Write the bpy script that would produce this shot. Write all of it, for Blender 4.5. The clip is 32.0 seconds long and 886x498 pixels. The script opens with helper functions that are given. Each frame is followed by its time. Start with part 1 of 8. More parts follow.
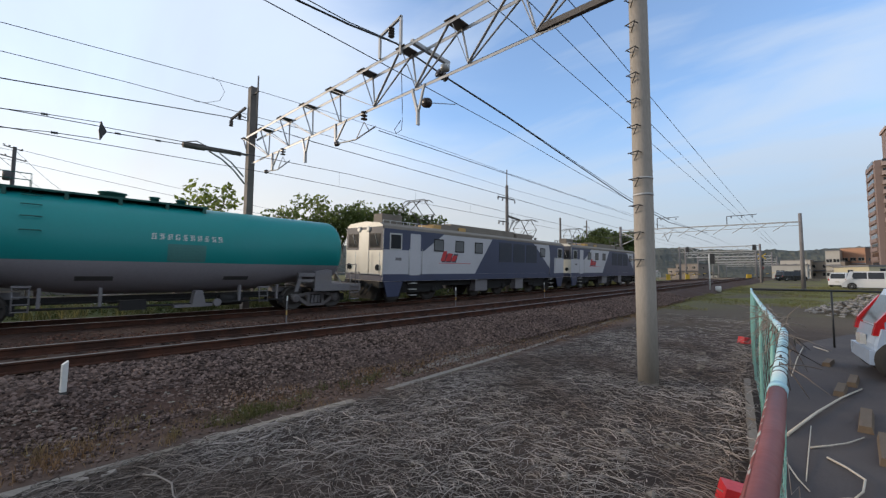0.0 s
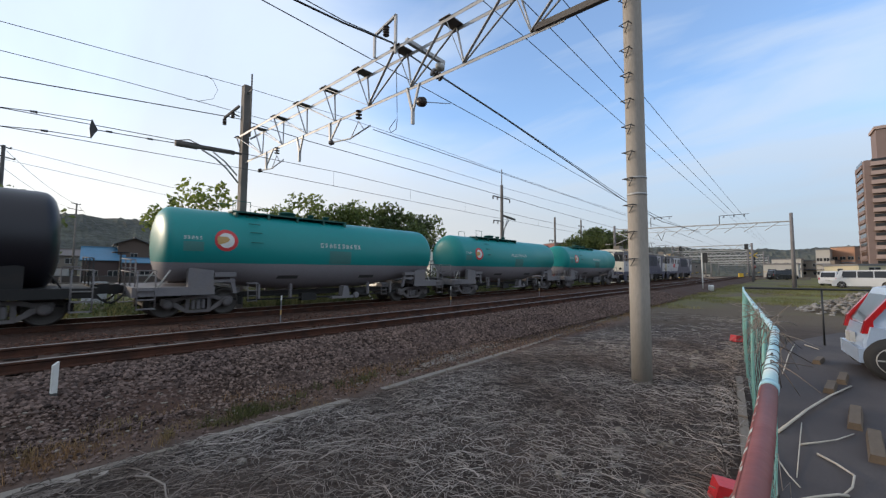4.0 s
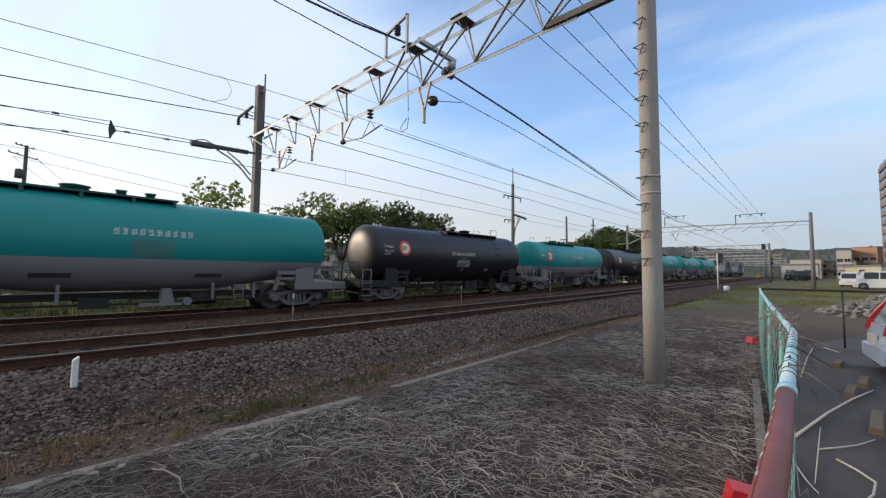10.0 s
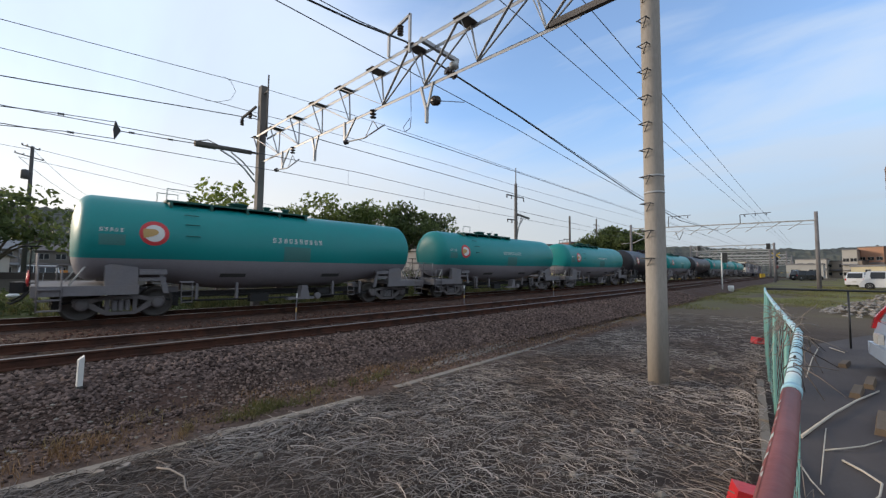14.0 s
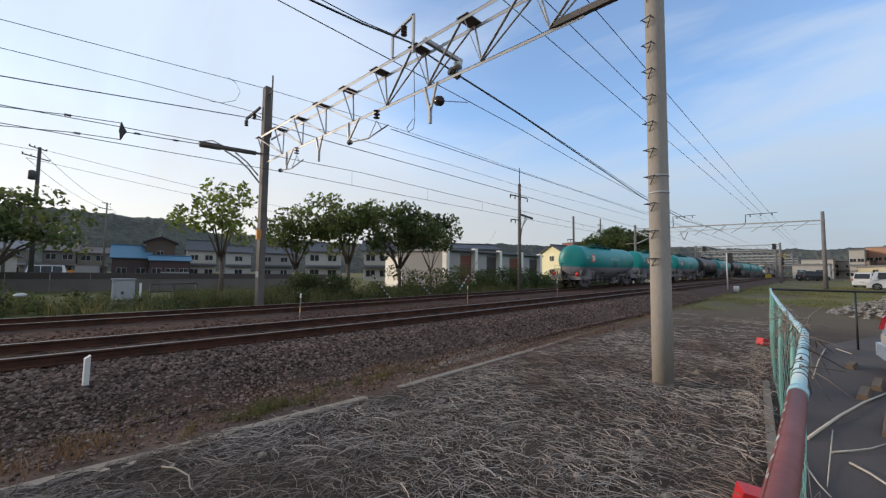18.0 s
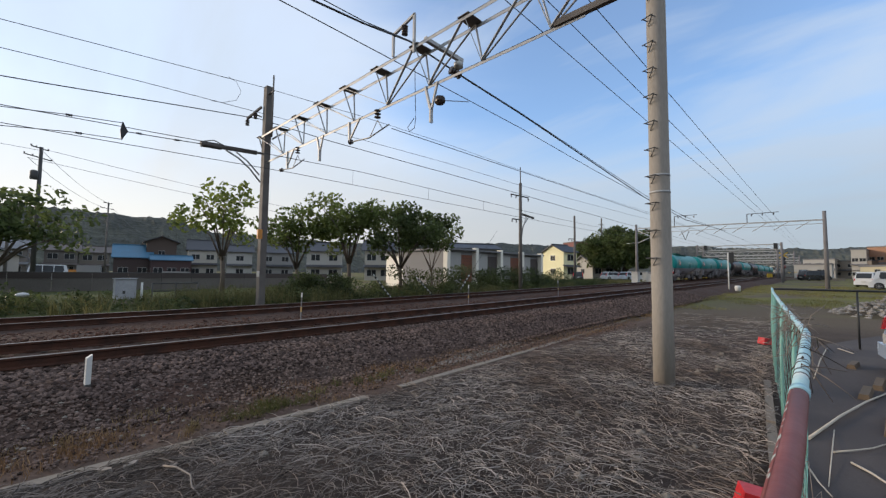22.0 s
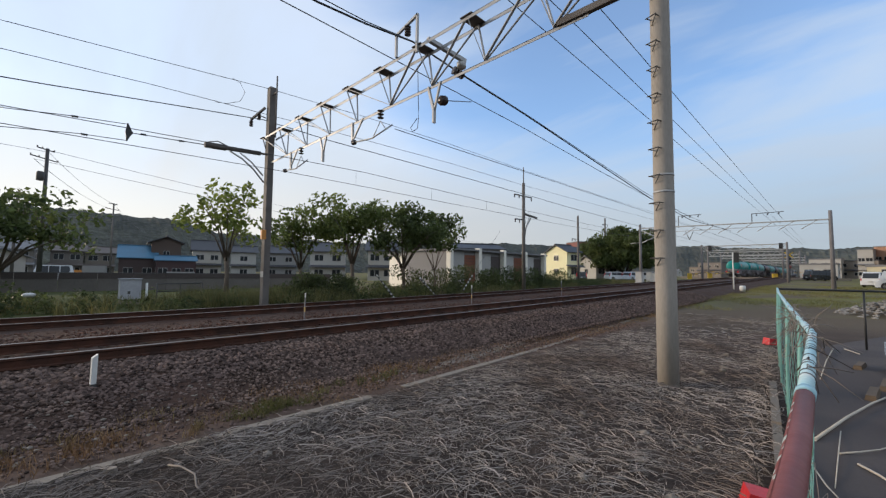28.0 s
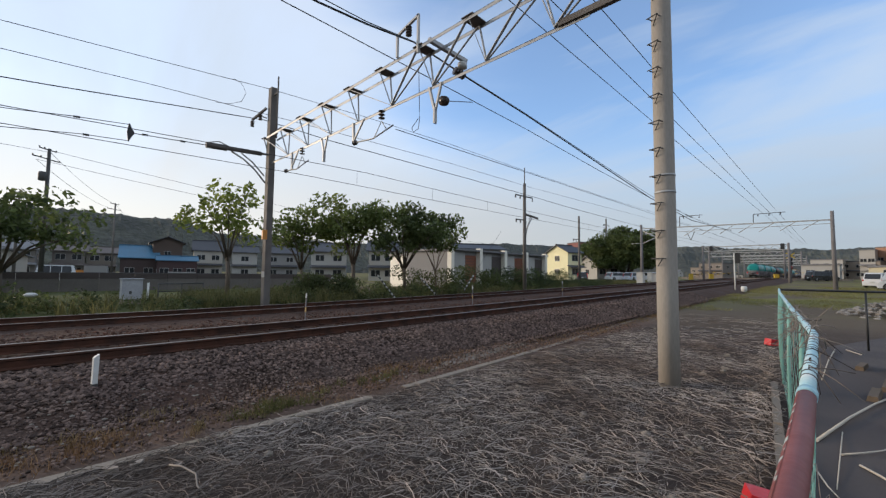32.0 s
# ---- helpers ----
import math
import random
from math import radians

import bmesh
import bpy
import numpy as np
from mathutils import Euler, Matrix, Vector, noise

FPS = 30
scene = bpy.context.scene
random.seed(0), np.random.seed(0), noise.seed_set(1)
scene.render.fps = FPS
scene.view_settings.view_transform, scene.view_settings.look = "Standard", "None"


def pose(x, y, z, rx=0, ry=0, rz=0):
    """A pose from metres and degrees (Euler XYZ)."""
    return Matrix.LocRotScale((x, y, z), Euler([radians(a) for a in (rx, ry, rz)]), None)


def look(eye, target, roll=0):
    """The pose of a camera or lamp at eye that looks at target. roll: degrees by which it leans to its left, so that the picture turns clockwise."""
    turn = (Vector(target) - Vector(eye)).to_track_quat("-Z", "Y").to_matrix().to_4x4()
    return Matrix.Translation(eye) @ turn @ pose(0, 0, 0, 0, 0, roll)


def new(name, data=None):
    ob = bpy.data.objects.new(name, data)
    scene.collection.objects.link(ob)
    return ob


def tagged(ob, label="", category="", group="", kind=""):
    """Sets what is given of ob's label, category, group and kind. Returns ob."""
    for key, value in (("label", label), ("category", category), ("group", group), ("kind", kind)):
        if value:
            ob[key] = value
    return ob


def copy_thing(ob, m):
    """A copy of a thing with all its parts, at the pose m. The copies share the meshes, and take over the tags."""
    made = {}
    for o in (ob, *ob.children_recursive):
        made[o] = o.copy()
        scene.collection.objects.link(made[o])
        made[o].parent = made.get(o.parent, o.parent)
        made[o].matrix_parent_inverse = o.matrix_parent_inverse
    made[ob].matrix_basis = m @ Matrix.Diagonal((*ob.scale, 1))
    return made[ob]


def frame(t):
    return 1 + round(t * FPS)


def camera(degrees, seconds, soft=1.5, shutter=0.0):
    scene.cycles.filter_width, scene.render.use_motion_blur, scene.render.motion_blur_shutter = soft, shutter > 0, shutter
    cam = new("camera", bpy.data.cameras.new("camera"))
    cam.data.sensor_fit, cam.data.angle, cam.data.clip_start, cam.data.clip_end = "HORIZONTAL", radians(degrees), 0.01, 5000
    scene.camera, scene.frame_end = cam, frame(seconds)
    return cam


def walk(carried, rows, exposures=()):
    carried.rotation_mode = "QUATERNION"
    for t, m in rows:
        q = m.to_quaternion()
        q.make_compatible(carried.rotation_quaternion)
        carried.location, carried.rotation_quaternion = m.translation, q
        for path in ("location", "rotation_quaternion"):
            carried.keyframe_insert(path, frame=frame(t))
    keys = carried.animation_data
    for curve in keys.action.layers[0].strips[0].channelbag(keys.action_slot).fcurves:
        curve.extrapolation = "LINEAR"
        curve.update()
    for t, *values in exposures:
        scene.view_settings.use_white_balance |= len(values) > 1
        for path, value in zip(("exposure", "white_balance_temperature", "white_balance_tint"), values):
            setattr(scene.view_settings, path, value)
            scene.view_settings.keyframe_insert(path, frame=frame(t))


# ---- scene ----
# The camera stands still beside the line and is turned slowly by its holder.
# The track runs along +y; z = 0 is the top of the rails.
EYE = (0.0, 0.0, 1.186)
VIEW = [
    (0, 42.45, 3.85, 0.37), (0.5, 41.49, 3.83, 0.33), (1, 41.34, 3.79, 0.25), (1.5, 41.24, 3.77, 0.24), (2, 41.39,
    3.78, 0.19), (2.5, 41.43, 3.78, 0.23), (3, 41.57, 3.77, 0.25), (3.5, 41.63, 3.78, 0.26), (5.5, 42.14, 3.70,
    0.36), (6, 42.22, 3.76, 0.36), (6.5, 42.31, 3.75, 0.43), (7, 42.39, 3.73, 0.45), (7.5, 42.98, 3.64, 0.50), (8,
    42.93, 3.60, 0.52), (8.5, 42.98, 3.62, 0.53), (9, 43.06, 3.61, 0.54), (9.5, 43.15, 3.61, 0.55), (10, 43.26,
    3.60, 0.59), (10.5, 43.33, 3.60, 0.60), (11, 43.36, 3.61, 0.58), (11.5, 43.40, 3.60, 0.59), (12, 43.48, 3.62,
    0.58), (12.5, 43.94, 3.58, 0.61), (13, 43.78, 3.59, 0.57), (13.5, 43.70, 3.59, 0.56), (14, 43.68, 3.57, 0.58),
    (14.5, 43.69, 3.55, 0.61), (16.5, 43.84, 3.59, 0.56), (17, 44.01, 3.55, 0.59), (17.5, 44.08, 3.55, 0.63), (18,
    44.18, 3.59, 0.63), (18.5, 44.16, 3.58, 0.68), (19, 44.25, 3.56, 0.69), (19.5, 44.26, 3.61, 0.69), (20, 44.62,
    3.60, 0.68), (20.5, 44.35, 3.62, 0.63), (21, 44.33, 3.54, 0.68), (21.5, 44.25, 3.52, 0.64), (22, 44.31, 3.52,
    0.63), (22.5, 44.38, 3.54, 0.59), (23, 44.43, 3.55, 0.59), (23.5, 44.54, 3.52, 0.63), (24, 44.54, 3.52, 0.63),
    (24.5, 44.60, 3.56, 0.61), (25, 44.56, 3.60, 0.66), (25.5, 44.63, 3.55, 0.61), (27.5, 44.71, 3.56, 0.64), (28,
    44.76, 3.54, 0.60), (28.5, 44.77, 3.55, 0.63), (29, 44.83, 3.56, 0.65), (29.5, 44.84, 3.58, 0.67), (30, 45.03,
    3.57, 0.67), (30.5, 44.97, 3.56, 0.70), (31, 44.86, 3.55, 0.65), (31.5, 44.76, 3.58, 0.66), (32, 44.89, 3.58,
    0.65),
]


def aim(turn, tilt, lean):
    """Heading in degrees to the left of +y, tilt upwards, lean."""
    return pose(*EYE) @ pose(0, 0, 0, 0, 0, turn) @ pose(0, 0, 0, 90 + tilt, 0, 0) @ pose(0, 0, 0, 0, 0, lean)


cam = camera(96.48, 32.0, soft=1.3, shutter=0.12)
walk(cam, [(t, aim(a, b, c)) for t, a, b, c in VIEW], exposures=[(0, 1.20, 6720, 12), (2, 1.24, 6720, 12), (9, 1.28, 6720, 12), (13.5, 1.24, 6720, 12), (17, 1.14, 6720, 12), (32, 1.09, 6720, 12)])

# ---- light ----
SUN_TO = Vector((-0.86, -0.50, 0.23)).normalized()
sun_az = math.atan2(SUN_TO.x, SUN_TO.y)
sun_el = math.asin(SUN_TO.z)
world = bpy.data.worlds.new("sky")
world.use_nodes = True
scene.world = world
wn, wl = world.node_tree.nodes, world.node_tree.links
wn.clear()
w_out = wn.new("ShaderNodeOutputWorld")
w_bg = wn.new("ShaderNodeBackground")
w_sky = wn.new("ShaderNodeTexSky")
w_sky.sky_type, w_sky.sun_disc = "NISHITA", False
w_sky.sun_elevation, w_sky.sun_rotation = sun_el, sun_az
w_sky.air_density, w_sky.dust_density, w_sky.ozone_density = 1.0, 0.3, 3.9
w_bg.inputs["Strength"].default_value = 0.15
# a thin veil of high cloud with soft streaks over the sky, open towards the clear blue north, greyer at the horizon
w_tc = wn.new("ShaderNodeTexCoord")
w_map = wn.new("ShaderNodeMapping")
w_map.inputs["Scale"].default_value = (0.8, 0.8, 4.0)
w_map.inputs["Rotation"].default_value = (0.15, 0.1, 0.4)
w_noise = wn.new("ShaderNodeTexNoise")
w_noise.inputs["Scale"].default_value, w_noise.inputs["Detail"].default_value = 1.3, 6.0
w_noise.inputs["Roughness"].default_value = 0.5
w_xyz = wn.new("ShaderNodeSeparateXYZ")
w_gap = wn.new("ShaderNodeVectorMath")
w_gap.operation = "DOT_PRODUCT"
w_gap.inputs[1].default_value = Vector((-0.16, 0.78, 0.62)).normalized()
w_add = wn.new("ShaderNodeMath")
w_add.operation, w_add.inputs[1].default_value = "MULTIPLY_ADD", 0.34
w_shift = wn.new("ShaderNodeMath")
w_shift.operation, w_shift.inputs[1].default_value = "SUBTRACT", 0.17
w_ramp = wn.new("ShaderNodeValToRGB")
w_ramp.color_ramp.interpolation = "EASE"
w_ramp.color_ramp.elements[0].position, w_ramp.color_ramp.elements[0].color = 0.72, (0.72, 0.72, 0.72, 1)
w_ramp.color_ramp.elements[1].position, w_ramp.color_ramp.elements[1].color = 0.93, (0.10, 0.10, 0.10, 1)
w_tone = wn.new("ShaderNodeValToRGB")
w_tone.color_ramp.elements[0].position, w_tone.color_ramp.elements[0].color = 0.0, (0.118, 0.155, 0.20, 1)
w_tone.color_ramp.elements[1].position, w_tone.color_ramp.elements[1].color = 0.30, (0.47, 0.53, 0.60, 1)
w_gain = wn.new("ShaderNodeVectorMath")
w_gain.operation = "SCALE"
w_gain.inputs["Scale"].default_value = 5.5
w_mix = wn.new("ShaderNodeMix")
w_mix.data_type = "RGBA"
wl.new(w_tc.outputs["Generated"], w_map.inputs["Vector"])
wl.new(w_map.outputs["Vector"], w_noise.inputs["Vector"])
wl.new(w_tc.outputs["Generated"], w_xyz.inputs["Vector"])
wl.new(w_noise.outputs["Fac"], w_add.inputs[0])
wl.new(w_tc.outputs["Generated"], w_gap.inputs[0])
wl.new(w_gap.outputs["Value"], w_add.inputs[2])
wl.new(w_add.outputs[0], w_shift.inputs[0])
wl.new(w_shift.outputs[0], w_ramp.inputs["Fac"])
wl.new(w_xyz.outputs["Z"], w_tone.inputs["Fac"])
wl.new(w_tone.outputs["Color"], w_gain.inputs[0])
wl.new(w_ramp.outputs["Color"], w_mix.inputs["Factor"])
wl.new(w_sky.outputs["Color"], w_mix.inputs["A"])
wl.new(w_gain.outputs["Vector"], w_mix.inputs["B"])
# high cirrus in long soft streaks
w_up = wn.new("ShaderNodeMath")
w_up.operation, w_up.inputs[1].default_value = "ADD", 0.22
wl.new(w_xyz.outputs["Z"], w_up.inputs[0])
w_flat = wn.new("ShaderNodeVectorMath")
w_flat.operation = "DIVIDE"
w_same = wn.new("ShaderNodeCombineXYZ")
for q in range(3):
    wl.new(w_up.outputs[0], w_same.inputs[q])
wl.new(w_tc.outputs["Generated"], w_flat.inputs[0])
wl.new(w_same.outputs[0], w_flat.inputs[1])
w_cmap = wn.new("ShaderNodeMapping")
w_cmap.inputs["Rotation"].default_value = (0, 0, radians(38))
w_cmap.inputs["Scale"].default_value = (0.42, 1.15, 0.0)
w_cmap.inputs["Location"].default_value = (0.35, 0.2, 0.0)
wl.new(w_flat.outputs[0], w_cmap.inputs["Vector"])
w_cn = wn.new("ShaderNodeTexNoise")
w_cn.inputs["Scale"].default_value, w_cn.inputs["Detail"].default_value, w_cn.inputs["Roughness"].default_value = 1.5, 7.0, 0.52
w_cn.inputs["Distortion"].default_value = 0.5
wl.new(w_cmap.outputs["Vector"], w_cn.inputs["Vector"])
w_cr = wn.new("ShaderNodeValToRGB")
w_cr.color_ramp.elements[0].position, w_cr.color_ramp.elements[0].color = 0.45, (0.0, 0.0, 0.0, 1)
w_cr.color_ramp.elements[1].position, w_cr.color_ramp.elements[1].color = 0.63, (0.62, 0.62, 0.62, 1)
wl.new(w_cn.outputs["Fac"], w_cr.inputs["Fac"])
w_cir = wn.new("ShaderNodeMix")
w_cir.data_type = "RGBA"
w_cir.inputs["B"].default_value = (1.95, 2.3, 2.7, 1)
wl.new(w_cr.outputs["Color"], w_cir.inputs["Factor"])
wl.new(w_mix.outputs["Result"], w_cir.inputs["A"])
# low haze: grey-blue away from the sun, white below it
w_side = wn.new("ShaderNodeVectorMath")
w_side.operation = "DOT_PRODUCT"
w_side.inputs[1].default_value = Vector((SUN_TO.x, SUN_TO.y, 0)).normalized()
wl.new(w_tc.outputs["Generated"], w_side.inputs[0])
w_half = wn.new("ShaderNodeMapRange")
w_half.inputs["From Min"].default_value, w_half.inputs["From Max"].default_value = -1.0, 1.0
wl.new(w_side.outputs["Value"], w_half.inputs["Value"])
w_hcol = wn.new("ShaderNodeValToRGB")
w_hcol.color_ramp.elements[0].position, w_hcol.color_ramp.elements[0].color = 0.25, (1.28 / 4, 1.52 / 4, 1.80 / 4, 1)
w_hcol.color_ramp.elements[1].position, w_hcol.color_ramp.elements[1].color = 0.92, (3.25 / 4, 3.2 / 4, 3.0 / 4, 1)
w_mid = w_hcol.color_ramp.elements.new(0.62)
w_mid.color = (2.0 / 4, 2.1 / 4, 2.15 / 4, 1)
wl.new(w_half.outputs["Result"], w_hcol.inputs["Fac"])
w_hg = wn.new("ShaderNodeVectorMath")
w_hg.operation = "SCALE"
w_hg.inputs["Scale"].default_value = 4.0
wl.new(w_hcol.outputs["Color"], w_hg.inputs[0])
w_hf = wn.new("ShaderNodeValToRGB")
w_hf.color_ramp.interpolation = "EASE"
w_hf.color_ramp.elements[0].position, w_hf.color_ramp.elements[0].color = 0.03, (0.92, 0.92, 0.92, 1)
w_hf.color_ramp.elements[1].position, w_hf.color_ramp.elements[1].color = 0.40, (0.0, 0.0, 0.0, 1)
wl.new(w_xyz.outputs["Z"], w_hf.inputs["Fac"])
w_haze = wn.new("ShaderNodeMix")
w_haze.data_type = "RGBA"
wl.new(w_hf.outputs["Color"], w_haze.inputs["Factor"])
wl.new(w_cir.outputs["Result"], w_haze.inputs["A"])
wl.new(w_hg.outputs["Vector"], w_haze.inputs["B"])
wl.new(w_haze.outputs["Result"], w_bg.inputs["Color"])
wl.new(w_bg.outputs["Background"], w_out.inputs["Surface"])

sun = new("sun", bpy.data.lights.new("sun", "SUN"))
sun.data.energy, sun.data.angle, sun.data.color = 1.25, radians(10), (1.0, 0.83, 0.64)
sun.matrix_world = look((-60, -15, 40), Vector((-60, -15, 40)) - SUN_TO)


# ---- materials ----
def surf(name, color, rough=0.6, metal=0.0, big=0.8, fine=25.0, amp=(0.3, 0.25), bump=0.15, second=None, cover=0.5,
         per_piece=0.0, spec=0.5, stretch=(1, 1, 1), depth=0.01, sharp=0.12):
    """A surface with stains at one scale and grain at a finer one; second: a colour that breaks through in patches."""
    m = bpy.data.materials.new(name)
    m.use_nodes = True
    n, k = m.node_tree.nodes, m.node_tree.links
    b = n["Principled BSDF"]
    tc, mp = n.new("ShaderNodeTexCoord"), n.new("ShaderNodeMapping")
    mp.inputs["Scale"].default_value = stretch
    k.new(tc.outputs["Object"], mp.inputs["Vector"])
    n1, n2 = n.new("ShaderNodeTexNoise"), n.new("ShaderNodeTexNoise")
    for q, s, d in ((n1, big, 5.0), (n2, fine, 4.0)):
        q.inputs["Scale"].default_value, q.inputs["Detail"].default_value = s, d
        k.new(mp.outputs["Vector"], q.inputs["Vector"])
    col = None
    base = n.new("ShaderNodeMix")
    base.data_type = "RGBA"
    base.inputs["A"].default_value = (*color, 1)
    base.inputs["B"].default_value = (*(second or color), 1)
    if second:
        r = n.new("ShaderNodeValToRGB")
        r.color_ramp.elements[0].position = max(0.0, 1 - cover - sharp)
        r.color_ramp.elements[1].position = min(1.0, 1 - cover + sharp)
        k.new(n1.outputs["Fac"], r.inputs["Fac"])
        k.new(r.outputs["Color"], base.inputs["Factor"])
    else:
        base.inputs["Factor"].default_value = 0
    col = base.outputs["Result"]
    # value = 1 + amp0*(n1-.5)*2 + amp1*(n2-.5)*2
    v = None
    for q, a in ((n1, amp[0]), (n2, amp[1])):
        ma = n.new("ShaderNodeMath")
        ma.operation = "MULTIPLY_ADD"
        k.new(q.outputs["Fac"], ma.inputs[0])
        ma.inputs[1].default_value = 2 * a
        if v is None:
            ma.inputs[2].default_value = 1 - a - amp[1]
        else:
            k.new(v, ma.inputs[2])
        v = ma.outputs[0]
    if per_piece:
        oi = n.new("ShaderNodeObjectInfo")
        ge = n.new("ShaderNodeNewGeometry")
        ad = n.new("ShaderNodeMath")
        ad.operation = "ADD"
        k.new(oi.outputs["Random"], ad.inputs[0])
        k.new(ge.outputs["Random Per Island"], ad.inputs[1])
        fr = n.new("ShaderNodeMath")
        fr.operation = "FRACT"
        k.new(ad.outputs[0], fr.inputs[0])
        ma = n.new("ShaderNodeMath")
        ma.operation = "MULTIPLY_ADD"
        k.new(fr.outputs[0], ma.inputs[0])
        ma.inputs[1].default_value, ma.inputs[2].default_value = 2 * per_piece, 1 - per_piece
        mm = n.new("ShaderNodeMath")
        mm.operation = "MULTIPLY"
        k.new(v, mm.inputs[0])
        k.new(ma.outputs[0], mm.inputs[1])
        v = mm.outputs[0]
    hs = n.new("ShaderNodeHueSaturation")
    k.new(col, hs.inputs["Color"])
    k.new(v, hs.inputs["Value"])
    k.new(hs.outputs["Color"], b.inputs["Base Color"])
    rr = n.new("ShaderNodeMapRange")
    rr.inputs["To Min"].default_value, rr.inputs["To Max"].default_value = max(0.03, rough - 0.12), min(1.0, rough + 0.12)
    k.new(n1.outputs["Fac"], rr.inputs["Value"])
    k.new(rr.outputs["Result"], b.inputs["Roughness"])
    b.inputs["Metallic"].default_value = metal
    b.inputs["Specular IOR Level"].default_value = spec
    if bump:
        bp = n.new("ShaderNodeBump")
        bp.inputs["Strength"].default_value, bp.inputs["Distance"].default_value = bump, depth
        k.new(n2.outputs["Fac"], bp.inputs["Height"])
        k.new(bp.outputs["Normal"], b.inputs["Normal"])
    return m


def leafy(name, dark, light, scale=0.8):
    """Leaves: light and dark clumps, single leaves that differ, some light passing through."""
    m = surf(name, dark, rough=0.55, big=scale, fine=9.0, amp=(0.35, 0.2), bump=0, second=light, cover=0.5, per_piece=0.3, spec=0.3, sharp=0.2)
    n, k = m.node_tree.nodes, m.node_tree.links
    b = n["Principled BSDF"]
    tr = n.new("ShaderNodeBsdfTranslucent")
    mx = n.new("ShaderNodeMixShader")
    mx.inputs["Fac"].default_value = 0.5
    src = b.inputs["Base Color"].links[0].from_socket
    k.new(src, tr.inputs["Color"])
    k.new(b.outputs["BSDF"], mx.inputs[1])
    k.new(tr.outputs["BSDF"], mx.inputs[2])
    k.new(mx.outputs["Shader"], n["Material Output"].inputs["Surface"])
    return m


M = {}
M["concrete"] = surf("weathered concrete", (0.33, 0.30, 0.262), 0.85, big=1.2, fine=40, amp=(0.25, 0.18), bump=0.25, second=(0.25, 0.21, 0.17), cover=0.4, stretch=(1, 1, 0.25), spec=0.2)
M["kerb"] = surf("kerb concrete", (0.225, 0.195, 0.165), 0.9, big=2.0, fine=50, amp=(0.25, 0.25), bump=0.3, second=(0.2, 0.17, 0.13), cover=0.4, spec=0.15)
M["galv"] = surf("galvanised steel", (0.37, 0.37, 0.365), 0.55, metal=0.35, big=2.0, fine=60, amp=(0.25, 0.15), bump=0.05, second=(0.25, 0.21, 0.17), cover=0.3)
M["darksteel"] = surf("dark weathered steel", (0.07, 0.068, 0.065), 0.6, metal=0.3, big=2.0, fine=40, bump=0.1)
M["mast"] = surf("brown grey mast", (0.135, 0.120, 0.108), 0.8, big=1.5, fine=40, bump=0.2, second=(0.09, 0.079, 0.07), cover=0.45)
M["wire"] = surf("wire", (0.045, 0.045, 0.045), 0.5, metal=0.5, bump=0)
M["porcelain"] = surf("brown porcelain", (0.06, 0.045, 0.04), 0.25, bump=0)
M["porcelain_white"] = surf("pale porcelain", (0.45, 0.45, 0.43), 0.25, bump=0)
M["rail_side"] = surf("rusty rail", (0.085, 0.038, 0.025), 0.85, big=3, fine=80, amp=(0.3, 0.3), bump=0.2, second=(0.04, 0.023, 0.018), cover=0.5, spec=0.1)
M["rail_top"] = surf("polished rail head", (0.22, 0.18, 0.155), 0.5, metal=0.7, big=1, fine=60, bump=0.02, stretch=(1, 0.1, 1))
M["sleeper"] = surf("stained concrete sleeper", (0.075, 0.05, 0.04), 0.9, big=2, fine=50, bump=0.3, per_piece=0.15, spec=0.1)
M["ballast"] = surf("ballast bed", (0.085, 0.058, 0.047), 0.95, big=0.6, fine=22, amp=(0.25, 0.6), bump=1.0, second=(0.07, 0.042, 0.032), cover=0.5, depth=0.04, spec=0.1)
M["stones"] = surf("ballast stones", (0.148, 0.103, 0.084), 0.92, big=0.7, fine=30, amp=(0.25, 0.2), bump=0.3, second=(0.10, 0.07, 0.06), cover=0.5, per_piece=0.72, spec=0.12)
M["stones_rusty"] = surf("rusty ballast stones", (0.105, 0.07, 0.058), 0.92, big=0.7, fine=30, amp=(0.25, 0.2), bump=0.3, second=(0.10, 0.052, 0.037), cover=0.5, per_piece=0.5, spec=0.1)
M["cane"] = surf("bleached cane", (0.46, 0.41, 0.34), 0.8, big=3, fine=40, amp=(0.2, 0.2), bump=0.1, spec=0.2)
M["asphalt"] = surf("old asphalt", (0.068, 0.057, 0.055), 0.85, big=0.7, fine=90, amp=(0.25, 0.35), bump=0.35, second=(0.088, 0.074, 0.068), cover=0.45, spec=0.25)
M["stem"] = surf("dry stems", (0.266, 0.234, 0.211), 0.85, big=0.5, fine=20, amp=(0.25, 0.2), bump=0, second=(0.12, 0.094, 0.078), cover=0.5, per_piece=0.85, spec=0.15)
M["stem_pale"] = surf("bleached wood", (0.25, 0.215, 0.185), 0.85, big=3.0, fine=40, amp=(0.25, 0.25), bump=0.2, second=(0.15, 0.125, 0.1), cover=0.4, spec=0.15)
M["drygrass"] = surf("dry grass", (0.25, 0.145, 0.075), 0.8, big=0.7, fine=9, amp=(0.25, 0.2), bump=0, second=(0.16, 0.125, 0.06), cover=0.45, per_piece=0.35, spec=0.15)
M["grass"] = leafy("green grass", (0.085, 0.092, 0.032), (0.17, 0.15, 0.062))
M["meadow"] = leafy("meadow grass", (0.165, 0.165, 0.05), (0.26, 0.225, 0.085))
M["leaf_light"] = leafy("fresh leaves", (0.105, 0.14, 0.034), (0.23, 0.27, 0.065))
M["leaf"] = leafy("leaves", (0.085, 0.118, 0.036), (0.18, 0.215, 0.06))
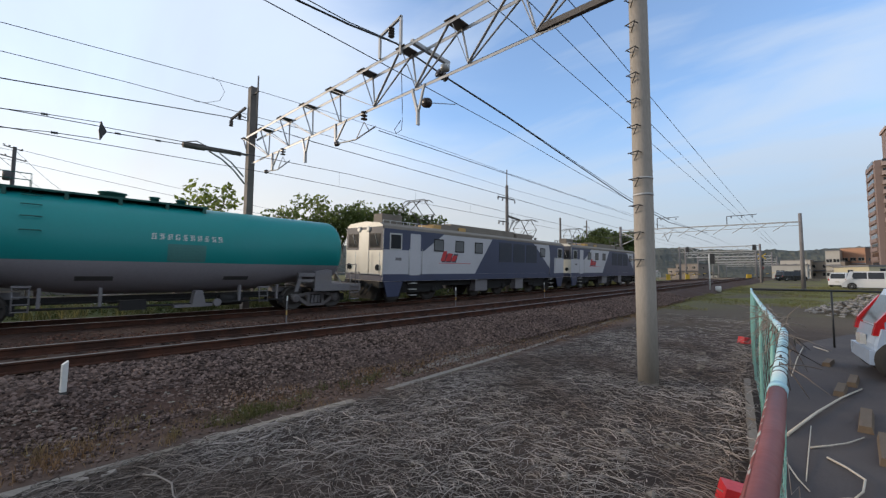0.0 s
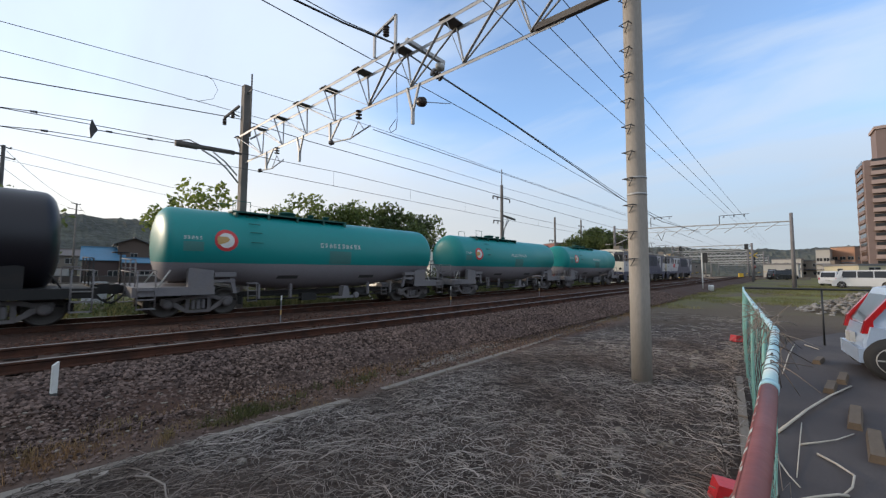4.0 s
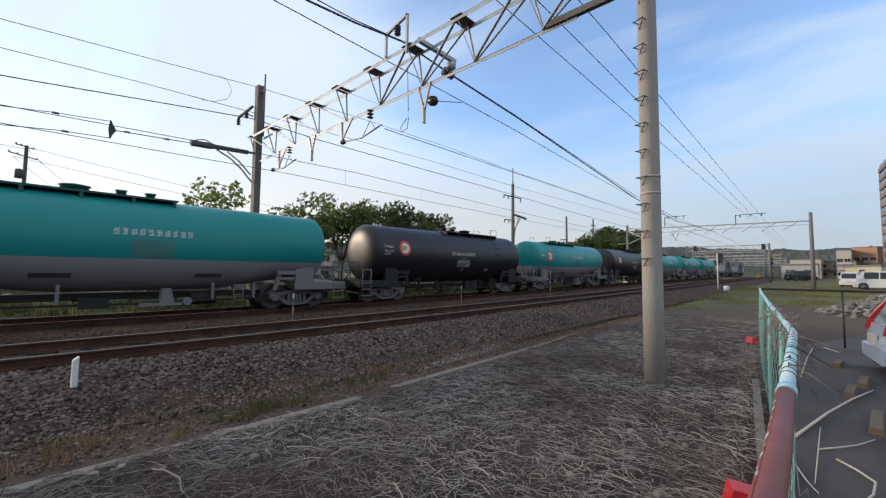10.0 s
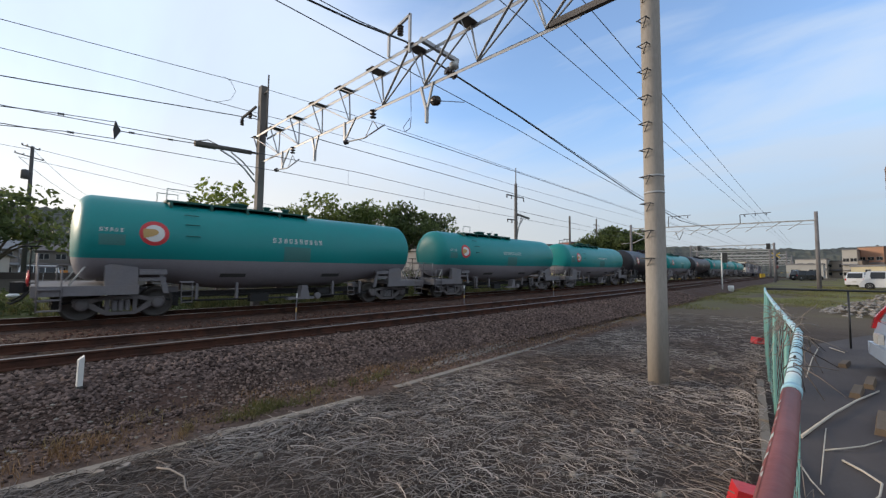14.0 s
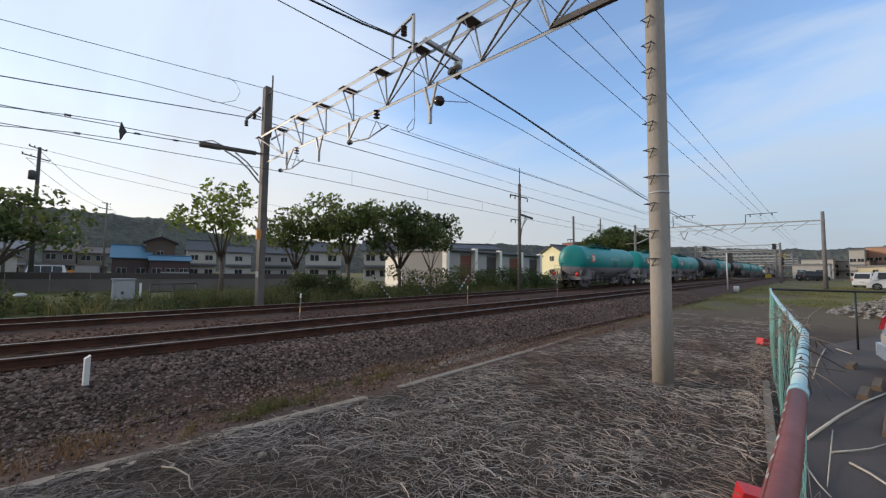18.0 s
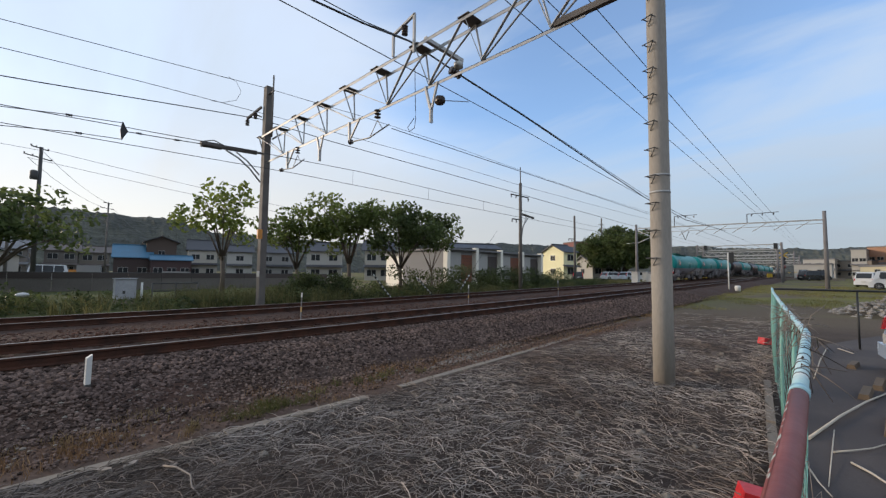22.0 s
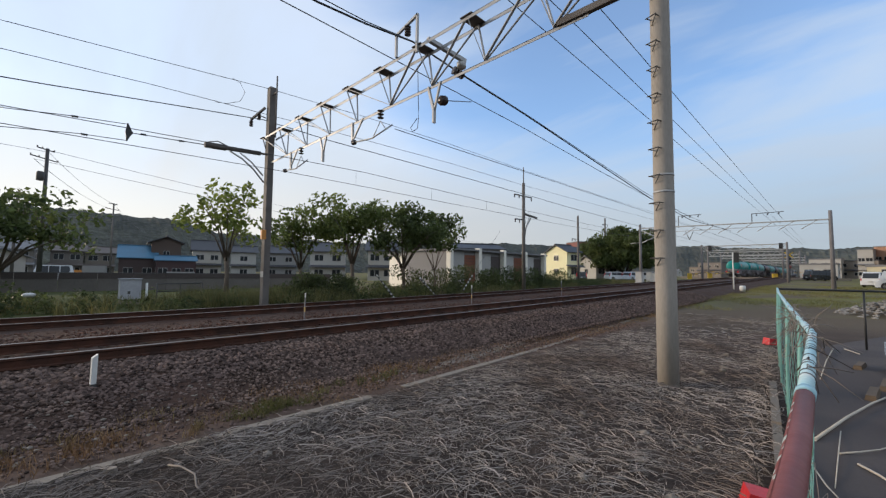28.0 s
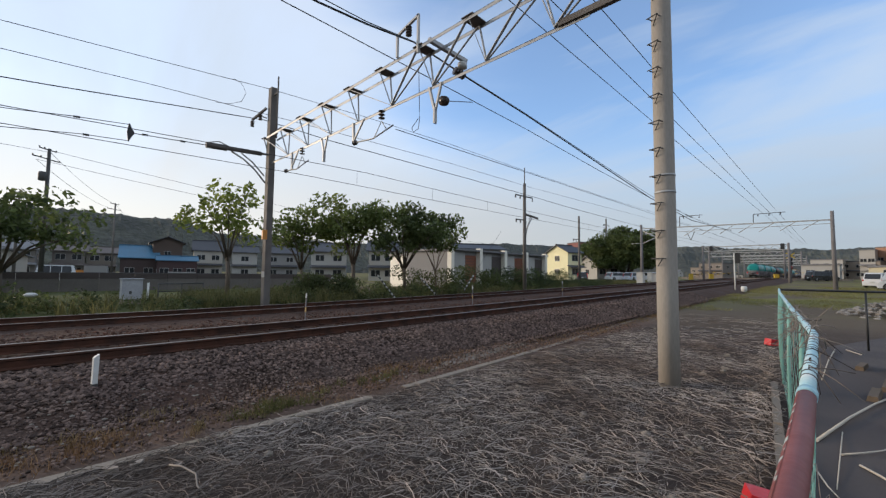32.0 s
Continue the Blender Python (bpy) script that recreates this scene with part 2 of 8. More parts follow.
M["bush"] = leafy("bush leaves", (0.045, 0.062, 0.026), (0.105, 0.125, 0.045))
M["leaf_dark"] = leafy("dark leaves", (0.058, 0.083, 0.030), (0.125, 0.155, 0.05))
M["bark"] = surf("bark", (0.11, 0.085, 0.065), 0.9, big=3, fine=30, bump=0.5, stretch=(1, 1, 0.25))
M["tank_green"] = surf("blue green tank paint", (0.003, 0.215, 0.205), 0.38, big=0.6, fine=18, amp=(0.10, 0.06), bump=0.03, second=(0.008, 0.20, 0.195), cover=0.4, spec=0.3)
M["tank_grey"] = surf("grey tank paint", (0.245, 0.232, 0.25), 0.5, big=0.7, fine=14, amp=(0.18, 0.12), bump=0.05, second=(0.20, 0.185, 0.195), cover=0.35)
M["tank_black"] = surf("black tank paint", (0.013, 0.012, 0.016), 0.40, big=0.7, fine=16, amp=(0.22, 0.12), bump=0.04, second=(0.019, 0.017, 0.021), cover=0.3, spec=0.4)
M["frame_grey"] = surf("dusty grey underframe", (0.155, 0.148, 0.155), 0.7, big=2, fine=25, amp=(0.3, 0.2), bump=0.15, second=(0.15, 0.135, 0.13), cover=0.4)
M["frame_black"] = surf("dusty black underframe", (0.010, 0.0095, 0.009), 0.75, big=2, fine=25, amp=(0.3, 0.2), bump=0.15, second=(0.018, 0.015, 0.013), cover=0.35)
M["bogie"] = surf("dusty bogie", (0.125, 0.115, 0.115), 0.75, big=3, fine=30, amp=(0.3, 0.25), bump=0.2, second=(0.13, 0.115, 0.108), cover=0.4)
M["wheel"] = surf("wheel steel", (0.065, 0.058, 0.052), 0.6, metal=0.4, big=4, fine=30, bump=0.1)
M["white_paint"] = surf("white lettering", (0.60, 0.60, 0.57), 0.6, bump=0, amp=(0.1, 0.1))
M["red_paint"] = surf("red paint", (0.50, 0.03, 0.035), 0.5, bump=0, amp=(0.15, 0.1))
M["gold_paint"] = surf("ochre paint", (0.45, 0.28, 0.09), 0.5, bump=0, amp=(0.15, 0.1))
M["stain"] = surf("brown stain", (0.045, 0.17, 0.155), 0.7, bump=0, amp=(0.3, 0.2))
M["loco_white"] = surf("pale grey locomotive paint", (0.44, 0.44, 0.46), 0.42, big=0.8, fine=12, amp=(0.12, 0.08), bump=0.03)
M["loco_blue"] = surf("slate blue locomotive paint", (0.040, 0.050, 0.095), 0.4, big=0.8, fine=12, amp=(0.2, 0.1), bump=0.03)
# pale paint of the cab ends, the sun's warm brightening put into the colour
M["loco_cream_lit"] = surf("sunlit creamy white locomotive front", (0.62, 0.60, 0.52), 0.45, big=0.8, fine=12, amp=(0.15, 0.1), bump=0.03)
M["loco_roof"] = surf("sooty roof", (0.19, 0.165, 0.135), 0.8, big=1, fine=20, bump=0.15, second=(0.12, 0.10, 0.08), cover=0.35)
M["grille"] = surf("dark grille", (0.035, 0.042, 0.06), 0.6, bump=0)
M["glass"] = surf("dark window glass", (0.025, 0.027, 0.030), 0.12, bump=0, amp=(0.1, 0.05), spec=0.35)
M["grey_glass"] = surf("grey window glass", (0.13, 0.135, 0.14), 0.25, bump=0, amp=(0.2, 0.1), spec=0.4)
M["rubber"] = surf("black rubber", (0.02, 0.02, 0.02), 0.8, bump=0.05)
M["green_mesh"] = surf("faded green coating", (0.16, 0.36, 0.31), 0.55, big=3, fine=30, amp=(0.25, 0.15), bump=0.05, second=(0.28, 0.42, 0.38), cover=0.35)
M["blue_pipe"] = surf("worn pale blue pipe", (0.33, 0.55, 0.60), 0.6, big=5, fine=40, amp=(0.2, 0.2), bump=0.1, second=(0.52, 0.55, 0.54), cover=0.4)
M["red_pipe"] = surf("red oxide pipe", (0.19, 0.052, 0.045), 0.6, big=4, fine=40, amp=(0.25, 0.2), bump=0.15, second=(0.23, 0.09, 0.085), cover=0.35)
M["red_plastic"] = surf("red plastic", (0.55, 0.025, 0.03), 0.4, big=6, fine=30, bump=0.05)
M["black_paint"] = surf("black paint", (0.015, 0.016, 0.017), 0.5, bump=0.05)
M["yellow_paint"] = surf("yellow paint", (0.52, 0.34, 0.03), 0.55, bump=0.05)
M["orange_paint"] = surf("orange paint", (0.55, 0.22, 0.04), 0.55, bump=0.05)
M["worn_edge"] = surf("chipped pale paint on red oxide", (0.40, 0.46, 0.43), 0.7, big=26, fine=60, amp=(0.2, 0.2), bump=0.2, second=(0.19, 0.052, 0.045), cover=0.55, sharp=0.04)
M["timber"] = surf("weathered timber", (0.12, 0.085, 0.055), 0.85, big=3, fine=35, amp=(0.3, 0.25), bump=0.3, stretch=(1, 0.2, 1))

M["timber_pale"] = surf("tan weathered board", (0.17, 0.14, 0.11), 0.9, big=3, fine=30, amp=(0.3, 0.25), bump=0.3, stretch=(1, 0.2, 1))


# ---- mesh helpers ----
def box(bm, lo, hi, mat=0):
    x0, y0, z0 = lo
    x1, y1, z1 = hi
    v = [bm.verts.new(p) for p in ((x0, y0, z0), (x1, y0, z0), (x1, y1, z0), (x0, y1, z0), (x0, y0, z1), (x1, y0, z1), (x1, y1, z1), (x0, y1, z1))]
    for q in ((3, 2, 1, 0), (4, 5, 6, 7), (0, 1, 5, 4), (1, 2, 6, 5), (2, 3, 7, 6), (3, 0, 4, 7)):
        bm.faces.new([v[i] for i in q]).material_index = mat
    return v


def tube(bm, pts, r, seg=6, mat=0, smooth=True, cap=True):
    """A round bar along points; r is one radius or one for each point."""
    pts = [Vector(p) for p in pts]
    rs = r if isinstance(r, (list, tuple)) else [r] * len(pts)
    rings = []
    for i, p in enumerate(pts):
        d = (pts[min(i + 1, len(pts) - 1)] - pts[max(i - 1, 0)]).normalized()
        a = d.cross(Vector((0, 0, 1)) if abs(d.z) < 0.9 else Vector((1, 0, 0))).normalized()
        b = d.cross(a)
        rings.append([bm.verts.new(p + (a * math.cos(2 * math.pi * j / seg) + b * math.sin(2 * math.pi * j / seg)) * rs[i]) for j in range(seg)])
    for u, w in zip(rings, rings[1:]):
        for j in range(seg):
            f = bm.faces.new((u[j], w[j], w[(j + 1) % seg], u[(j + 1) % seg]))
            f.material_index, f.smooth = mat, smooth
    if cap:
        bm.faces.new(rings[0]).material_index = mat
        bm.faces.new(rings[-1][::-1]).material_index = mat


def bar(bm, p, q, w, h=None, mat=0):
    """A square or flat bar from p to q."""
    p, q = Vector(p), Vector(q)
    d = (q - p).normalized()
    a = d.cross(Vector((0, 0, 1)) if abs(d.z) < 0.95 else Vector((1, 0, 0))).normalized() * (w / 2)
    b = d.cross(a).normalized() * ((h or w) / 2)
    u = [bm.verts.new(p + s * a + t * b) for s, t in ((-1, -1), (1, -1), (1, 1), (-1, 1))]
    o = [bm.verts.new(q + s * a + t * b) for s, t in ((-1, -1), (1, -1), (1, 1), (-1, 1))]
    for i in range(4):
        bm.faces.new((u[i], o[i], o[(i + 1) % 4], u[(i + 1) % 4])).material_index = mat
    bm.faces.new(u).material_index = mat
    bm.faces.new(o[::-1]).material_index = mat


def angle_bar(bm, p, q, w=0.07, t=0.008):
    """An L-section bar: two thin flats."""
    p, q = Vector(p), Vector(q)
    d = (q - p).normalized()
    a = d.cross(Vector((0, 0, 1)) if abs(d.z) < 0.95 else Vector((1, 0, 0))).normalized()
    b = d.cross(a).normalized()
    for m, s in ((a, b), (b, a)):
        sec = [(0, 0), (w, 0), (w, t), (0, t)]
        u = [bm.verts.new(p + m * i + s * j) for i, j in sec]
        o = [bm.verts.new(q + m * i + s * j) for i, j in sec]
        for i in range(4):
            bm.faces.new((u[i], o[i], o[(i + 1) % 4], u[(i + 1) % 4]))
        bm.faces.new(u)
        bm.faces.new(o[::-1])


def prism(bm, outline, axis, a, b, mat=0):
    """Extrudes a 2D outline between a and b along axis (0 x, 1 y, 2 z)."""
    def at(p, c):
        return ((c, p[0], p[1]), (p[0], c, p[1]), (p[0], p[1], c))[axis]
    u = [bm.verts.new(at(p, a)) for p in outline]
    o = [bm.verts.new(at(p, b)) for p in outline]
    k = len(outline)
    for i in range(k):
        bm.faces.new((u[i], u[(i + 1) % k], o[(i + 1) % k], o[i])).material_index = mat
    bm.faces.new(u[::-1]).material_index = mat
    bm.faces.new(o).material_index = mat


def lathe(bm, profile, base, axis=(0, 0, 1), seg=12, mat=0, smooth=True):
    """Turns (radius, height) pairs about an axis through base."""
    axis, base = Vector(axis).normalized(), Vector(base)
    a = axis.cross(Vector((1, 0, 0)) if abs(axis.x) < 0.9 else Vector((0, 1, 0))).normalized()
    b = axis.cross(a)
    rings = [[bm.verts.new(base + axis * h + (a * math.cos(2 * math.pi * j / seg) + b * math.sin(2 * math.pi * j / seg)) * max(r, 1e-4)) for j in range(seg)] for r, h in profile]
    for u, w in zip(rings, rings[1:]):
        for j in range(seg):
            f = bm.faces.new((u[j], u[(j + 1) % seg], w[(j + 1) % seg], w[j]))
            f.material_index, f.smooth = mat, smooth
    bm.faces.new(rings[0][::-1]).material_index = mat
    bm.faces.new(rings[-1]).material_index = mat


def mesh_of(bm, mats, name="mesh", bevel=0.0):
    if bevel:
        bmesh.ops.bevel(bm, geom=[e for e in bm.edges if e.is_manifold and e.calc_face_angle(0) > 0.6], offset=bevel, segments=1, affect="EDGES")
    bmesh.ops.recalc_face_normals(bm, faces=bm.faces)
    me = bpy.data.meshes.new(name)
    bm.to_mesh(me)
    bm.free()
    for m in mats if isinstance(mats, (list, tuple)) else [mats]:
        me.materials.append(m)
    return me


def part(name, bm, mats, parent, label="", at=None, bevel=0.0):
    """Links a bmesh as one mesh object under a thing or a part."""
    ob = new(name, mesh_of(bm, mats, name, bevel))
    ob.parent = parent
    if at is not None:
        ob.matrix_basis = at
    if label:
        ob["label"] = label
    return ob


def again(name, ob, parent, at):
    """Another part on the mesh of ob."""
    o = new(name, ob.data)
    o.parent = parent
    o.matrix_basis = at
    return o


def thing(name, m, label, category, group="", kind=""):
    ob = new(name)
    ob.empty_display_size = 0.3
    ob.matrix_world = m
    return tagged(ob, label, category, group, kind)


def whole(name, bm, mats, label, category, group="", kind="", at=None, bevel=0.0):
    ob = new(name, mesh_of(bm, mats, name, bevel))
    if at is not None:
        ob.matrix_world = at
    return tagged(ob, label, category, group, kind)


def from_arrays(name, verts, faces, mats):
    me = bpy.data.meshes.new(name)
    me.from_pydata(verts, [], faces)
    for m in mats if isinstance(mats, (list, tuple)) else [mats]:
        me.materials.append(m)
    return me


def nz(x, y, s=1.0, seed=0.0):
    return noise.noise(Vector((x * s, y * s, seed)))


I4 = Matrix.Identity(4)
# ---- ground ----
GROUND_Z = -0.45


def spaced(points):
    """Coordinates from (start, end, step) stretches."""
    out = []
    for a, b, s in points:
        n = max(1, round((b - a) / s))
        out += [a + (b - a) * i / n for i in range(n)]
    return out + [points[-1][1]]


GRADE = 0.0125  # the line climbs gently away from the camera
CANT = 2.3  # degrees by which the tracks lean towards the camera's side


def climb(y):
    """Rise of the line above its level beside the camera, levelling off far away."""
    u = min(y, 90.0) - 5.0
    rise = GRADE * (u if u > 20 else 2 * math.log1p(math.exp(u / 2)))
    return rise if y < 90 else rise + GRADE * 20 * (1 - math.exp(-(y - 90) / 20))


def lie(y):
    """Level of open ground at y: flat nearby, then climbing with the line."""
    return GROUND_Z + max(0.0, climb(y) - climb(14.0)) * 1.08


def ground_height(x, y):
    z = lie(y)
    near = max(0.0, 1 - math.hypot(x + 2, y - 6) / 40)
    z += near * (0.035 * nz(x, y, 0.6) + 0.02 * nz(x, y, 2.1, 3))
    if -20 < x < -4.9:
        z -= 0.06
    return z


def ground_material():
    m = surf("bare soil and grass", (0.062, 0.047, 0.040), 0.95, big=0.9, fine=14, amp=(0.3, 0.45), bump=0.9, second=(0.095, 0.070, 0.057), cover=0.4, depth=0.03, spec=0.1)
    n, k = m.node_tree.nodes, m.node_tree.links
    b = n["Principled BSDF"]
    src = b.inputs["Base Color"].links[0].from_socket
    tc, sep = n.new("ShaderNodeTexCoord"), n.new("ShaderNodeSeparateXYZ")
    k.new(tc.outputs["Object"], sep.inputs[0])
    wob = n.new("ShaderNodeTexNoise")
    wob.inputs["Scale"].default_value, wob.inputs["Detail"].default_value = 0.35, 6
    k.new(tc.outputs["Object"], wob.inputs["Vector"])

    def mask(sock, a, c, spread):
        ad = n.new("ShaderNodeMath")
        ad.operation, ad.inputs[1].default_value = "MULTIPLY_ADD", spread
        k.new(wob.outputs["Fac"], ad.inputs[0])
        k.new(sock, ad.inputs[2])
        mr = n.new("ShaderNodeMapRange")
        mr.inputs["From Min"].default_value, mr.inputs["From Max"].default_value = a + spread / 2, c + spread / 2
        k.new(ad.outputs[0], mr.inputs["Value"])
        return mr.outputs["Result"]

    def blend(lower, colour, fac):
        mx = n.new("ShaderNodeMix")
        mx.data_type = "RGBA"
        k.new(lower, mx.inputs["A"])
        mx.inputs["B"].default_value = (*colour, 1)
        k.new(fac, mx.inputs["Factor"])
        return mx.outputs["Result"]

    # grass beyond the line and far along it, dry gravelly strip beside the ballast
    col = blend(src, (0.135, 0.086, 0.064), mask(sep.outputs["X"], -4.3, -4.9, 0.5))
    col = blend(col, (0.075, 0.085, 0.032), mask(sep.outputs["X"], -17.0, -17.8, 1.5))
    col = blend(col, (0.118, 0.092, 0.066), mask(sep.outputs["Y"], 13.0, 19.0, 8.0))
    patch = n.new("ShaderNodeTexNoise")
    patch.inputs["Scale"].default_value, patch.inputs["Detail"].default_value = 0.22, 5
    k.new(tc.outputs["Object"], patch.inputs["Vector"])
    pr = n.new("ShaderNodeMapRange")
    pr.inputs["From Min"].default_value, pr.inputs["From Max"].default_value = 0.40, 0.58
    k.new(patch.outputs["Fac"], pr.inputs["Value"])
    both = n.new("ShaderNodeMath")
    both.operation = "MULTIPLY"
    k.new(pr.outputs["Result"], both.inputs[0])
    k.new(mask(sep.outputs["Y"], 21.5, 29.0, 9.0), both.inputs[1])
    col = blend(col, (0.145, 0.14, 0.05), both.outputs[0])
    k.new(col, b.inputs["Base Color"])
    return m


gx = spaced([(-2400, -400, 400), (-400, -60, 40), (-60, -20, 5), (-20, -8, 1), (-8, 3, 0.25), (3, 20, 1.5), (20, 100, 10), (100, 400, 50), (400, 2400, 400)])
gy = spaced([(-1500, -200, 260), (-200, -12, 20), (-12, -2, 1), (-2, 18, 0.25), (18, 60, 2), (60, 200, 14), (200, 600, 50), (600, 3000, 400)])
gv = [(x, y, ground_height(x, y)) for y in gy for x in gx]
gw = len(gx)
gf = [(j * gw + i, j * gw + i + 1, (j + 1) * gw + i + 1, (j + 1) * gw + i) for j in range(len(gy) - 1) for i in range(gw - 1)]
ground = new("ground", from_arrays("ground", gv, gf, ground_material()))
tagged(ground, "bare brown soil turning to grass along a railway", "ground", kind="structure")

# ballast bed of both tracks; the far one lies a little lower
FAR_DROP = -0.15
BED = [(-5.5, -0.55), (-5.9, -0.43), (-6.3, -0.33), (-6.8, -0.20), (-7.3, -0.185), (-8.4, -0.155), (-9.6, -0.125), (-10.4, -0.22), (-11.4, -0.28),
       (-12.4, -0.22), (-13.3, -0.185), (-14.9, -0.145), (-16.2, -0.13), (-16.8, -0.2), (-17.5, -0.56)]
by = spaced([(-80, -5, 5), (-5, 30, 0.5), (30, 90, 3), (90, 420, 20)])
bv = [(x + 0.08 * nz(y, x, 0.7, 5), y, z + climb(y) + (FAR_DROP if x < -12 else 0) + (0.03 * nz(x, y, 1.7, 8) if -5 < y < 40 else 0)) for y in by for x, z in BED]
bw = len(BED)
bf = [(j * bw + i, (j + 1) * bw + i, (j + 1) * bw + i + 1, j * bw + i + 1) for j in range(len(by) - 1) for i in range(bw - 1)]
bed = new("ballast_bed", from_arrays("ballast_bed", bv, bf, M["ballast"]))
tagged(bed, "rust-stained grey ballast bed under the tracks", "ballast", kind="structure")

# ---- tracks ----
TRACK_NEAR, TRACK_FAR = -8.405, -14.868
RAIL = [(-0.061, -0.153), (0.061, -0.153), (0.061, -0.142), (0.012, -0.122), (0.009, -0.045), (0.033, -0.032), (0.033, -0.004), (0.026, 0),
        (-0.026, 0), (-0.033, -0.004), (-0.033, -0.032), (-0.009, -0.045), (-0.012, -0.122), (-0.061, -0.142)]


def track_pose(x, y):
    """A place on a track: the rail nearer to the camera keeps its level, the other lies higher."""
    return pose(x, y, 0.022 + (FAR_DROP if x < -12 else 0.0), 0, CANT, 0)


def railway_track(x, label):
    t = thing("railway_track", track_pose(x, 0), label, "track", "parallel tracks", "structure")
    stations = [-80] + [3 * i for i in range(10)] + [90 + 15 * i for i in range(23)]
    for s in (-1, 1):
        bm = bmesh.new()
        rings = [[bm.verts.new((s * 0.5665 + p, y, q + climb(y))) for p, q in RAIL] for y in stations]
        for u, w in zip(rings, rings[1:]):
            for j in range(len(RAIL)):
                f = bm.faces.new((u[j], u[(j + 1) % len(RAIL)], w[(j + 1) % len(RAIL)], w[j]))
                f.material_index = 1 if j in (6, 7, 8) else 0
        bm.faces.new(rings[0])
        bm.faces.new(rings[-1])
        part("rail", bm, [M["rail_side"], M["rail_top"]], t, "brown rusty rail with a polished head")
    bm = bmesh.new()
    box(bm, (-1.0, -0.12, -0.30), (1.0, 0.12, -0.150))
    first = None
    for i in range(150):
        m = pose(random.uniform(-0.02, 0.02), -9 + i * 0.6, climb(-9 + i * 0.6) + random.uniform(-0.008, 0.004), 0, 0, random.uniform(-0.8, 0.8))
        if first is None:
            first = part("sleeper", bm, M["sleeper"], t, "stained concrete sleeper", at=m, bevel=0.015)
        else:
            again("sleeper", first, t, m)
    bm = bmesh.new()
    for i in range(150, 420):
        up = climb(-9 + i * 0.6)
        box(bm, (-1.0, -9.12 + i * 0.6, up - 0.30), (1.0, -8.88 + i * 0.6, up - 0.150))
    tagged(part("far_sleepers", bm, M["sleeper"], t), kind="stuff")
    # rail clips beside both rails
    bm = bmesh.new()
    for i in range(70):
        for s in (-0.5665, 0.5665):
            for e in (-0.085, 0.085):
                up = climb(-9 + i * 0.6)
                box(bm, (s + e - 0.03, -9.05 + i * 0.6, up - 0.15), (s + e + 0.03, -8.95 + i * 0.6, up - 0.115))
    tagged(part("rail_clips", bm, M["rail_side"], t), kind="stuff")
    return t


railway_track(TRACK_NEAR, "empty railway track with rusty rails on ballast")
railway_track(TRACK_FAR, "railway track that carries the goods train")


# ---- overhead line ----
def insulator(bm, p, axis, n=3, r=0.09, gap=0.07, mat=0):
    """A string of porcelain discs."""
    axis = Vector(axis).normalized()
    prof = []
    for i in range(n):
        h = i * gap
        prof += [(0.025, h), (r, h + 0.012), (r * 0.9, h + 0.03), (0.03, h + 0.04)]
    lathe(bm, prof, p, axis, 10, mat)


def long_wire(name, pts, r, label, sag=0.0, mat="wire", group="overhead wires"):
    """A wire hung between points, each span sagging."""
    bm = bmesh.new()
    line = []
    for a, b in zip(pts, pts[1:]):
        for i in range(10):
            u = i / 10
            p = Vector(a).lerp(Vector(b), u)
            p.z -= sag * 4 * u * (1 - u)
            line.append(p)
    line.append(Vector(pts[-1]))
    tube(bm, line, r, 5)
    return whole(name, bm, M[mat], label, "wire", group)


def rungs(bm, z0, z1, step, r_at, x, y, d):
    """Bent climbing rungs on a pole, as small hooked brackets."""
    z = z0
    while z < z1:
        r = r_at(z)
        for e in (-0.07, 0.07):
            p = Vector((x, y, z)) + d * (r - 0.01) + d.cross(Vector((0, 0, 1))) * e
            q = p + d * 0.10
            tube(bm, [p, q], 0.009, 5)
        p = Vector((x, y, z)) + d * (r + 0.09)
        e = d.cross(Vector((0, 0, 1))) * 0.09
        tube(bm, [p - e, p + e], 0.009, 5)
        tube(bm, [p - e, p - Vector((0, 0, 0.11)) + e * 0.4 - d * 0.08], 0.008, 5)
        z += step


POLE = Vector((-1.84, 6.69, 0))
gantry = thing("overhead_line_gantry", pose(POLE.x, POLE.y, GROUND_Z), "galvanised lattice gantry on a concrete pole and a brown mast", "gantry", "line gantries")


def in_gantry(p):
    return (p[0] - POLE.x, p[1] - POLE.y, p[2] - GROUND_Z)


def gpart(name, bm, mat, label="", parent=None, bevel=0.0):
    for v in bm.verts:
        v.co = in_gantry(v.co)
    return part(name, bm, mat, parent or gantry, label, bevel=bevel)


bm = bmesh.new()
tube(bm, [(POLE.x, POLE.y, z) for z in (-0.7, 1, 3, 5, 7, 9.6)], [0.147, 0.145, 0.142, 0.139, 0.136, 0.131], 28)
pole = gpart("concrete_pole", bm, M["concrete"], "tall tapered concrete pole")
side = Vector((-0.297, -0.952, 0)).normalized()
for i in range(17):
    bm = bmesh.new()
    rungs(bm, 1.45 + i * 0.42, 1.5 + i * 0.42, 1, lambda z: 0.146 - 0.0016 * z, POLE.x, POLE.y, side)
    gpart("climbing_step", bm, M["darksteel"], parent=pole)
for z in (2.47, 2.73):
    bm = bmesh.new()
    lathe(bm, [(0.138, z - 0.016), (0.148, z - 0.016), (0.148, z + 0.016), (0.138, z + 0.016)], (POLE.x, POLE.y, 0), seg=24)
    gpart("steel_band", bm, M["galv"], "bright steel strap", parent=pole)

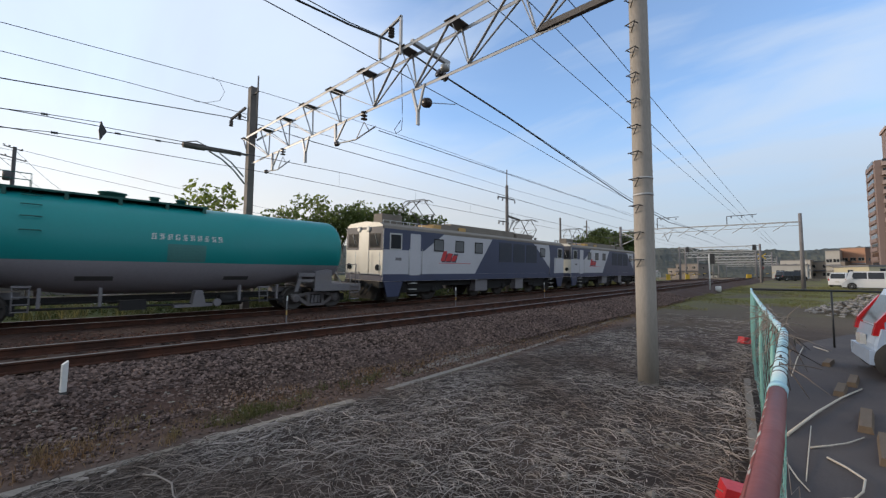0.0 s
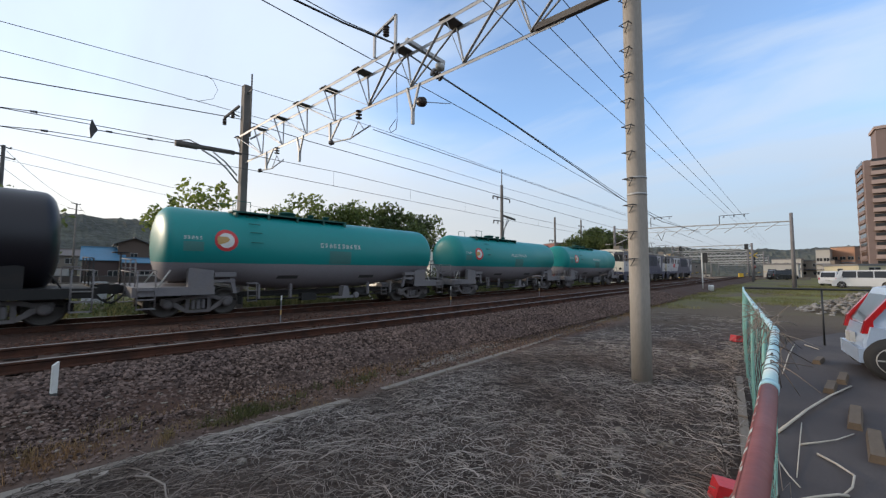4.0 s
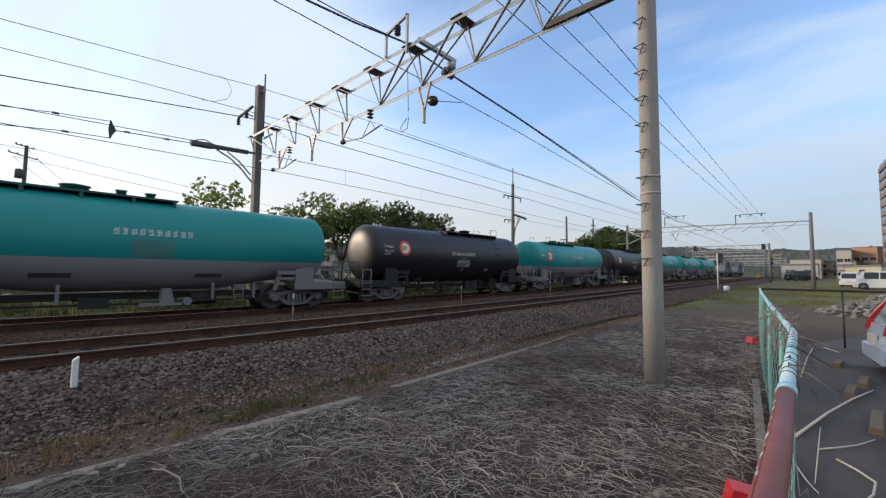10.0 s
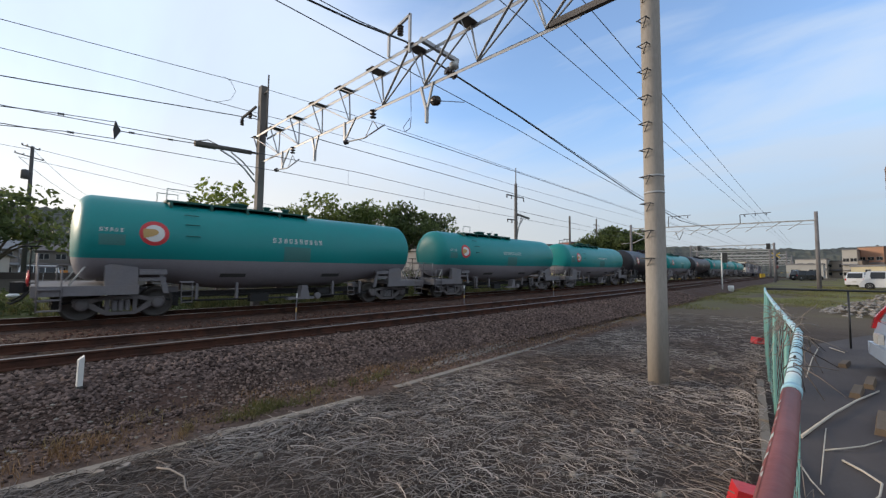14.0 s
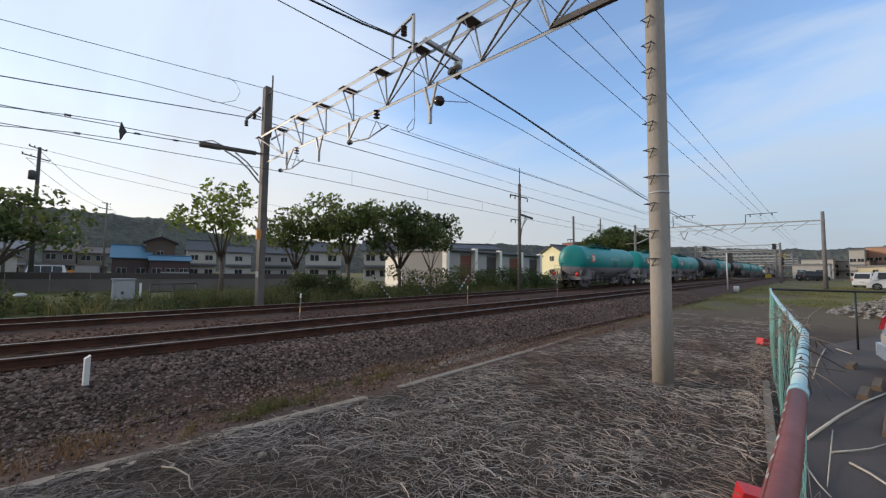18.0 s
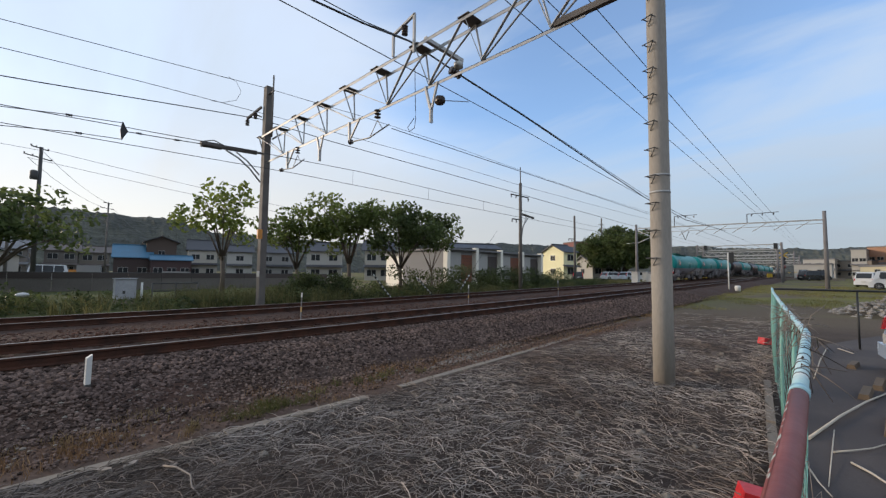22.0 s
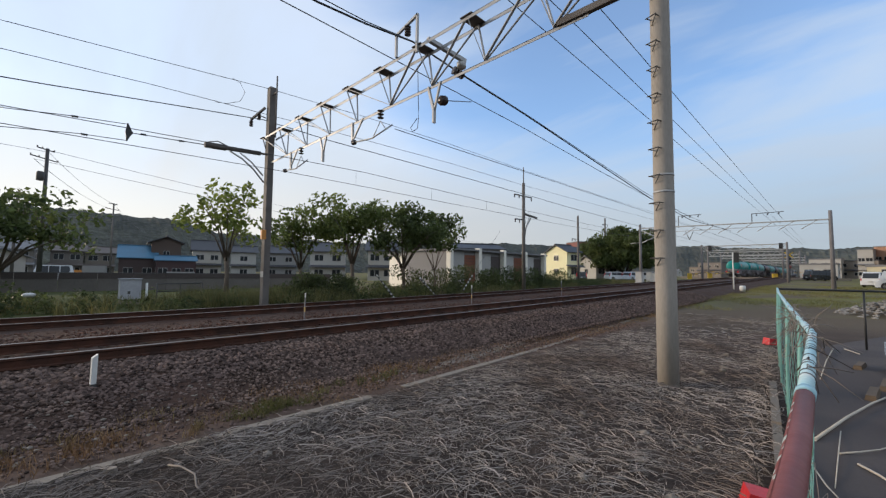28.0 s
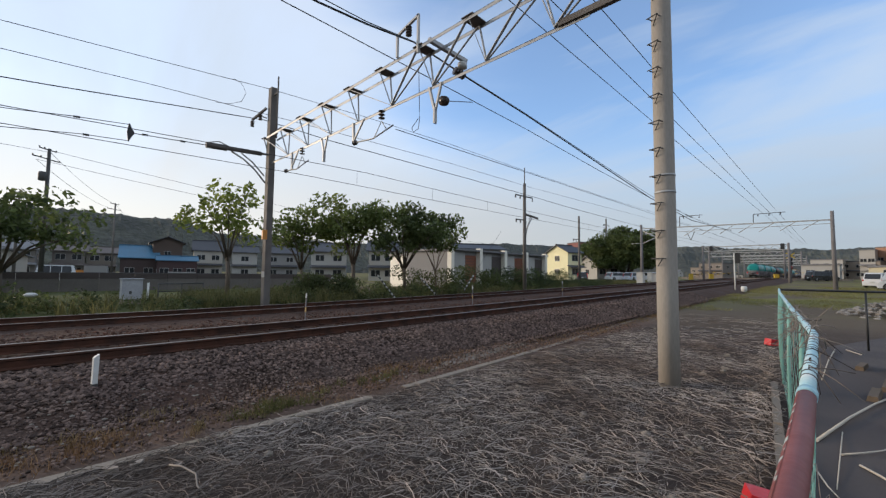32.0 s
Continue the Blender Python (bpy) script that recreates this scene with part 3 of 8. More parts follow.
MAST_X = -17.35
bm = bmesh.new()
box(bm, (MAST_X - 0.16, POLE.y - 0.13, -0.7), (MAST_X + 0.16, POLE.y + 0.13, 9.25))
mast = gpart("mast", bm, M["mast"], "square brown grey mast", bevel=0.02)
bm = bmesh.new()
tube(bm, [(MAST_X + 0.55, POLE.y, 6.9), (MAST_X + 0.55, POLE.y, 9.6)], 0.035, 6)
bar(bm, (MAST_X, POLE.y, 7.1), (MAST_X + 0.6, POLE.y, 7.1), 0.06)
bar(bm, (MAST_X, POLE.y, 8.9), (MAST_X + 0.6, POLE.y, 8.9), 0.05)
gpart("mast_pipe", bm, M["mast"])
bm = bmesh.new()
bar(bm, (MAST_X - 0.15, POLE.y - 0.2, 8.35), (MAST_X - 0.95, POLE.y - 0.5, 7.95), 0.08)
bar(bm, (MAST_X - 0.12, POLE.y - 0.2, 7.9), (MAST_X - 0.55, POLE.y - 0.35, 8.1), 0.05)
gpart("crossarm", bm, M["darksteel"])
for u in (0.45, 0.95):
    bm = bmesh.new()
    insulator(bm, (MAST_X - u, POLE.y - 0.2 - 0.3 * u, 8.3 - u * 0.42), (0, 0, -1), 4)
    gpart("insulator", bm, M["porcelain"])
bm = bmesh.new()
box(bm, (MAST_X + 0.14, POLE.y - 0.3, 2.55), (MAST_X + 0.28, POLE.y - 0.12, 2.95))
gpart("orange_marker", bm, M["orange_paint"], "small orange plate on the mast")
bm = bmesh.new()
box(bm, (MAST_X - 0.12, POLE.y - 0.15, 0.95), (MAST_X + 0.16, POLE.y - 0.134, 1.2))
gpart("number_plate", bm, M["porcelain_white"])

# tensioning cylinder on the mast, pulled towards the wires along the line
bm = bmesh.new()
a, b = Vector((MAST_X, 4.2, 6.13)), Vector((MAST_X, 6.3, 6.24))
tube(bm, [a, a.lerp(b, 0.35), a.lerp(b, 0.36), b], [0.12, 0.12, 0.09, 0.09], 14)
tube(bm, [b, (MAST_X, 6.6, 6.25)], 0.04, 8)
tube(bm, [a + Vector((0, 0.1, 0.12)), a + Vector((0, 0.45, 0.24)), a + Vector((0, 0.9, 0.1))], 0.02, 6)
gpart("wire_tensioner", bm, M["mast"], "cylindrical spring tensioner")
bm = bmesh.new()
tube(bm, [(MAST_X, 5.1, 6.08), (MAST_X, 5.6, 5.85), (MAST_X, 6.05, 5.5), (MAST_X, 6.5, 5.0)], 0.035, 6)
tube(bm, [(MAST_X, 5.5, 6.08), (MAST_X, 5.95, 5.8), (MAST_X, 6.45, 5.3)], 0.03, 6)
gpart("tensioner_brace", bm, M["galv"])

# lattice beam
Z_LO, Z_HI = 5.93, 7.02
TOP_X = [-2.34 - 1.7 * i for i in range(10)]
BOT_X = [x + 0.36 for x in TOP_X]
for s in (-0.22, 0.22):
    bm = bmesh.new()
    angle_bar(bm, (-1.95, POLE.y + s, Z_HI), (-17.3, POLE.y + s, Z_HI), 0.085, 0.01)
    gpart("top_chord", bm, M["galv"])
bm = bmesh.new()
angle_bar(bm, (-3.0, POLE.y, Z_LO), (-17.3, POLE.y, Z_LO), 0.075, 0.012)
gpart("bottom_chord", bm, M["galv"])
bm = bmesh.new()
box(bm, (-3.6, POLE.y - 0.05, Z_LO - 0.02), (-1.95, POLE.y + 0.05, Z_LO + 0.10))
gpart("end_bracket", bm, M["mast"], "rusty stiffened beam end", bevel=0.01)
for i, (tx, bx) in enumerate(zip(TOP_X, BOT_X)):
    for s in (-0.2, 0.2):
        if i:
            bm = bmesh.new()
            bar(bm, (tx, POLE.y + s, Z_HI), (bx, POLE.y + s * 0.1, Z_LO), 0.06 if s < 0 else 0.045, 0.018)
            gpart("post", bm, M["galv"])
        if i < len(TOP_X) - 1:
            bm = bmesh.new()
            top, foot = (tx, BOT_X[i + 1]) if i < 4 else (TOP_X[i + 1], bx)
            bar(bm, (top, POLE.y + s, Z_HI), (foot, POLE.y + s * 0.1, Z_LO), 0.06 if s < 0 else 0.045, 0.018)
            gpart("diagonal_brace", bm, M["galv"])
    bm = bmesh.new()
    box(bm, (tx - 0.17, POLE.y - 0.26, Z_HI + 0.004), (tx + 0.17, POLE.y + 0.26, Z_HI + 0.022))
    gpart("batten_plate", bm, M["mast"])

# feeder bracket standing on the beam
bm = bmesh.new()
bar(bm, (-8.25, POLE.y - 0.25, Z_HI), (-8.25, POLE.y - 0.25, 7.62), 0.06)
bar(bm, (-7.40, POLE.y - 0.25, Z_HI - 0.2), (-7.40, POLE.y - 0.25, 7.85), 0.06)
bar(bm, (-8.28, POLE.y - 0.25, 7.62), (-7.38, POLE.y - 0.25, 7.83), 0.06)
gpart("feeder_bracket", bm, M["galv"])
bm = bmesh.new()
insulator(bm, (-7.78, POLE.y - 0.25, 7.68), (0, 0, -1), 4)
gpart("insulator", bm, M["porcelain"])
bm = bmesh.new()
bar(bm, (-7.05, POLE.y - 0.2, 7.05), (-6.95, POLE.y + 1.1, 6.95), 0.1)
gpart("anchor_arm", bm, M["galv"])
bm = bmesh.new()
lathe(bm, [(0.05, 0), (0.13, 0.03), (0.13, 0.16), (0.07, 0.2)], (-7.0, POLE.y + 1.0, 6.72), seg=12)
gpart("insulator", bm, M["porcelain_white"], "pale porcelain insulator")
bm = bmesh.new()
insulator(bm, (-7.2, 7.6, 6.72), (0.1, 1, -0.12), 4, 0.12, 0.1)
gpart("insulator", bm, M["porcelain"])
# hanging V brackets with pull-off arms
for x, zl in ((-7.0, 4.94), (-12.6, 5.05)):
    bm = bmesh.new()
    bar(bm, (x - 0.22, POLE.y, Z_LO), (x - 0.02, POLE.y, zl + 0.35), 0.06)
    bar(bm, (x + 0.22, POLE.y, Z_LO), (x + 0.02, POLE.y, zl + 0.35), 0.05)
    bar(bm, (x, POLE.y, zl + 0.4), (x, POLE.y, zl), 0.09, 0.05)
    gpart("drop_bracket", bm, M["galv"])
for x in (-10.75, -15.2):
    bm = bmesh.new()
    bar(bm, (x, POLE.y, Z_LO), (x + 0.05, POLE.y, 5.25), 0.07)
    bar(bm, (x + 0.6, POLE.y, Z_LO), (x + 0.1, POLE.y, 5.4), 0.045)
    gpart("drop_bracket", bm, M["galv"])
for x, e in ((-9.25, -8.55), (-14.3, -14.0)):
    bm = bmesh.new()
    insulator(bm, (x, POLE.y, Z_LO - 0.02), (0, 0, -1), 3, 0.1, 0.1)
    gpart("insulator", bm, M["porcelain"])
    bm = bmesh.new()
    tube(bm, [(x, POLE.y, 5.6), (x - 0.35, POLE.y, 5.2)], 0.014, 5)
    tube(bm, [(x, POLE.y, 5.6), (x + 0.25, POLE.y, 5.3)], 0.014, 5)
    tube(bm, [(x - 1.4, POLE.y, 5.28), (x - 0.4, POLE.y, 5.18), (x + 0.55, POLE.y, 5.34)], 0.022, 6)
    gpart("pull_off_arm", bm, M["galv"])
    bm = bmesh.new()
    insulator(bm, (x - 1.45, POLE.y, 5.28), (1, 0, -0.05), 2, 0.08, 0.09)
    gpart("insulator", bm, M["porcelain"])
bm = bmesh.new()
insulator(bm, (-7.0, 6.95, 5.60), (-0.3, 1, 0.4), 2, 0.13, 0.13)
tube(bm, [(-7.0, 6.67, 5.42), (-7.0, 6.95, 5.60), (-7.6, 8.82, 6.35)], 0.014, 5)
gpart("strain_insulator", bm, M["porcelain"])

# wires
for n, pts, r, sag, lab in (
    ("earth_wire", [(-17.4, -20, 7.1), (-17.4, -1.15, 8.60), (-17.4, 6.57, 9.21), (-17.4, 11.6, 9.42), (-17.4, 18.1, 9.53), (-17.4, 26.9, 9.48), (-17.4, 40.2, 9.57), (-17.4, 58.5, 9.85), (-17.4, 120, 9.9)], 0.012, 0.0, "thin earth wire on the mast tops"),
    ("power_wire", [(-17.9, -20, 7.2), (-17.9, -1.3, 7.92), (-17.9, 2.43, 8.12), (-17.9, 6.56, 8.23), (-17.9, 12.3, 8.38), (-17.9, 18.6, 8.49), (-17.9, 27.3, 8.46), (-17.9, 35, 8.57), (-17.9, 60, 9.05), (-17.9, 120, 9.1)], 0.012, 0.0, "thin wire beside the masts"),
    ("feeder_cable", [(-18.25, -20, 5.2), (-18.25, -0.23, 7.27), (-18.25, 3.05, 7.66), (-18.25, 6.7, 8.08), (-18.25, 10.1, 7.95), (-18.25, 19, 7.92), (-18.25, 27.8, 7.87), (-18.25, 35.7, 7.76), (-18.25, 49.5, 7.71), (-18.25, 120, 7.7)], 0.02, 0.0, "dark feeder cable beside the masts"),
    ("contact_wire", [(TRACK_NEAR - 0.15, 6.67, 5.18), (TRACK_NEAR + 0.2, 52.7, 5.3), (TRACK_NEAR, 100, 5.6), (TRACK_NEAR, 250, 5.8)], 0.011, 0.0, "contact wire above the near track"),
    ("contact_wire", [(TRACK_FAR + 0.2, -30, 4.0), (TRACK_FAR + 0.2, -0.8, 4.82), (TRACK_FAR + 0.2, 6.67, 4.98), (TRACK_FAR, 15.5, 5.02), (TRACK_FAR - 0.2, 29, 5.1), (TRACK_FAR, 52.7, 5.3), (TRACK_FAR, 250, 5.8)], 0.011, 0.0, "contact wire above the train's track"),
    ("messenger_wire", [(TRACK_NEAR, -14, 7.6), (TRACK_NEAR, 3.3, 7.12), (TRACK_NEAR, 8.33, 6.99), (TRACK_NEAR, 12.9, 6.86), (TRACK_NEAR, 19.6, 6.52), (TRACK_NEAR, 27.3, 6.24), (TRACK_NEAR, 40, 6.1), (TRACK_NEAR, 52.7, 6.3), (TRACK_NEAR, 250, 6.2)], 0.013, 0.0, "messenger wire above the near track"),
    ("messenger_wire", [(TRACK_FAR, -30, 4.6), (TRACK_FAR, -0.8, 5.33), (TRACK_FAR, 3.4, 5.50), (TRACK_FAR, 10.0, 5.68), (TRACK_FAR, 15.5, 5.60), (TRACK_FAR, 22.7, 5.53), (TRACK_FAR, 34, 5.5), (TRACK_FAR, 52.7, 6.0), (TRACK_FAR, 250, 6.6)], 0.012, 0.0, "messenger wire above the train's track"),
    ("feeder_cable", [(-7.4, -14, 6.2), (-7.4, 3.7, 6.76), (-7.4, 4.9, 6.85), (-7.5, 6.38, 7.12), (-7.4, 8.42, 6.86), (-7.4, 11.4, 6.68), (-7.4, 17.3, 6.19), (-7.4, 24.0, 5.64), (-7.6, 34, 5.4), (-8.0, 52.7, 6.2)], 0.024, 0.0, "thick feeder cable over the near track"),
    ("feeder_cable", [(-7.42, -14, 6.5), (-7.42, 3.7, 6.9), (-7.42, 4.9, 6.92), (-7.55, 6.4, 7.17), (-7.42, 8.42, 6.9), (-7.42, 11.4, 6.73), (-7.42, 17.3, 6.28), (-7.42, 24.0, 5.8), (-7.6, 34, 5.6)], 0.012, 0.0, "thin cable strapped beside the thick feeder"),
    ("power_wire", [(-5.07, -40, 7.45), (-5.07, 8, 7.42), (-5.07, 52.7, 7.62), (-5.07, 110, 7.9)], 0.011, 0.05, "thin high wire over the line side"),
    ("power_wire", [(-4.57, -40, 7.75), (-4.57, 9, 7.68), (-4.57, 52.7, 7.68), (-4.57, 110, 7.9)], 0.011, 0.05, "thin high wire over the line side"),
    ("power_wire", [(-3.99, -40, 8.0), (-3.99, 11, 7.92), (-3.99, 52.7, 7.7), (-3.99, 110, 7.9)], 0.011, 0.05, "thin high wire over the line side"),
):
    long_wire(n, pts, r, lab, sag)
# droppers and jumper loops
for i in range(9):
    y = 9.5 + i * 4.6
    zt = 5.66 - 0.008 * (y - 10) if y < 34 else 5.5 + 0.5 * (y - 34) / 18.7
    bm = bmesh.new()
    tube(bm, [(TRACK_FAR, y, 5.02 if y < 20 else 5.08), (TRACK_FAR, y, zt)], 0.006, 4)
    whole("dropper", bm, M["wire"], "thin dropper between messenger and contact wire", "wire", "droppers")
bm = bmesh.new()
tube(bm, [(-8.0, 7.0, 6.9), (-8.0, 7.05, 5.7), (-8.05, 7.1, 5.45), (-8.2, 7.2, 5.25), (-8.3, 7.1, 5.15), (-8.2, 6.95, 5.2), (-8.05, 7.05, 5.45)], 0.01, 5)
whole("jumper_loop", bm, M["wire"], "looped jumper cable under the beam", "wire")
bm = bmesh.new()
tube(bm, [(-17.4, 5.1, 9.15), (-17.4, 5.4, 9.05), (-17.4, 5.6, 8.7), (-17.45, 5.45, 8.3), (-17.6, 5.0, 8.1), (-17.8, 4.6, 8.1)], 0.009, 5)
whole("jumper_loop", bm, M["wire"], "looped jumper cable by the mast", "wire")
# tensioned wire pair with a balance plate beside the mast
bm = bmesh.new()
tube(bm, [(MAST_X, 4.2, 6.12), (MAST_X, 3.4, 6.07), (MAST_X, 1.95, 5.99)], 0.016, 5)
prism(bm, [(1.98, 5.99), (1.90, 6.14), (1.83, 6.30), (1.80, 6.30), (1.76, 5.99), (1.80, 5.67), (1.83, 5.67), (1.90, 5.84)], 0, MAST_X - 0.03, MAST_X + 0.03)
tube(bm, [(MAST_X, 1.82, 6.27), (MAST_X, 0.33, 6.14), (MAST_X, -0.96, 5.97), (MAST_X + 0.6, -12, 4.9)], 0.013, 5)
tube(bm, [(MAST_X, 1.82, 5.69), (MAST_X, 0.55, 5.61), (MAST_X, -1.04, 5.39), (MAST_X + 0.6, -12, 4.3)], 0.013, 5)
for y, z in ((2.35, 6.02), (3.5, 6.07), (0.55, 6.15), (0.8, 5.62)):
    insulator(bm, (MAST_X, y, z), (0, -1, -0.05), 3, 0.045, 0.06)
whole("anchored_wire", bm, M["wire"], "pair of anchored wires with a balance plate", "wire", "overhead wires")


# ---- the goods train ----
def on_tank(y, z, black, lift):
    """A point of the barrel's side at height z, lifted off it a little."""
    r = tank_r(y, black)
    return (math.sqrt(max(r * r - (z - TANK_TOP + r) ** 2, 0)) + lift, y, z)


def disc_on_tank(bm, y, z, r0, r1, black, lift, mat=0, n=28):
    """A ring painted on a round tank: between r0 and r1 about a point of its side."""
    def place(u, w):
        return on_tank(y + u, z + w, black, lift)
    a = [bm.verts.new(place(r0 * math.cos(2 * math.pi * i / n), r0 * math.sin(2 * math.pi * i / n))) for i in range(n)]
    b = [bm.verts.new(place(r1 * math.cos(2 * math.pi * i / n), r1 * math.sin(2 * math.pi * i / n))) for i in range(n)]
    for i in range(n):
        bm.faces.new((a[i], b[i], b[(i + 1) % n], a[(i + 1) % n])).material_index = mat


def patch_on_tank(bm, y0, y1, z0, z1, black, lift, n=4):
    rows = [[bm.verts.new(on_tank(y, z0 + (z1 - z0) * i / n, black, lift)) for y in (y0, y1)] for i in range(n + 1)]
    for p, q in zip(rows, rows[1:]):
        bm.faces.new((p[0], p[1], q[1], q[0]))


WHEEL_R = 0.43
wheel_parts = []
MESHES = {}


def wheelset_mesh():
    bm = bmesh.new()
    for s in (-1, 1):
        lathe(bm, [(0.06, 0.44), (0.12, 0.45), (0.13, 0.48), (0.33, 0.50), (0.36, 0.47), (WHEEL_R + 0.028, 0.47), (WHEEL_R + 0.028, 0.50), (WHEEL_R, 0.515), (WHEEL_R - 0.005, 0.595), (0.375, 0.60), (0.35, 0.565), (0.13, 0.55), (0.12, 0.62), (0.06, 0.62)],
              (0, 0, 0), (s, 0, 0), 28)
    tube(bm, [(-0.5, 0, 0), (0.5, 0, 0)], 0.075, 10)
    # crank pins and chalk marks that show the turning
    for s in (-1, 1):
        box(bm, (s * 0.55 - 0.02, -0.02, 0.16), (s * 0.55 + 0.02, 0.02, 0.30))
    return mesh_of(bm, M["wheel"], "wheelset")


def bogie_meshes():
    h = 0.825
    bm = bmesh.new()
    a, b = -0.05, 0.05
    prism(bm, [(-h - 0.20, 0.50), (-h - 0.16, 0.60), (-h + 0.2, 0.60), (-0.42, 0.66), (0.42, 0.66), (h - 0.2, 0.60), (h + 0.16, 0.60), (h + 0.20, 0.50),
               (h - 0.15, 0.47), (0.34, 0.56), (-0.34, 0.56), (-h + 0.15, 0.47)], 0, a, b)
    prism(bm, [(-h + 0.18, 0.48), (-h + 0.05, 0.40), (-0.32, 0.13), (0.32, 0.13), (h - 0.05, 0.40), (h - 0.18, 0.48), (h - 0.25, 0.45), (0.28, 0.22), (-0.28, 0.22), (-h + 0.25, 0.45)], 0, a, b)
    for y in (-0.3, 0.3):
        box(bm, (a, y - 0.05, 0.2), (b, y + 0.05, 0.58))
    frame_m = mesh_of(bm, M["bogie"], "side_frame", 0.012)
    bm = bmesh.new()
    lathe(bm, [(0.135, -0.08), (0.15, -0.04), (0.15, 0.08), (0.10, 0.11), (0.05, 0.115)], (0, 0, 0), (1, 0, 0), 14)
    box(bm, (-0.07, -0.17, -0.03), (0.07, 0.17, 0.13))
    axle_m = mesh_of(bm, M["bogie"], "axle_box")
    bm = bmesh.new()
    prof = []
    for i in range(7):
        prof += [(0.055, 0.24 + i * 0.045), (0.075, 0.262 + i * 0.045)]
    lathe(bm, prof, (0, 0, 0), seg=8)
    spring_m = mesh_of(bm, M["frame_grey"], "spring")
    bm = bmesh.new()
    box(bm, (-0.72, -0.18, 0.55), (0.72, 0.18, 0.78))
    bolster_m = mesh_of(bm, M["frame_black"], "bolster", 0.015)
    bm = bmesh.new()
    bar(bm, (-0.6, 0, 0.42), (0.6, 0, 0.42), 0.07)
    bar_m = mesh_of(bm, M["frame_black"], "brake_bar")
    bm = bmesh.new()
    prism(bm, [(0.02, 0.28), (0.10, 0.32), (0.08, 0.42), (0.10, 0.55), (-0.06, 0.55), (-0.06, 0.28)], 0, -0.05, 0.05)
    shoe_m = mesh_of(bm, M["frame_black"], "brake_shoe")
    bm = bmesh.new()
    bar(bm, (0, 0, 0.45), (0, (h + 0.5) * 0.7, 0.6), 0.06)
    lever_m = mesh_of(bm, M["frame_black"], "brake_lever")
    return frame_m, axle_m, spring_m, bolster_m, bar_m, shoe_m, lever_m


MESHES["wheelset"] = wheelset_mesh()
MESHES["bogie"] = bogie_meshes()


def bogie(parent, y):
    frame_m, axle_m, spring_m, bolster_m, bar_m, shoe_m, lever_m = MESHES["bogie"]
    b = new("bogie", bolster_m)
    b.parent = parent
    b.matrix_basis = pose(0, y, 0)

    def sub(name, me, m):
        o = new(name, me)
        o.parent = b
        o.matrix_basis = m
        return o
    for s in (-1, 1):
        turn = 0 if s > 0 else 180
        sub("side_frame", frame_m, pose(s * 0.75, 0, 0, 0, 0, turn))
        for e in (-0.825, 0.825):
            sub("axle_box", axle_m, pose(s * 0.76, e, WHEEL_R, 0, 0, turn))
        for q in (-0.14, 0.0, 0.14):
            sub("spring", spring_m, pose(s * 0.75, q, 0))
    for e, turn in ((-1.325, 0), (1.325, 180)):
        sub("brake_bar", bar_m, pose(0, e, 0))
        for s in (-0.56, 0.56):
            sub("brake_shoe", shoe_m, pose(s, e, 0, 0, 0, turn))
            sub("brake_lever", lever_m, pose(s, e, 0, 0, 0, turn))
    for e in (-0.825, 0.825):
        o = sub("wheelset", MESHES["wheelset"], pose(0, e, WHEEL_R))
        wheel_parts.append((o, (0, e, WHEEL_R), WHEEL_R))
    return b


TANK_TOP = 3.44


def tank_r(y, black):
    a = abs(y)
    mid, end = (1.36, 1.19) if not black else (1.34, 1.28)
    u = min(max((a - 1.6) / 3.1, 0), 1)
    return mid + (end - mid) * (u * u * (3 - 2 * u))


def tank_mesh(black):
    ends = [(-5.72, 0.3), (-5.70, 0.52), (-5.66, 0.70), (-5.60, 0.84), (-5.52, 0.93), (-5.44, 0.978), (-5.36, 0.996), (-5.25, 1.0)]
    stations = ends + [(y, 1.0) for y in (-4.8, -4.2, -3.6, -3.0, -2.4, -1.8, -0.9, 0, 0.9, 1.8, 2.4, 3.0, 3.6, 4.2, 4.8)] + [(-y, k) for y, k in reversed(ends)]
    seg = 56
    split = 1.69
    bm = bmesh.new()
    rings = []
    for y, k in stations:
        r = tank_r(y, black)
        c = TANK_TOP - r
        ring = []
        for j in range(seg):
            a = 2 * math.pi * j / seg
            ring.append(bm.verts.new((math.sin(a) * r * k, y, c + math.cos(a) * r * k)))
        rings.append(ring)
    for u, w in zip(rings, rings[1:]):
        for j in range(seg):
            f = bm.faces.new((u[j], u[(j + 1) % seg], w[(j + 1) % seg], w[j]))
            f.smooth = True
    for r in (rings[0], rings[-1]):
        bm.faces.new(r).smooth = True
    if not black:
        g = bm.verts[:] + bm.edges[:] + bm.faces[:]
        bmesh.ops.bisect_plane(bm, geom=g, plane_co=(0, 0, split), plane_no=(0, 0, 1))
        for f in bm.faces:
            f.smooth = True
            if f.calc_center_median().z < split:
                f.material_index = 1
    return mesh_of(bm, [M["tank_black"]] if black else [M["tank_green"], M["tank_grey"]], "tank")


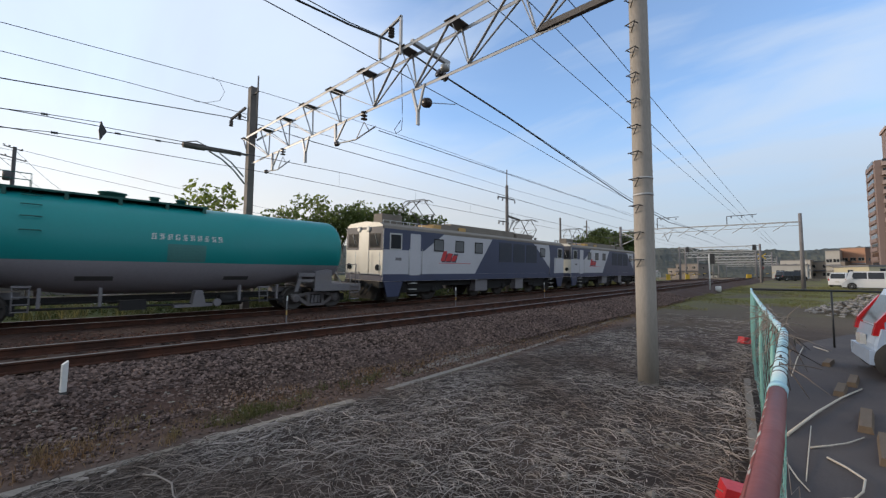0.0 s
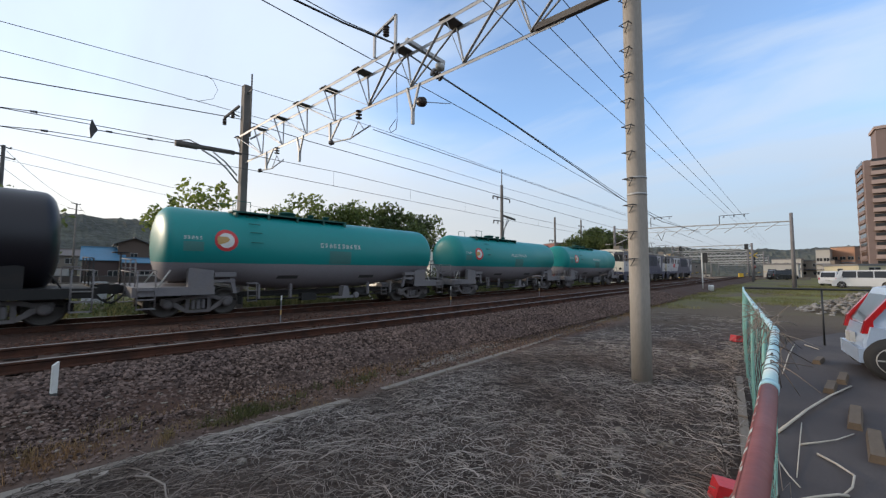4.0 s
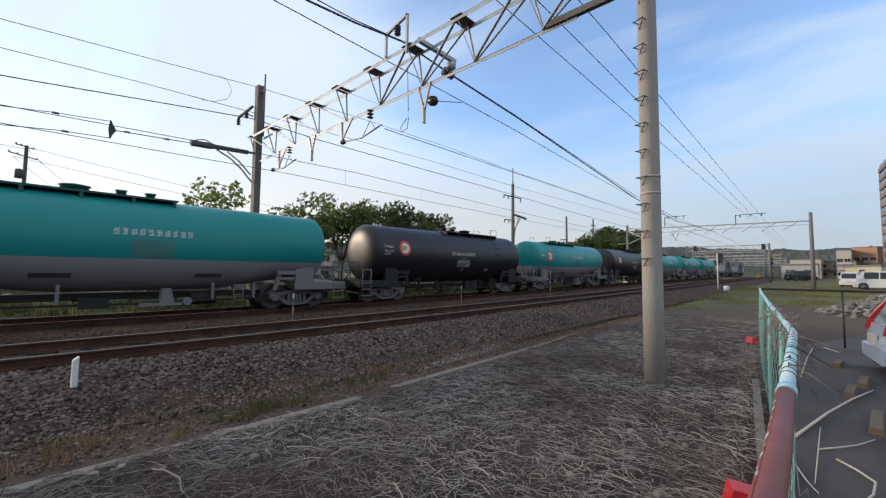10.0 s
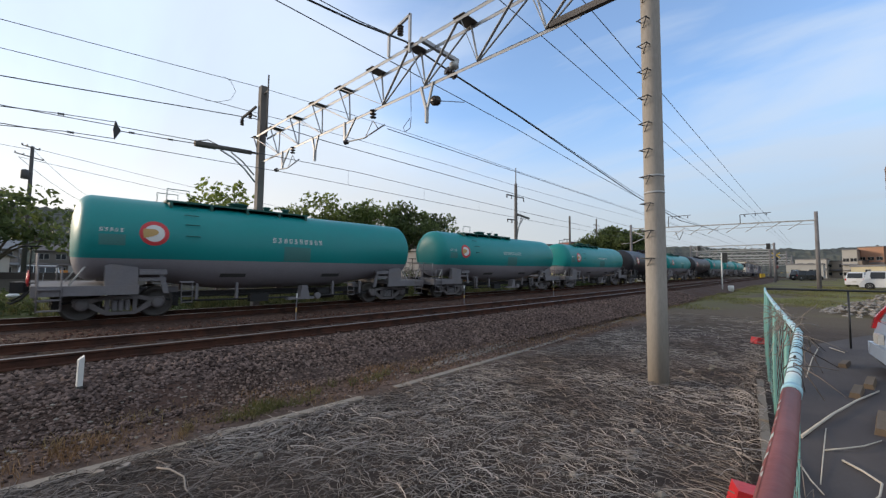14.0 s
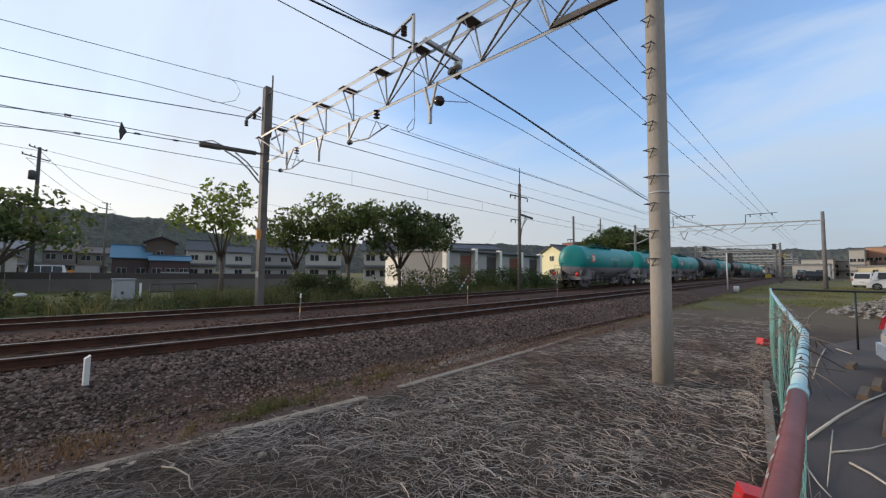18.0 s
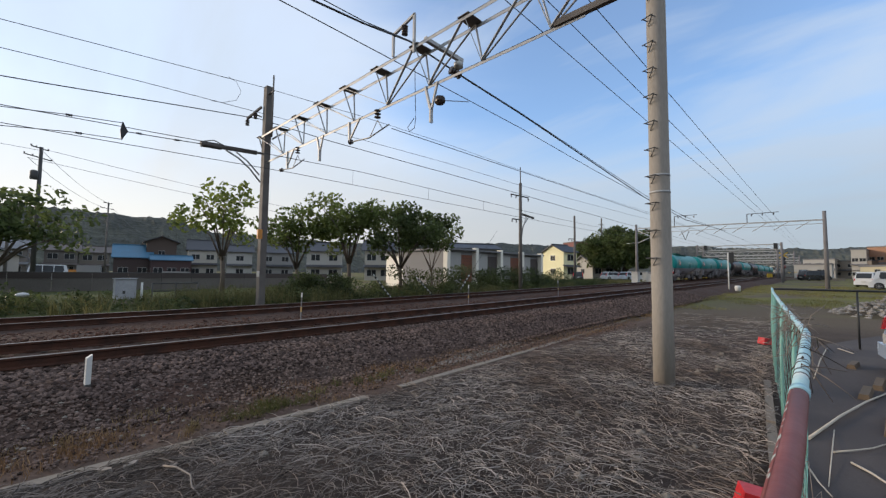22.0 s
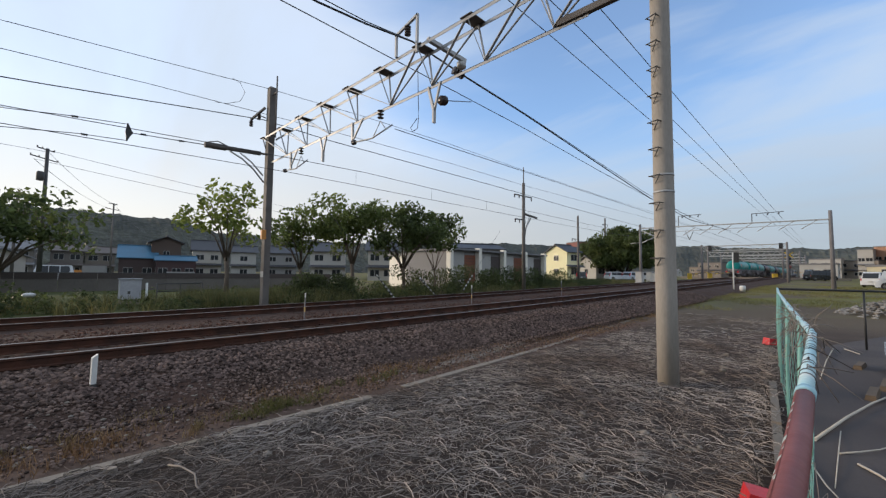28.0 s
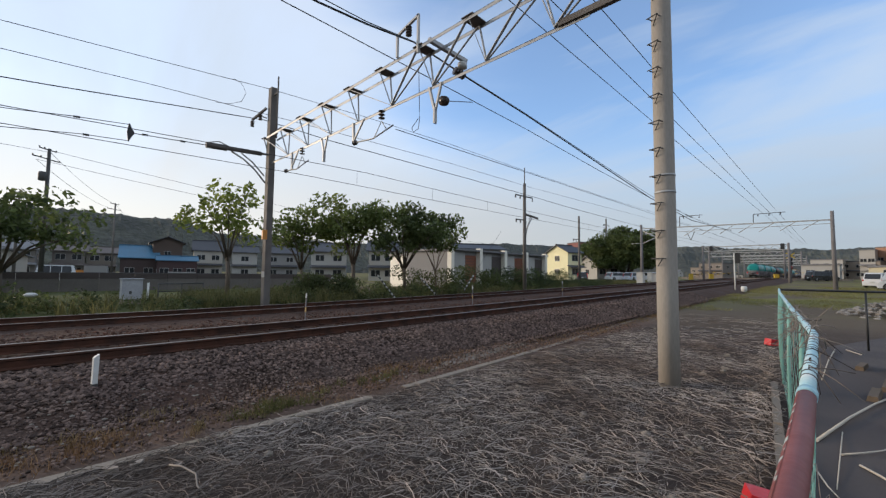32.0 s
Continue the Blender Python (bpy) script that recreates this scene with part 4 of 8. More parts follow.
def text_on_tank(words, height, y, z, black):
    """Words in the built-in font, laid on the tank's side, centred at y."""
    cu = bpy.data.curves.new("words", "FONT")
    cu.body, cu.size, cu.align_x = words, height, "CENTER"
    tmp = new("words", cu)
    me = tmp.evaluated_get(bpy.context.evaluated_depsgraph_get()).to_mesh()
    rr = tank_r(y, black)
    c = TANK_TOP - rr
    verts = []
    for v in me.vertices:
        zz = z - height * 0.35 + v.co.y
        verts.append((math.sqrt(max(rr ** 2 - (zz - c) ** 2, 0)) + 0.013, y + v.co.x, zz))
    out = from_arrays("lettering", verts, [tuple(q.vertices) for q in me.polygons], M["white_paint"])
    tmp.to_mesh_clear()
    bpy.data.objects.remove(tmp)
    return out


def tank_wagon(black, last=False):
    """A bogie tank wagon 13.57 m over couplers, standing at the origin along y."""
    w = thing("tank_wagon", I4, "black bogie tank wagon with pale lettering" if black else ("blue-green and grey bogie tank wagon with red tail plates" if last else "blue-green bogie tank wagon with grey lower half"), "tank wagon", "tank wagons of the train")
    fr = M["frame_black"] if black else M["frame_grey"]
    tank = new("tank", tank_mesh(black))
    tank.parent = w
    # weld seams
    for y in (-4.6, -2.3, 0.05, 2.3, 4.6) if black else (-5.0, -2.6, 2.6, 5.0):
        bm = bmesh.new()
        r = tank_r(y, black)
        lathe(bm, [(r - 0.02, -0.012), (r + 0.004, -0.008), (r + 0.004, 0.008), (r - 0.02, 0.012)], (0, y, TANK_TOP - r), (0, 1, 0), 48)
        part("seam", bm, M["tank_black"] if black else M["tank_green"], tank) if black else bm.free()
    # emblem and lettering on both sides
    for s in (1, -1):
        turn = pose(0, 0, 0, 0, 0, 0 if s > 0 else 180)
        ye = -4.06
        r = tank_r(ye, black)
        c = TANK_TOP - r
        ez = 2.42
        bm = bmesh.new()
        disc_on_tank(bm, ye, ez, 0.24, 0.345, black, 0.012)
        em = part("emblem", bm, M["red_paint"], w, "red ring emblem", at=turn)
        bm = bmesh.new()
        disc_on_tank(bm, ye, ez, 0.001, 0.24, black, 0.014)
        part("emblem_field", bm, M["white_paint"], em, "white disc")
        bm = bmesh.new()
        # a wing sweeping in from one side, in thin strips
        for q in range(16):
            u = (q + 0.5) / 16
            y1 = 0.15 * math.sin(u * math.pi) ** 0.6 - 0.02 - 0.22 * (1 - u) ** 2
            y0 = -0.27 + 0.05 * abs(u - 0.6)
            z0 = ez - 0.14 + 0.26 * q / 16
            patch_on_tank(bm, ye + y0, ye + y1, z0, z0 + 0.26 / 16, black, 0.017, 1)
        part("emblem_wing", bm, M["gold_paint"], em, "ochre wing shape")
        # rows of letter bars
        def row(name, y0, y1, z, h, count, gap=0.3, mat="white_paint"):
            b2 = bmesh.new()
            step = (y1 - y0) / count
            rr = tank_r((y0 + y1) / 2, black)
            for i in range(count):
                ya, yb = y0 + i * step, y0 + (i + 1 - gap) * step
                # each mark as a small block of thin strokes
                k = TANK_TOP - rr
                for q in range(4):
                    zq = z - h / 2 + h * (0.04 + 0.29 * q)
                    cut = 0.12 * step * ((i * 7 + q * 3) % 4)
                    patch_on_tank(b2, ya + (cut if q % 2 else 0), yb - (0 if q % 2 else cut), zq, zq + h * 0.09, black, 0.012, 1)
                for q in range(2):
                    yq = ya + (yb - ya) * (0.2 + 0.45 * q + 0.08 * ((i * 5 + q) % 3))
                    patch_on_tank(b2, yq, yq + step * 0.075, z - h / 2, z + h / 2, black, 0.0125, 1)
            part(name, b2, M[mat], w, "row of pale lettering", at=turn)
        mid = -0.17 if black else 0.0
        row("lettering", mid - 0.78, mid + 1.12, 2.27 if black else 2.42, 0.165, 10)
        row("lettering", -5.25, -4.72, 2.46, 0.10, 5)
        if black:
            row("lettering", -0.50, 0.50, 1.86, 0.17, 6)
            row("lettering", -0.14, 0.14, 2.05, 0.08, 2)
            for words, hh, zz in (("ガソリン専用", 0.18, 1.67), ("32", 0.20, 1.49)):
                o = new("lettering", text_on_tank(words, hh, 0.0, zz, black))
                o.parent = w
                o.matrix_basis = turn
                o["label"] = "white stencilled words"
            row("lettering", -5.25, -4.72, 2.26, 0.07, 6)
            row("lettering", -5.25, -4.9, 2.14, 0.07, 3)
            row("lettering", 1.9, 2.3, 1.45, 0.12, 3)
        else:
            for y0, y1, z0, z1 in ((-0.38, 0.6, 1.72, 2.22), (-5.25, -4.7, 2.05, 2.34)):
                bm = bmesh.new()
                rr = tank_r((y0 + y1) / 2, black)
                patch_on_tank(bm, y0, y1, z0, z1, black, 0.009, 6)
                part("stencil_panel", bm, M["stain"], w, "worn brownish stencil panel", at=turn)
            for y in (-1.9, 1.6):
                bm = bmesh.new()
                rr = tank_r(y, black)
                patch_on_tank(bm, y - 0.38, y + 0.38, 1.16, 1.28, black, 0.02, 1)
                part("data_plate", bm, M["darksteel"], w, "dark data plate", at=turn)
    # walkway, manhole and rail on top; the black wagons carry them at the other end
    over = pose(0, 0, 0, 0, 0, 180 if black else 0)
    dk = M["tank_black"] if black else surf_once("walkway_green", (0.010, 0.085, 0.07))
    bm = bmesh.new()
    for s in (-0.42, 0.42):
        box(bm, (s - 0.26, -3.7, TANK_TOP - 0.02), (s + 0.26, 0.8, TANK_TOP + 0.03))
    for y in (-3.6, -2.5, -1.4, -0.3, 0.7):
        box(bm, (-0.7, y - 0.04, TANK_TOP - 0.2), (0.7, y + 0.04, TANK_TOP - 0.02))
    part("walkway", bm, dk, w, "dark gridded walkway", at=over)
    bm = bmesh.new()
    lathe(bm, [(0.3, TANK_TOP - 0.05), (0.3, TANK_TOP + 0.16), (0.34, TANK_TOP + 0.17), (0.34, TANK_TOP + 0.2), (0.1, TANK_TOP + 0.24)], (0, -1.5, 0), seg=18)
    part("manhole", bm, dk, w, at=over)
    for y in (-0.5, 0.2):
        bm = bmesh.new()
        lathe(bm, [(0.12, TANK_TOP - 0.03), (0.12, TANK_TOP + 0.17), (0.15, TANK_TOP + 0.18), (0.15, TANK_TOP + 0.22)], (0, y, 0), seg=10)
        part("top_valve", bm, dk, w, at=over)
    for s in (-0.66, 0.66):
        bm = bmesh.new()
        tube(bm, [(s, -3.72, TANK_TOP - 0.1), (s, -3.72, TANK_TOP + 0.36), (s, -3.15, TANK_TOP + 0.36), (s, -3.15, TANK_TOP - 0.1)], 0.016, 5)
        part("walkway_rail", bm, dk, w, at=over)
    for s in (-1, 1):
        rr = tank_r(-3.1, black)
        c = TANK_TOP - rr
        for a in (20, 35, 50, 65, 80):
            bm = bmesh.new()
            x, z = (rr + 0.07) * math.sin(radians(a)), c + (rr + 0.07) * math.cos(radians(a))
            tube(bm, [(s * (x - 0.07), -3.3, z), (s * x, -3.3, z), (s * x, -2.95, z), (s * (x - 0.07), -2.95, z)], 0.014, 5)
            part("ladder_rung", bm, dk, w, at=over)
    # end frames: platforms over the bogies with saddle plates, boxes and rails
    for e in (-1, 1):
        bm = bmesh.new()
        box(bm, (-1.2, min(e * 4.35, e * 6.35), 0.84), (1.2, max(e * 4.35, e * 6.35), 0.96))
        box(bm, (-0.2, min(e * 3.2, e * 6.4), 0.66), (0.2, max(e * 3.2, e * 6.4), 0.84))
        for s in (-1, 1):
            box(bm, (s * 1.18 - 0.05, min(e * 4.35, e * 6.4), 0.72), (s * 1.18 + 0.05, max(e * 4.35, e * 6.4), 0.97))
        box(bm, (-1.22, e * 6.38 - 0.05, 0.70), (1.22, e * 6.38 + 0.05, 0.98))
        part("end_frame", bm, fr, w, bevel=0.01)
        for s in (-1, 1):
            bm = bmesh.new()
            prism(bm, [(e * 4.38, 0.97), (e * 5.08, 0.97), (e * 5.08, 1.50), (e * 4.95, 1.54), (e * 4.38, 1.46)], 0, s * 1.0, s * 1.19)
            part("saddle_plate", bm, fr, w, bevel=0.01)
            bm = bmesh.new()
            for z0, z1, o in ((1.26, 1.40, 0.0), (1.08, 1.17, 0.06)):
                box(bm, (min(s * 1.02, s * (1.2 - o)), min(e * 3.72, e * 4.36), z0), (max(s * 1.02, s * (1.2 - o)), max(e * 3.72, e * 4.36), z1))
            prism(bm, [(e * 3.62, 0.72), (e * 3.76, 0.72), (e * 3.9, 1.26), (e * 3.78, 1.26)], 0, s * 1.04, s * 1.12)
            part("bracket_shelf", bm, fr, w)
            bm = bmesh.new()
            tube(bm, [(s * 0.85, e * 5.75, 0.97), (s * 0.8, e * 5.35, 1.62)], 0.024, 6)
            part("end_stay", bm, M["porcelain_white"] if not black else fr, w, "pale slanting stay" if not black else "")
            bm = bmesh.new()
            y0 = e * 5.9
            for q in (0, 0.42):
                tube(bm, [(s * 1.25, y0 + e * q, 0.35), (s * 1.25, y0 + e * q, 1.45)], 0.018, 6)
            for z in (0.36, 0.62, 0.88):
                box(bm, (s * 1.2 - 0.06, min(y0, y0 + e * 0.42), z), (s * 1.2 + 0.1, max(y0, y0 + e * 0.42), z + 0.03))
            tube(bm, [(s * 1.25, y0, 1.45), (s * 1.25, y0 + e * 0.42, 1.45)], 0.018, 6)
            part("step_ladder", bm, M["frame_grey"] if black else fr, w)
        bm = bmesh.new()
        for x in (-1.0, -0.35, 0.35, 1.0):
            tube(bm, [(x, e * 6.33, 0.97), (x, e * 6.33, 1.75)], 0.017, 6)
        for z in (1.38, 1.75):
            tube(bm, [(-1.0, e * 6.33, z), (1.0, e * 6.33, z)], 0.016, 6)
        part("end_rail", bm, fr, w)
        bm = bmesh.new()
        box(bm, (-0.14, min(e * 6.35, e * 6.62), 0.76), (0.14, max(e * 6.35, e * 6.62), 1.0))
        prism(bm, [(-0.17, e * 6.55), (-0.2, e * 6.7), (-0.07, e * 6.785), (0.04, e * 6.70), (0.17, e * 6.79), (0.2, e * 6.55)], 2, 0.74, 1.02)
        part("coupler", bm, M["frame_black"], w, bevel=0.015)
        for x in (-0.5, 0.45):
            bm = bmesh.new()
            tube(bm, [(x, e * 6.4, 0.85), (x, e * 6.58, 0.62), (x * 0.9, e * 6.75, 0.5), (x * 0.9, e * 6.8, 0.55)], 0.03, 6)
            part("brake_hose", bm, M["rubber"], w)
        bm = bmesh.new()
        tube(bm, [(-0.35, e * 6.45, 0.9), (-0.35, e * 6.45, 1.95)], 0.02, 6)
        lathe(bm, [(0.19, 0), (0.22, 0.02), (0.19, 0.04)], (-0.35, e * 6.45, 1.92), seg=16)
        if e < 0:
            part("hand_brake", bm, M["frame_black"], w)
        else:
            bm.free()
        bogie(w, e * 4.66)
    # gear below the tank
    bm = bmesh.new()
    box(bm, (-0.18, -3.9, 0.50), (0.18, 3.9, 0.68))
    tube(bm, [(0.55, -3.4, 0.55), (0.55, 3.4, 0.55)], 0.03, 6)
    tube(bm, [(-0.55, -3.4, 0.55), (-0.55, 3.4, 0.55)], 0.025, 6)
    lathe(bm, [(0.1, 0), (0.2, 0.02), (0.2, 0.7), (0.1, 0.72)], (0.75, 1.2, 0.52), (0, 1, 0), 14)
    part("brake_gear", bm, M["frame_black"], w)
    for s in (-1, 1):
        for y, hh in ((-3.35, 0.62), (2.3, 0.5)):
            bm = bmesh.new()
            for q in (0, 0.28):
                tube(bm, [(s * 1.28, y + q, 0.42), (s * 1.22, y + q, 0.42 + hh)], 0.016, 5)
            for z in (0.45, 0.62, 0.8):
                tube(bm, [(s * 1.28, y, z), (s * 1.28, y + 0.28, z)], 0.014, 5)
            box(bm, (s * 1.22 - 0.08, y - 0.03, 0.4 + hh), (s * 1.22 + 0.08, y + 0.31, 0.44 + hh))
            part("side_step", bm, fr, w)
        bm = bmesh.new()
        prism(bm, [(0.35, 0.42), (0.42, 0.85), (0.62, 0.85), (0.72, 0.42)], 0, s * 0.9, s * 1.2)
        box(bm, (s * 1.05 - 0.15, -0.1, 0.36), (s * 1.05 + 0.15, 0.9, 0.44))
        lathe(bm, [(0.11, -0.06), (0.13, 0), (0.11, 0.06)], (s * 1.15, 1.05, 0.46), (1, 0, 0), 12)
        part("discharge_valve", bm, fr, w)
        bm = bmesh.new()
        box(bm, (s * 1.0 - 0.12, -1.35, 0.35), (s * 1.0 + 0.12, -0.75, 0.62))
        part("valve_box", bm, M["frame_black"], w, bevel=0.02)
        for y0 in (-2.9, -1.75, 1.75, 3.0):
            bm = bmesh.new()
            box(bm, (min(s * 0.95, s * 1.06), y0 - 0.035, 0.44), (max(s * 0.95, s * 1.06), y0 + 0.035, 0.98))
            part("pipe_hanger", bm, fr, w)
        bm = bmesh.new()
        tube(bm, [(s * 1.04, -3.3, 0.47), (s * 1.04, -0.2, 0.44), (s * 1.04, 3.3, 0.47)], 0.032, 7)
        part("brake_pipe", bm, M["frame_black"], w)
    if last:
        for s in (-0.95, 0.95):
            bm = bmesh.new()
            lathe(bm, [(0.15, 0), (0.16, 0.02), (0.05, 0.05)], (s, -6.46, 1.12), (0, -1, 0), 16)
            part("tail_plate", bm, M["red_plastic"], w, "round red tail plate")
    return w


def surf_once(name, color):
    if name not in M:
        M[name] = surf(name, color, 0.6, big=2, fine=20, bump=0.1)
    return M[name]


def locomotive():
    """A three-bogie electric locomotive 18.6 m over couplers; its rear cab looks down -y."""
    w = thing("electric_locomotive", I4, "slate blue and pale grey electric locomotive with raised pantographs", "locomotive", "locomotives of the train")
    L, hw = 8.65, 1.40
    bm = bmesh.new()
    sec = [(-hw, 1.02), (hw, 1.02), (hw, 3.30), (hw - 0.06, 3.47), (hw - 0.3, 3.60), (0, 3.68), (-hw + 0.3, 3.60), (-hw + 0.06, 3.47), (-hw, 3.30)]
    rings = []
    for y, k, zc in ((-L, 0.985, 0), (-L + 0.12, 1.0, 0), (L - 0.12, 1.0, 0), (L, 0.985, 0)):
        rings.append([bm.verts.new((x * k, y, z)) for x, z in sec])
    for u, v in zip(rings, rings[1:]):
        for j in range(len(sec)):
            bm.faces.new((u[j], u[(j + 1) % len(sec)], v[(j + 1) % len(sec)], v[j])).material_index = 1 if 2 <= j <= 6 else 0
    bm.faces.new(rings[0]).material_index = 2
    bm.faces.new(rings[-1]).material_index = 2
    part("body", bm, [M["loco_white"], M["loco_roof"], M["loco_cream_lit"]], w)
    for s in (-1, 1):
        def panel(name, pts, mat, lift, label="", parent=w):
            b2 = bmesh.new()
            prism(b2, pts, 0, s * (hw - 0.005), s * (hw + lift))
            return part(name, b2, mat, parent, label)
        panel("skirt_band", [(-L + 0.02, 1.03), (L - 0.02, 1.03), (L - 0.02, 1.34), (-L + 0.02, 1.34)], M["loco_blue"], 0.004, "blue painted band")
        panel("paint_panel", [(-L + 0.02, 2.42), (-6.2, 2.42), (-4.75, 3.34), (-L + 0.02, 3.34)], M["loco_blue"], 0.004, "slate blue paint")
        panel("paint_panel", [(-2.2, 1.344), (6.9, 1.344), (4.1, 3.34), (-0.6, 3.34)], M["loco_blue"], 0.004, "slate blue paint")
        panel("paint_panel", [(L - 0.02, 2.42), (6.6, 2.42), (6.2, 3.34), (L - 0.02, 3.34)], M["loco_blue"], 0.004, "slate blue paint")
        panel("paint_panel", [(-4.9, 3.344), (6.2, 3.344), (6.2, 3.42), (-4.9, 3.42)], M["loco_roof"], 0.004)
        for y in (-5.15, -3.55, -1.9, 5.35):
            win = panel("side_window", [(y - 0.36, 2.44), (y + 0.36, 2.44), (y + 0.36, 3.06), (y - 0.36, 3.06)], M["frame_black"], 0.012, "dark side window")
            panel("pane", [(y - 0.30, 2.50), (y + 0.30, 2.50), (y + 0.30, 3.0), (y - 0.30, 3.0)], M["grey_glass"], 0.016, parent=win)
        for y in (-7.95, 7.95):
            win = panel("cab_window", [(y - 0.36, 2.40), (y + 0.36, 2.40), (y + 0.36, 3.16), (y - 0.36, 3.16)], M["porcelain_white"], 0.014, "pale framed cab window")
            panel("pane", [(y - 0.29, 2.47), (y + 0.29, 2.47), (y + 0.29, 3.09), (y - 0.29, 3.09)], M["glass"], 0.018, parent=win)
        for y in (-6.75, 6.75):
            panel("cab_door", [(y - 0.33, 1.28), (y + 0.33, 1.28), (y + 0.33, 3.2), (y - 0.33, 3.2)], M["loco_white"] if y < 0 else M["loco_blue"], 0.010, "narrow cab door")
            b2 = bmesh.new()
            for q in (-0.42, 0.42):
                tube(b2, [(s * (hw + 0.05), y + q, 1.3), (s * (hw + 0.05), y + q, 2.5)], 0.014, 5)
            part("hand_rail", b2, M["porcelain_white"], w)
        for i in range(3):
            y = 0.75 + i * 1.55
            g = panel("grille", [(y - 0.68, 2.02), (y + 0.68, 2.02), (y + 0.68, 3.18), (y - 0.68, 3.18)], M["grille"], 0.010, "dark louvred grille")
            b2 = bmesh.new()
            for q in range(11):
                box(b2, (min(s * (hw + 0.01), s * (hw + 0.03)), y - 0.64, 2.07 + q * 0.1), (max(s * (hw + 0.01), s * (hw + 0.03)), y + 0.64, 2.10 + q * 0.1))
            part("slats", b2, M["grille"], g)
        # red logo drawn as plain slanted blocks, thin red line below
        for i, (a, b_) in enumerate(((-5.0, -4.72), (-4.66, -4.3), (-4.24, -3.9))):
            panel("logo_shadow", [(a + 0.06, 1.92), (b_ + 0.06, 1.92), (b_ + 0.24, 2.36), (a + 0.24, 2.36)], M["grille"], 0.005, "dark logo shadow")
            panel("logo_block", [(a, 1.98), (b_, 1.98), (b_ + 0.2, 2.48 - 0.1 * i), (a + 0.2, 2.48 - 0.1 * i)], M["red_paint"], 0.008, "red slanted logo shape")
        panel("logo_line", [(-5.1, 1.86), (-2.6, 1.86), (-2.6, 1.885), (-5.1, 1.885)], M["red_paint"], 0.006)
        panel("number_bar", [(-7.95, 1.95), (-7.6, 1.95), (-7.6, 2.08), (-7.95, 2.08)], M["frame_grey"], 0.006)
        for y in (-8.0, 8.0):
            b2 = bmesh.new()
            prism(b2, [(y - 0.55, 1.02), (y + 0.55, 1.02), (y + 0.3, 0.35), (y - 0.35 if y < 0 else y - 0.2, 0.35)], 0, s * (hw - 0.08), s * (hw - 0.02))
            part("cab_skirt", b2, M["loco_blue"], w)
            b2 = bmesh.new()
            yy = y * 0.85
            for z in (0.35, 0.62, 0.9):
                box(b2, (min(s * 1.2, s * 1.42), yy - 0.2, z), (max(s * 1.2, s * 1.42), yy + 0.2, z + 0.03))
            part("cab_step", b2, M["porcelain_white"], w)
        for y0, y1 in ((-2.0, -0.9), (2.1, 3.0)):
            b2 = bmesh.new()
            box(b2, (min(s * 0.9, s * 1.3), y0, 0.38), (max(s * 0.9, s * 1.3), y1, 1.01))
            part("equipment_box", b2, M["frame_grey"], w, bevel=0.02)
    # cab ends
    for e in (-1, 1):
        def face(name, x0, x1, z0, z1, mat, lift, label="", parent=w):
            b2 = bmesh.new()
            box(b2, (x0, min(e * (L - 0.01), e * (L + lift)), z0), (x1, max(e * (L - 0.01), e * (L + lift)), z1))
            return part(name, b2, mat, parent, label)
        face("front_band", -1.36, 1.36, 2.38, 3.42, M["grille"], 0.005, "dark blue upper front")
        face("front_skirt", -1.36, 1.36, 1.03, 1.30, M["loco_blue"], 0.006)
        for a, b_ in ((-1.22, -0.42), (0.42, 1.22)):
            win = face("windscreen", a, b_, 2.48, 3.12, M["frame_black"], 0.012, "dark windscreen")
            face("pane", a + 0.05, b_ - 0.05, 2.53, 3.07, M["glass"], 0.016, parent=win)
            b2 = bmesh.new()
            tube(b2, [((a + b_) / 2, e * (L + 0.03), 3.1), ((a + b_) / 2 + 0.2, e * (L + 0.03), 2.6)], 0.012, 5)
            part("wiper", b2, M["porcelain_white"], w)
        face("gangway_door", -0.36, 0.36, 1.31, 3.3, M["loco_cream_lit"], 0.014, "narrow gangway door")
        for x in (-1.05, 1.05):
            b2 = bmesh.new()
            lathe(b2, [(0.13, 0), (0.14, 0.05), (0.09, 0.07)], (x, e * L, 1.62), (0, e, 0), 14)
            part("tail_lamp", b2, M["glass"], w, "small dark unlit tail lamp")
        for x in (-0.35, 0.35):
            b2 = bmesh.new()
            lathe(b2, [(0.12, 0), (0.13, 0.1), (0.1, 0.12)], (x, e * (L - 0.05), 3.32), (0, e, 0), 14)
            part("headlamp", b2, M["porcelain_white"], w, "round headlamp")
        for x in (-1.25, -0.5, 0.5, 1.25):
            b2 = bmesh.new()
            tube(b2, [(x, e * (L + 0.08), 1.3), (x, e * (L + 0.08), 2.3)], 0.015, 5)
            part("front_rail", b2, M["porcelain_white"], w)
        b2 = bmesh.new()
        tube(b2, [(-1.3, e * (L + 0.1), 1.32), (1.3, e * (L + 0.1), 1.32)], 0.02, 5)
        part("step_rail", b2, M["porcelain_white"], w)
        b2 = bmesh.new()
        box(b2, (-1.3, min(e * 8.3, e * 8.75), 0.75), (1.3, max(e * 8.3, e * 8.75), 1.02))
        prism(b2, [(-1.2, 0.75), (1.2, 0.75), (0.9, 0.2), (-0.9, 0.2)], 1, e * 8.55, e * 8.65)
        part("buffer_beam", b2, M["frame_black"], w, bevel=0.02)
        b2 = bmesh.new()
        box(b2, (-0.14, min(e * 8.7, e * 9.1), 0.76), (0.14, max(e * 8.7, e * 9.1), 1.0))
        prism(b2, [(-0.17, e * 9.05), (-0.2, e * 9.2), (-0.07, e * 9.3), (0.04, e * 9.22), (0.17, e * 9.3), (0.2, e * 9.05)], 2, 0.74, 1.02)
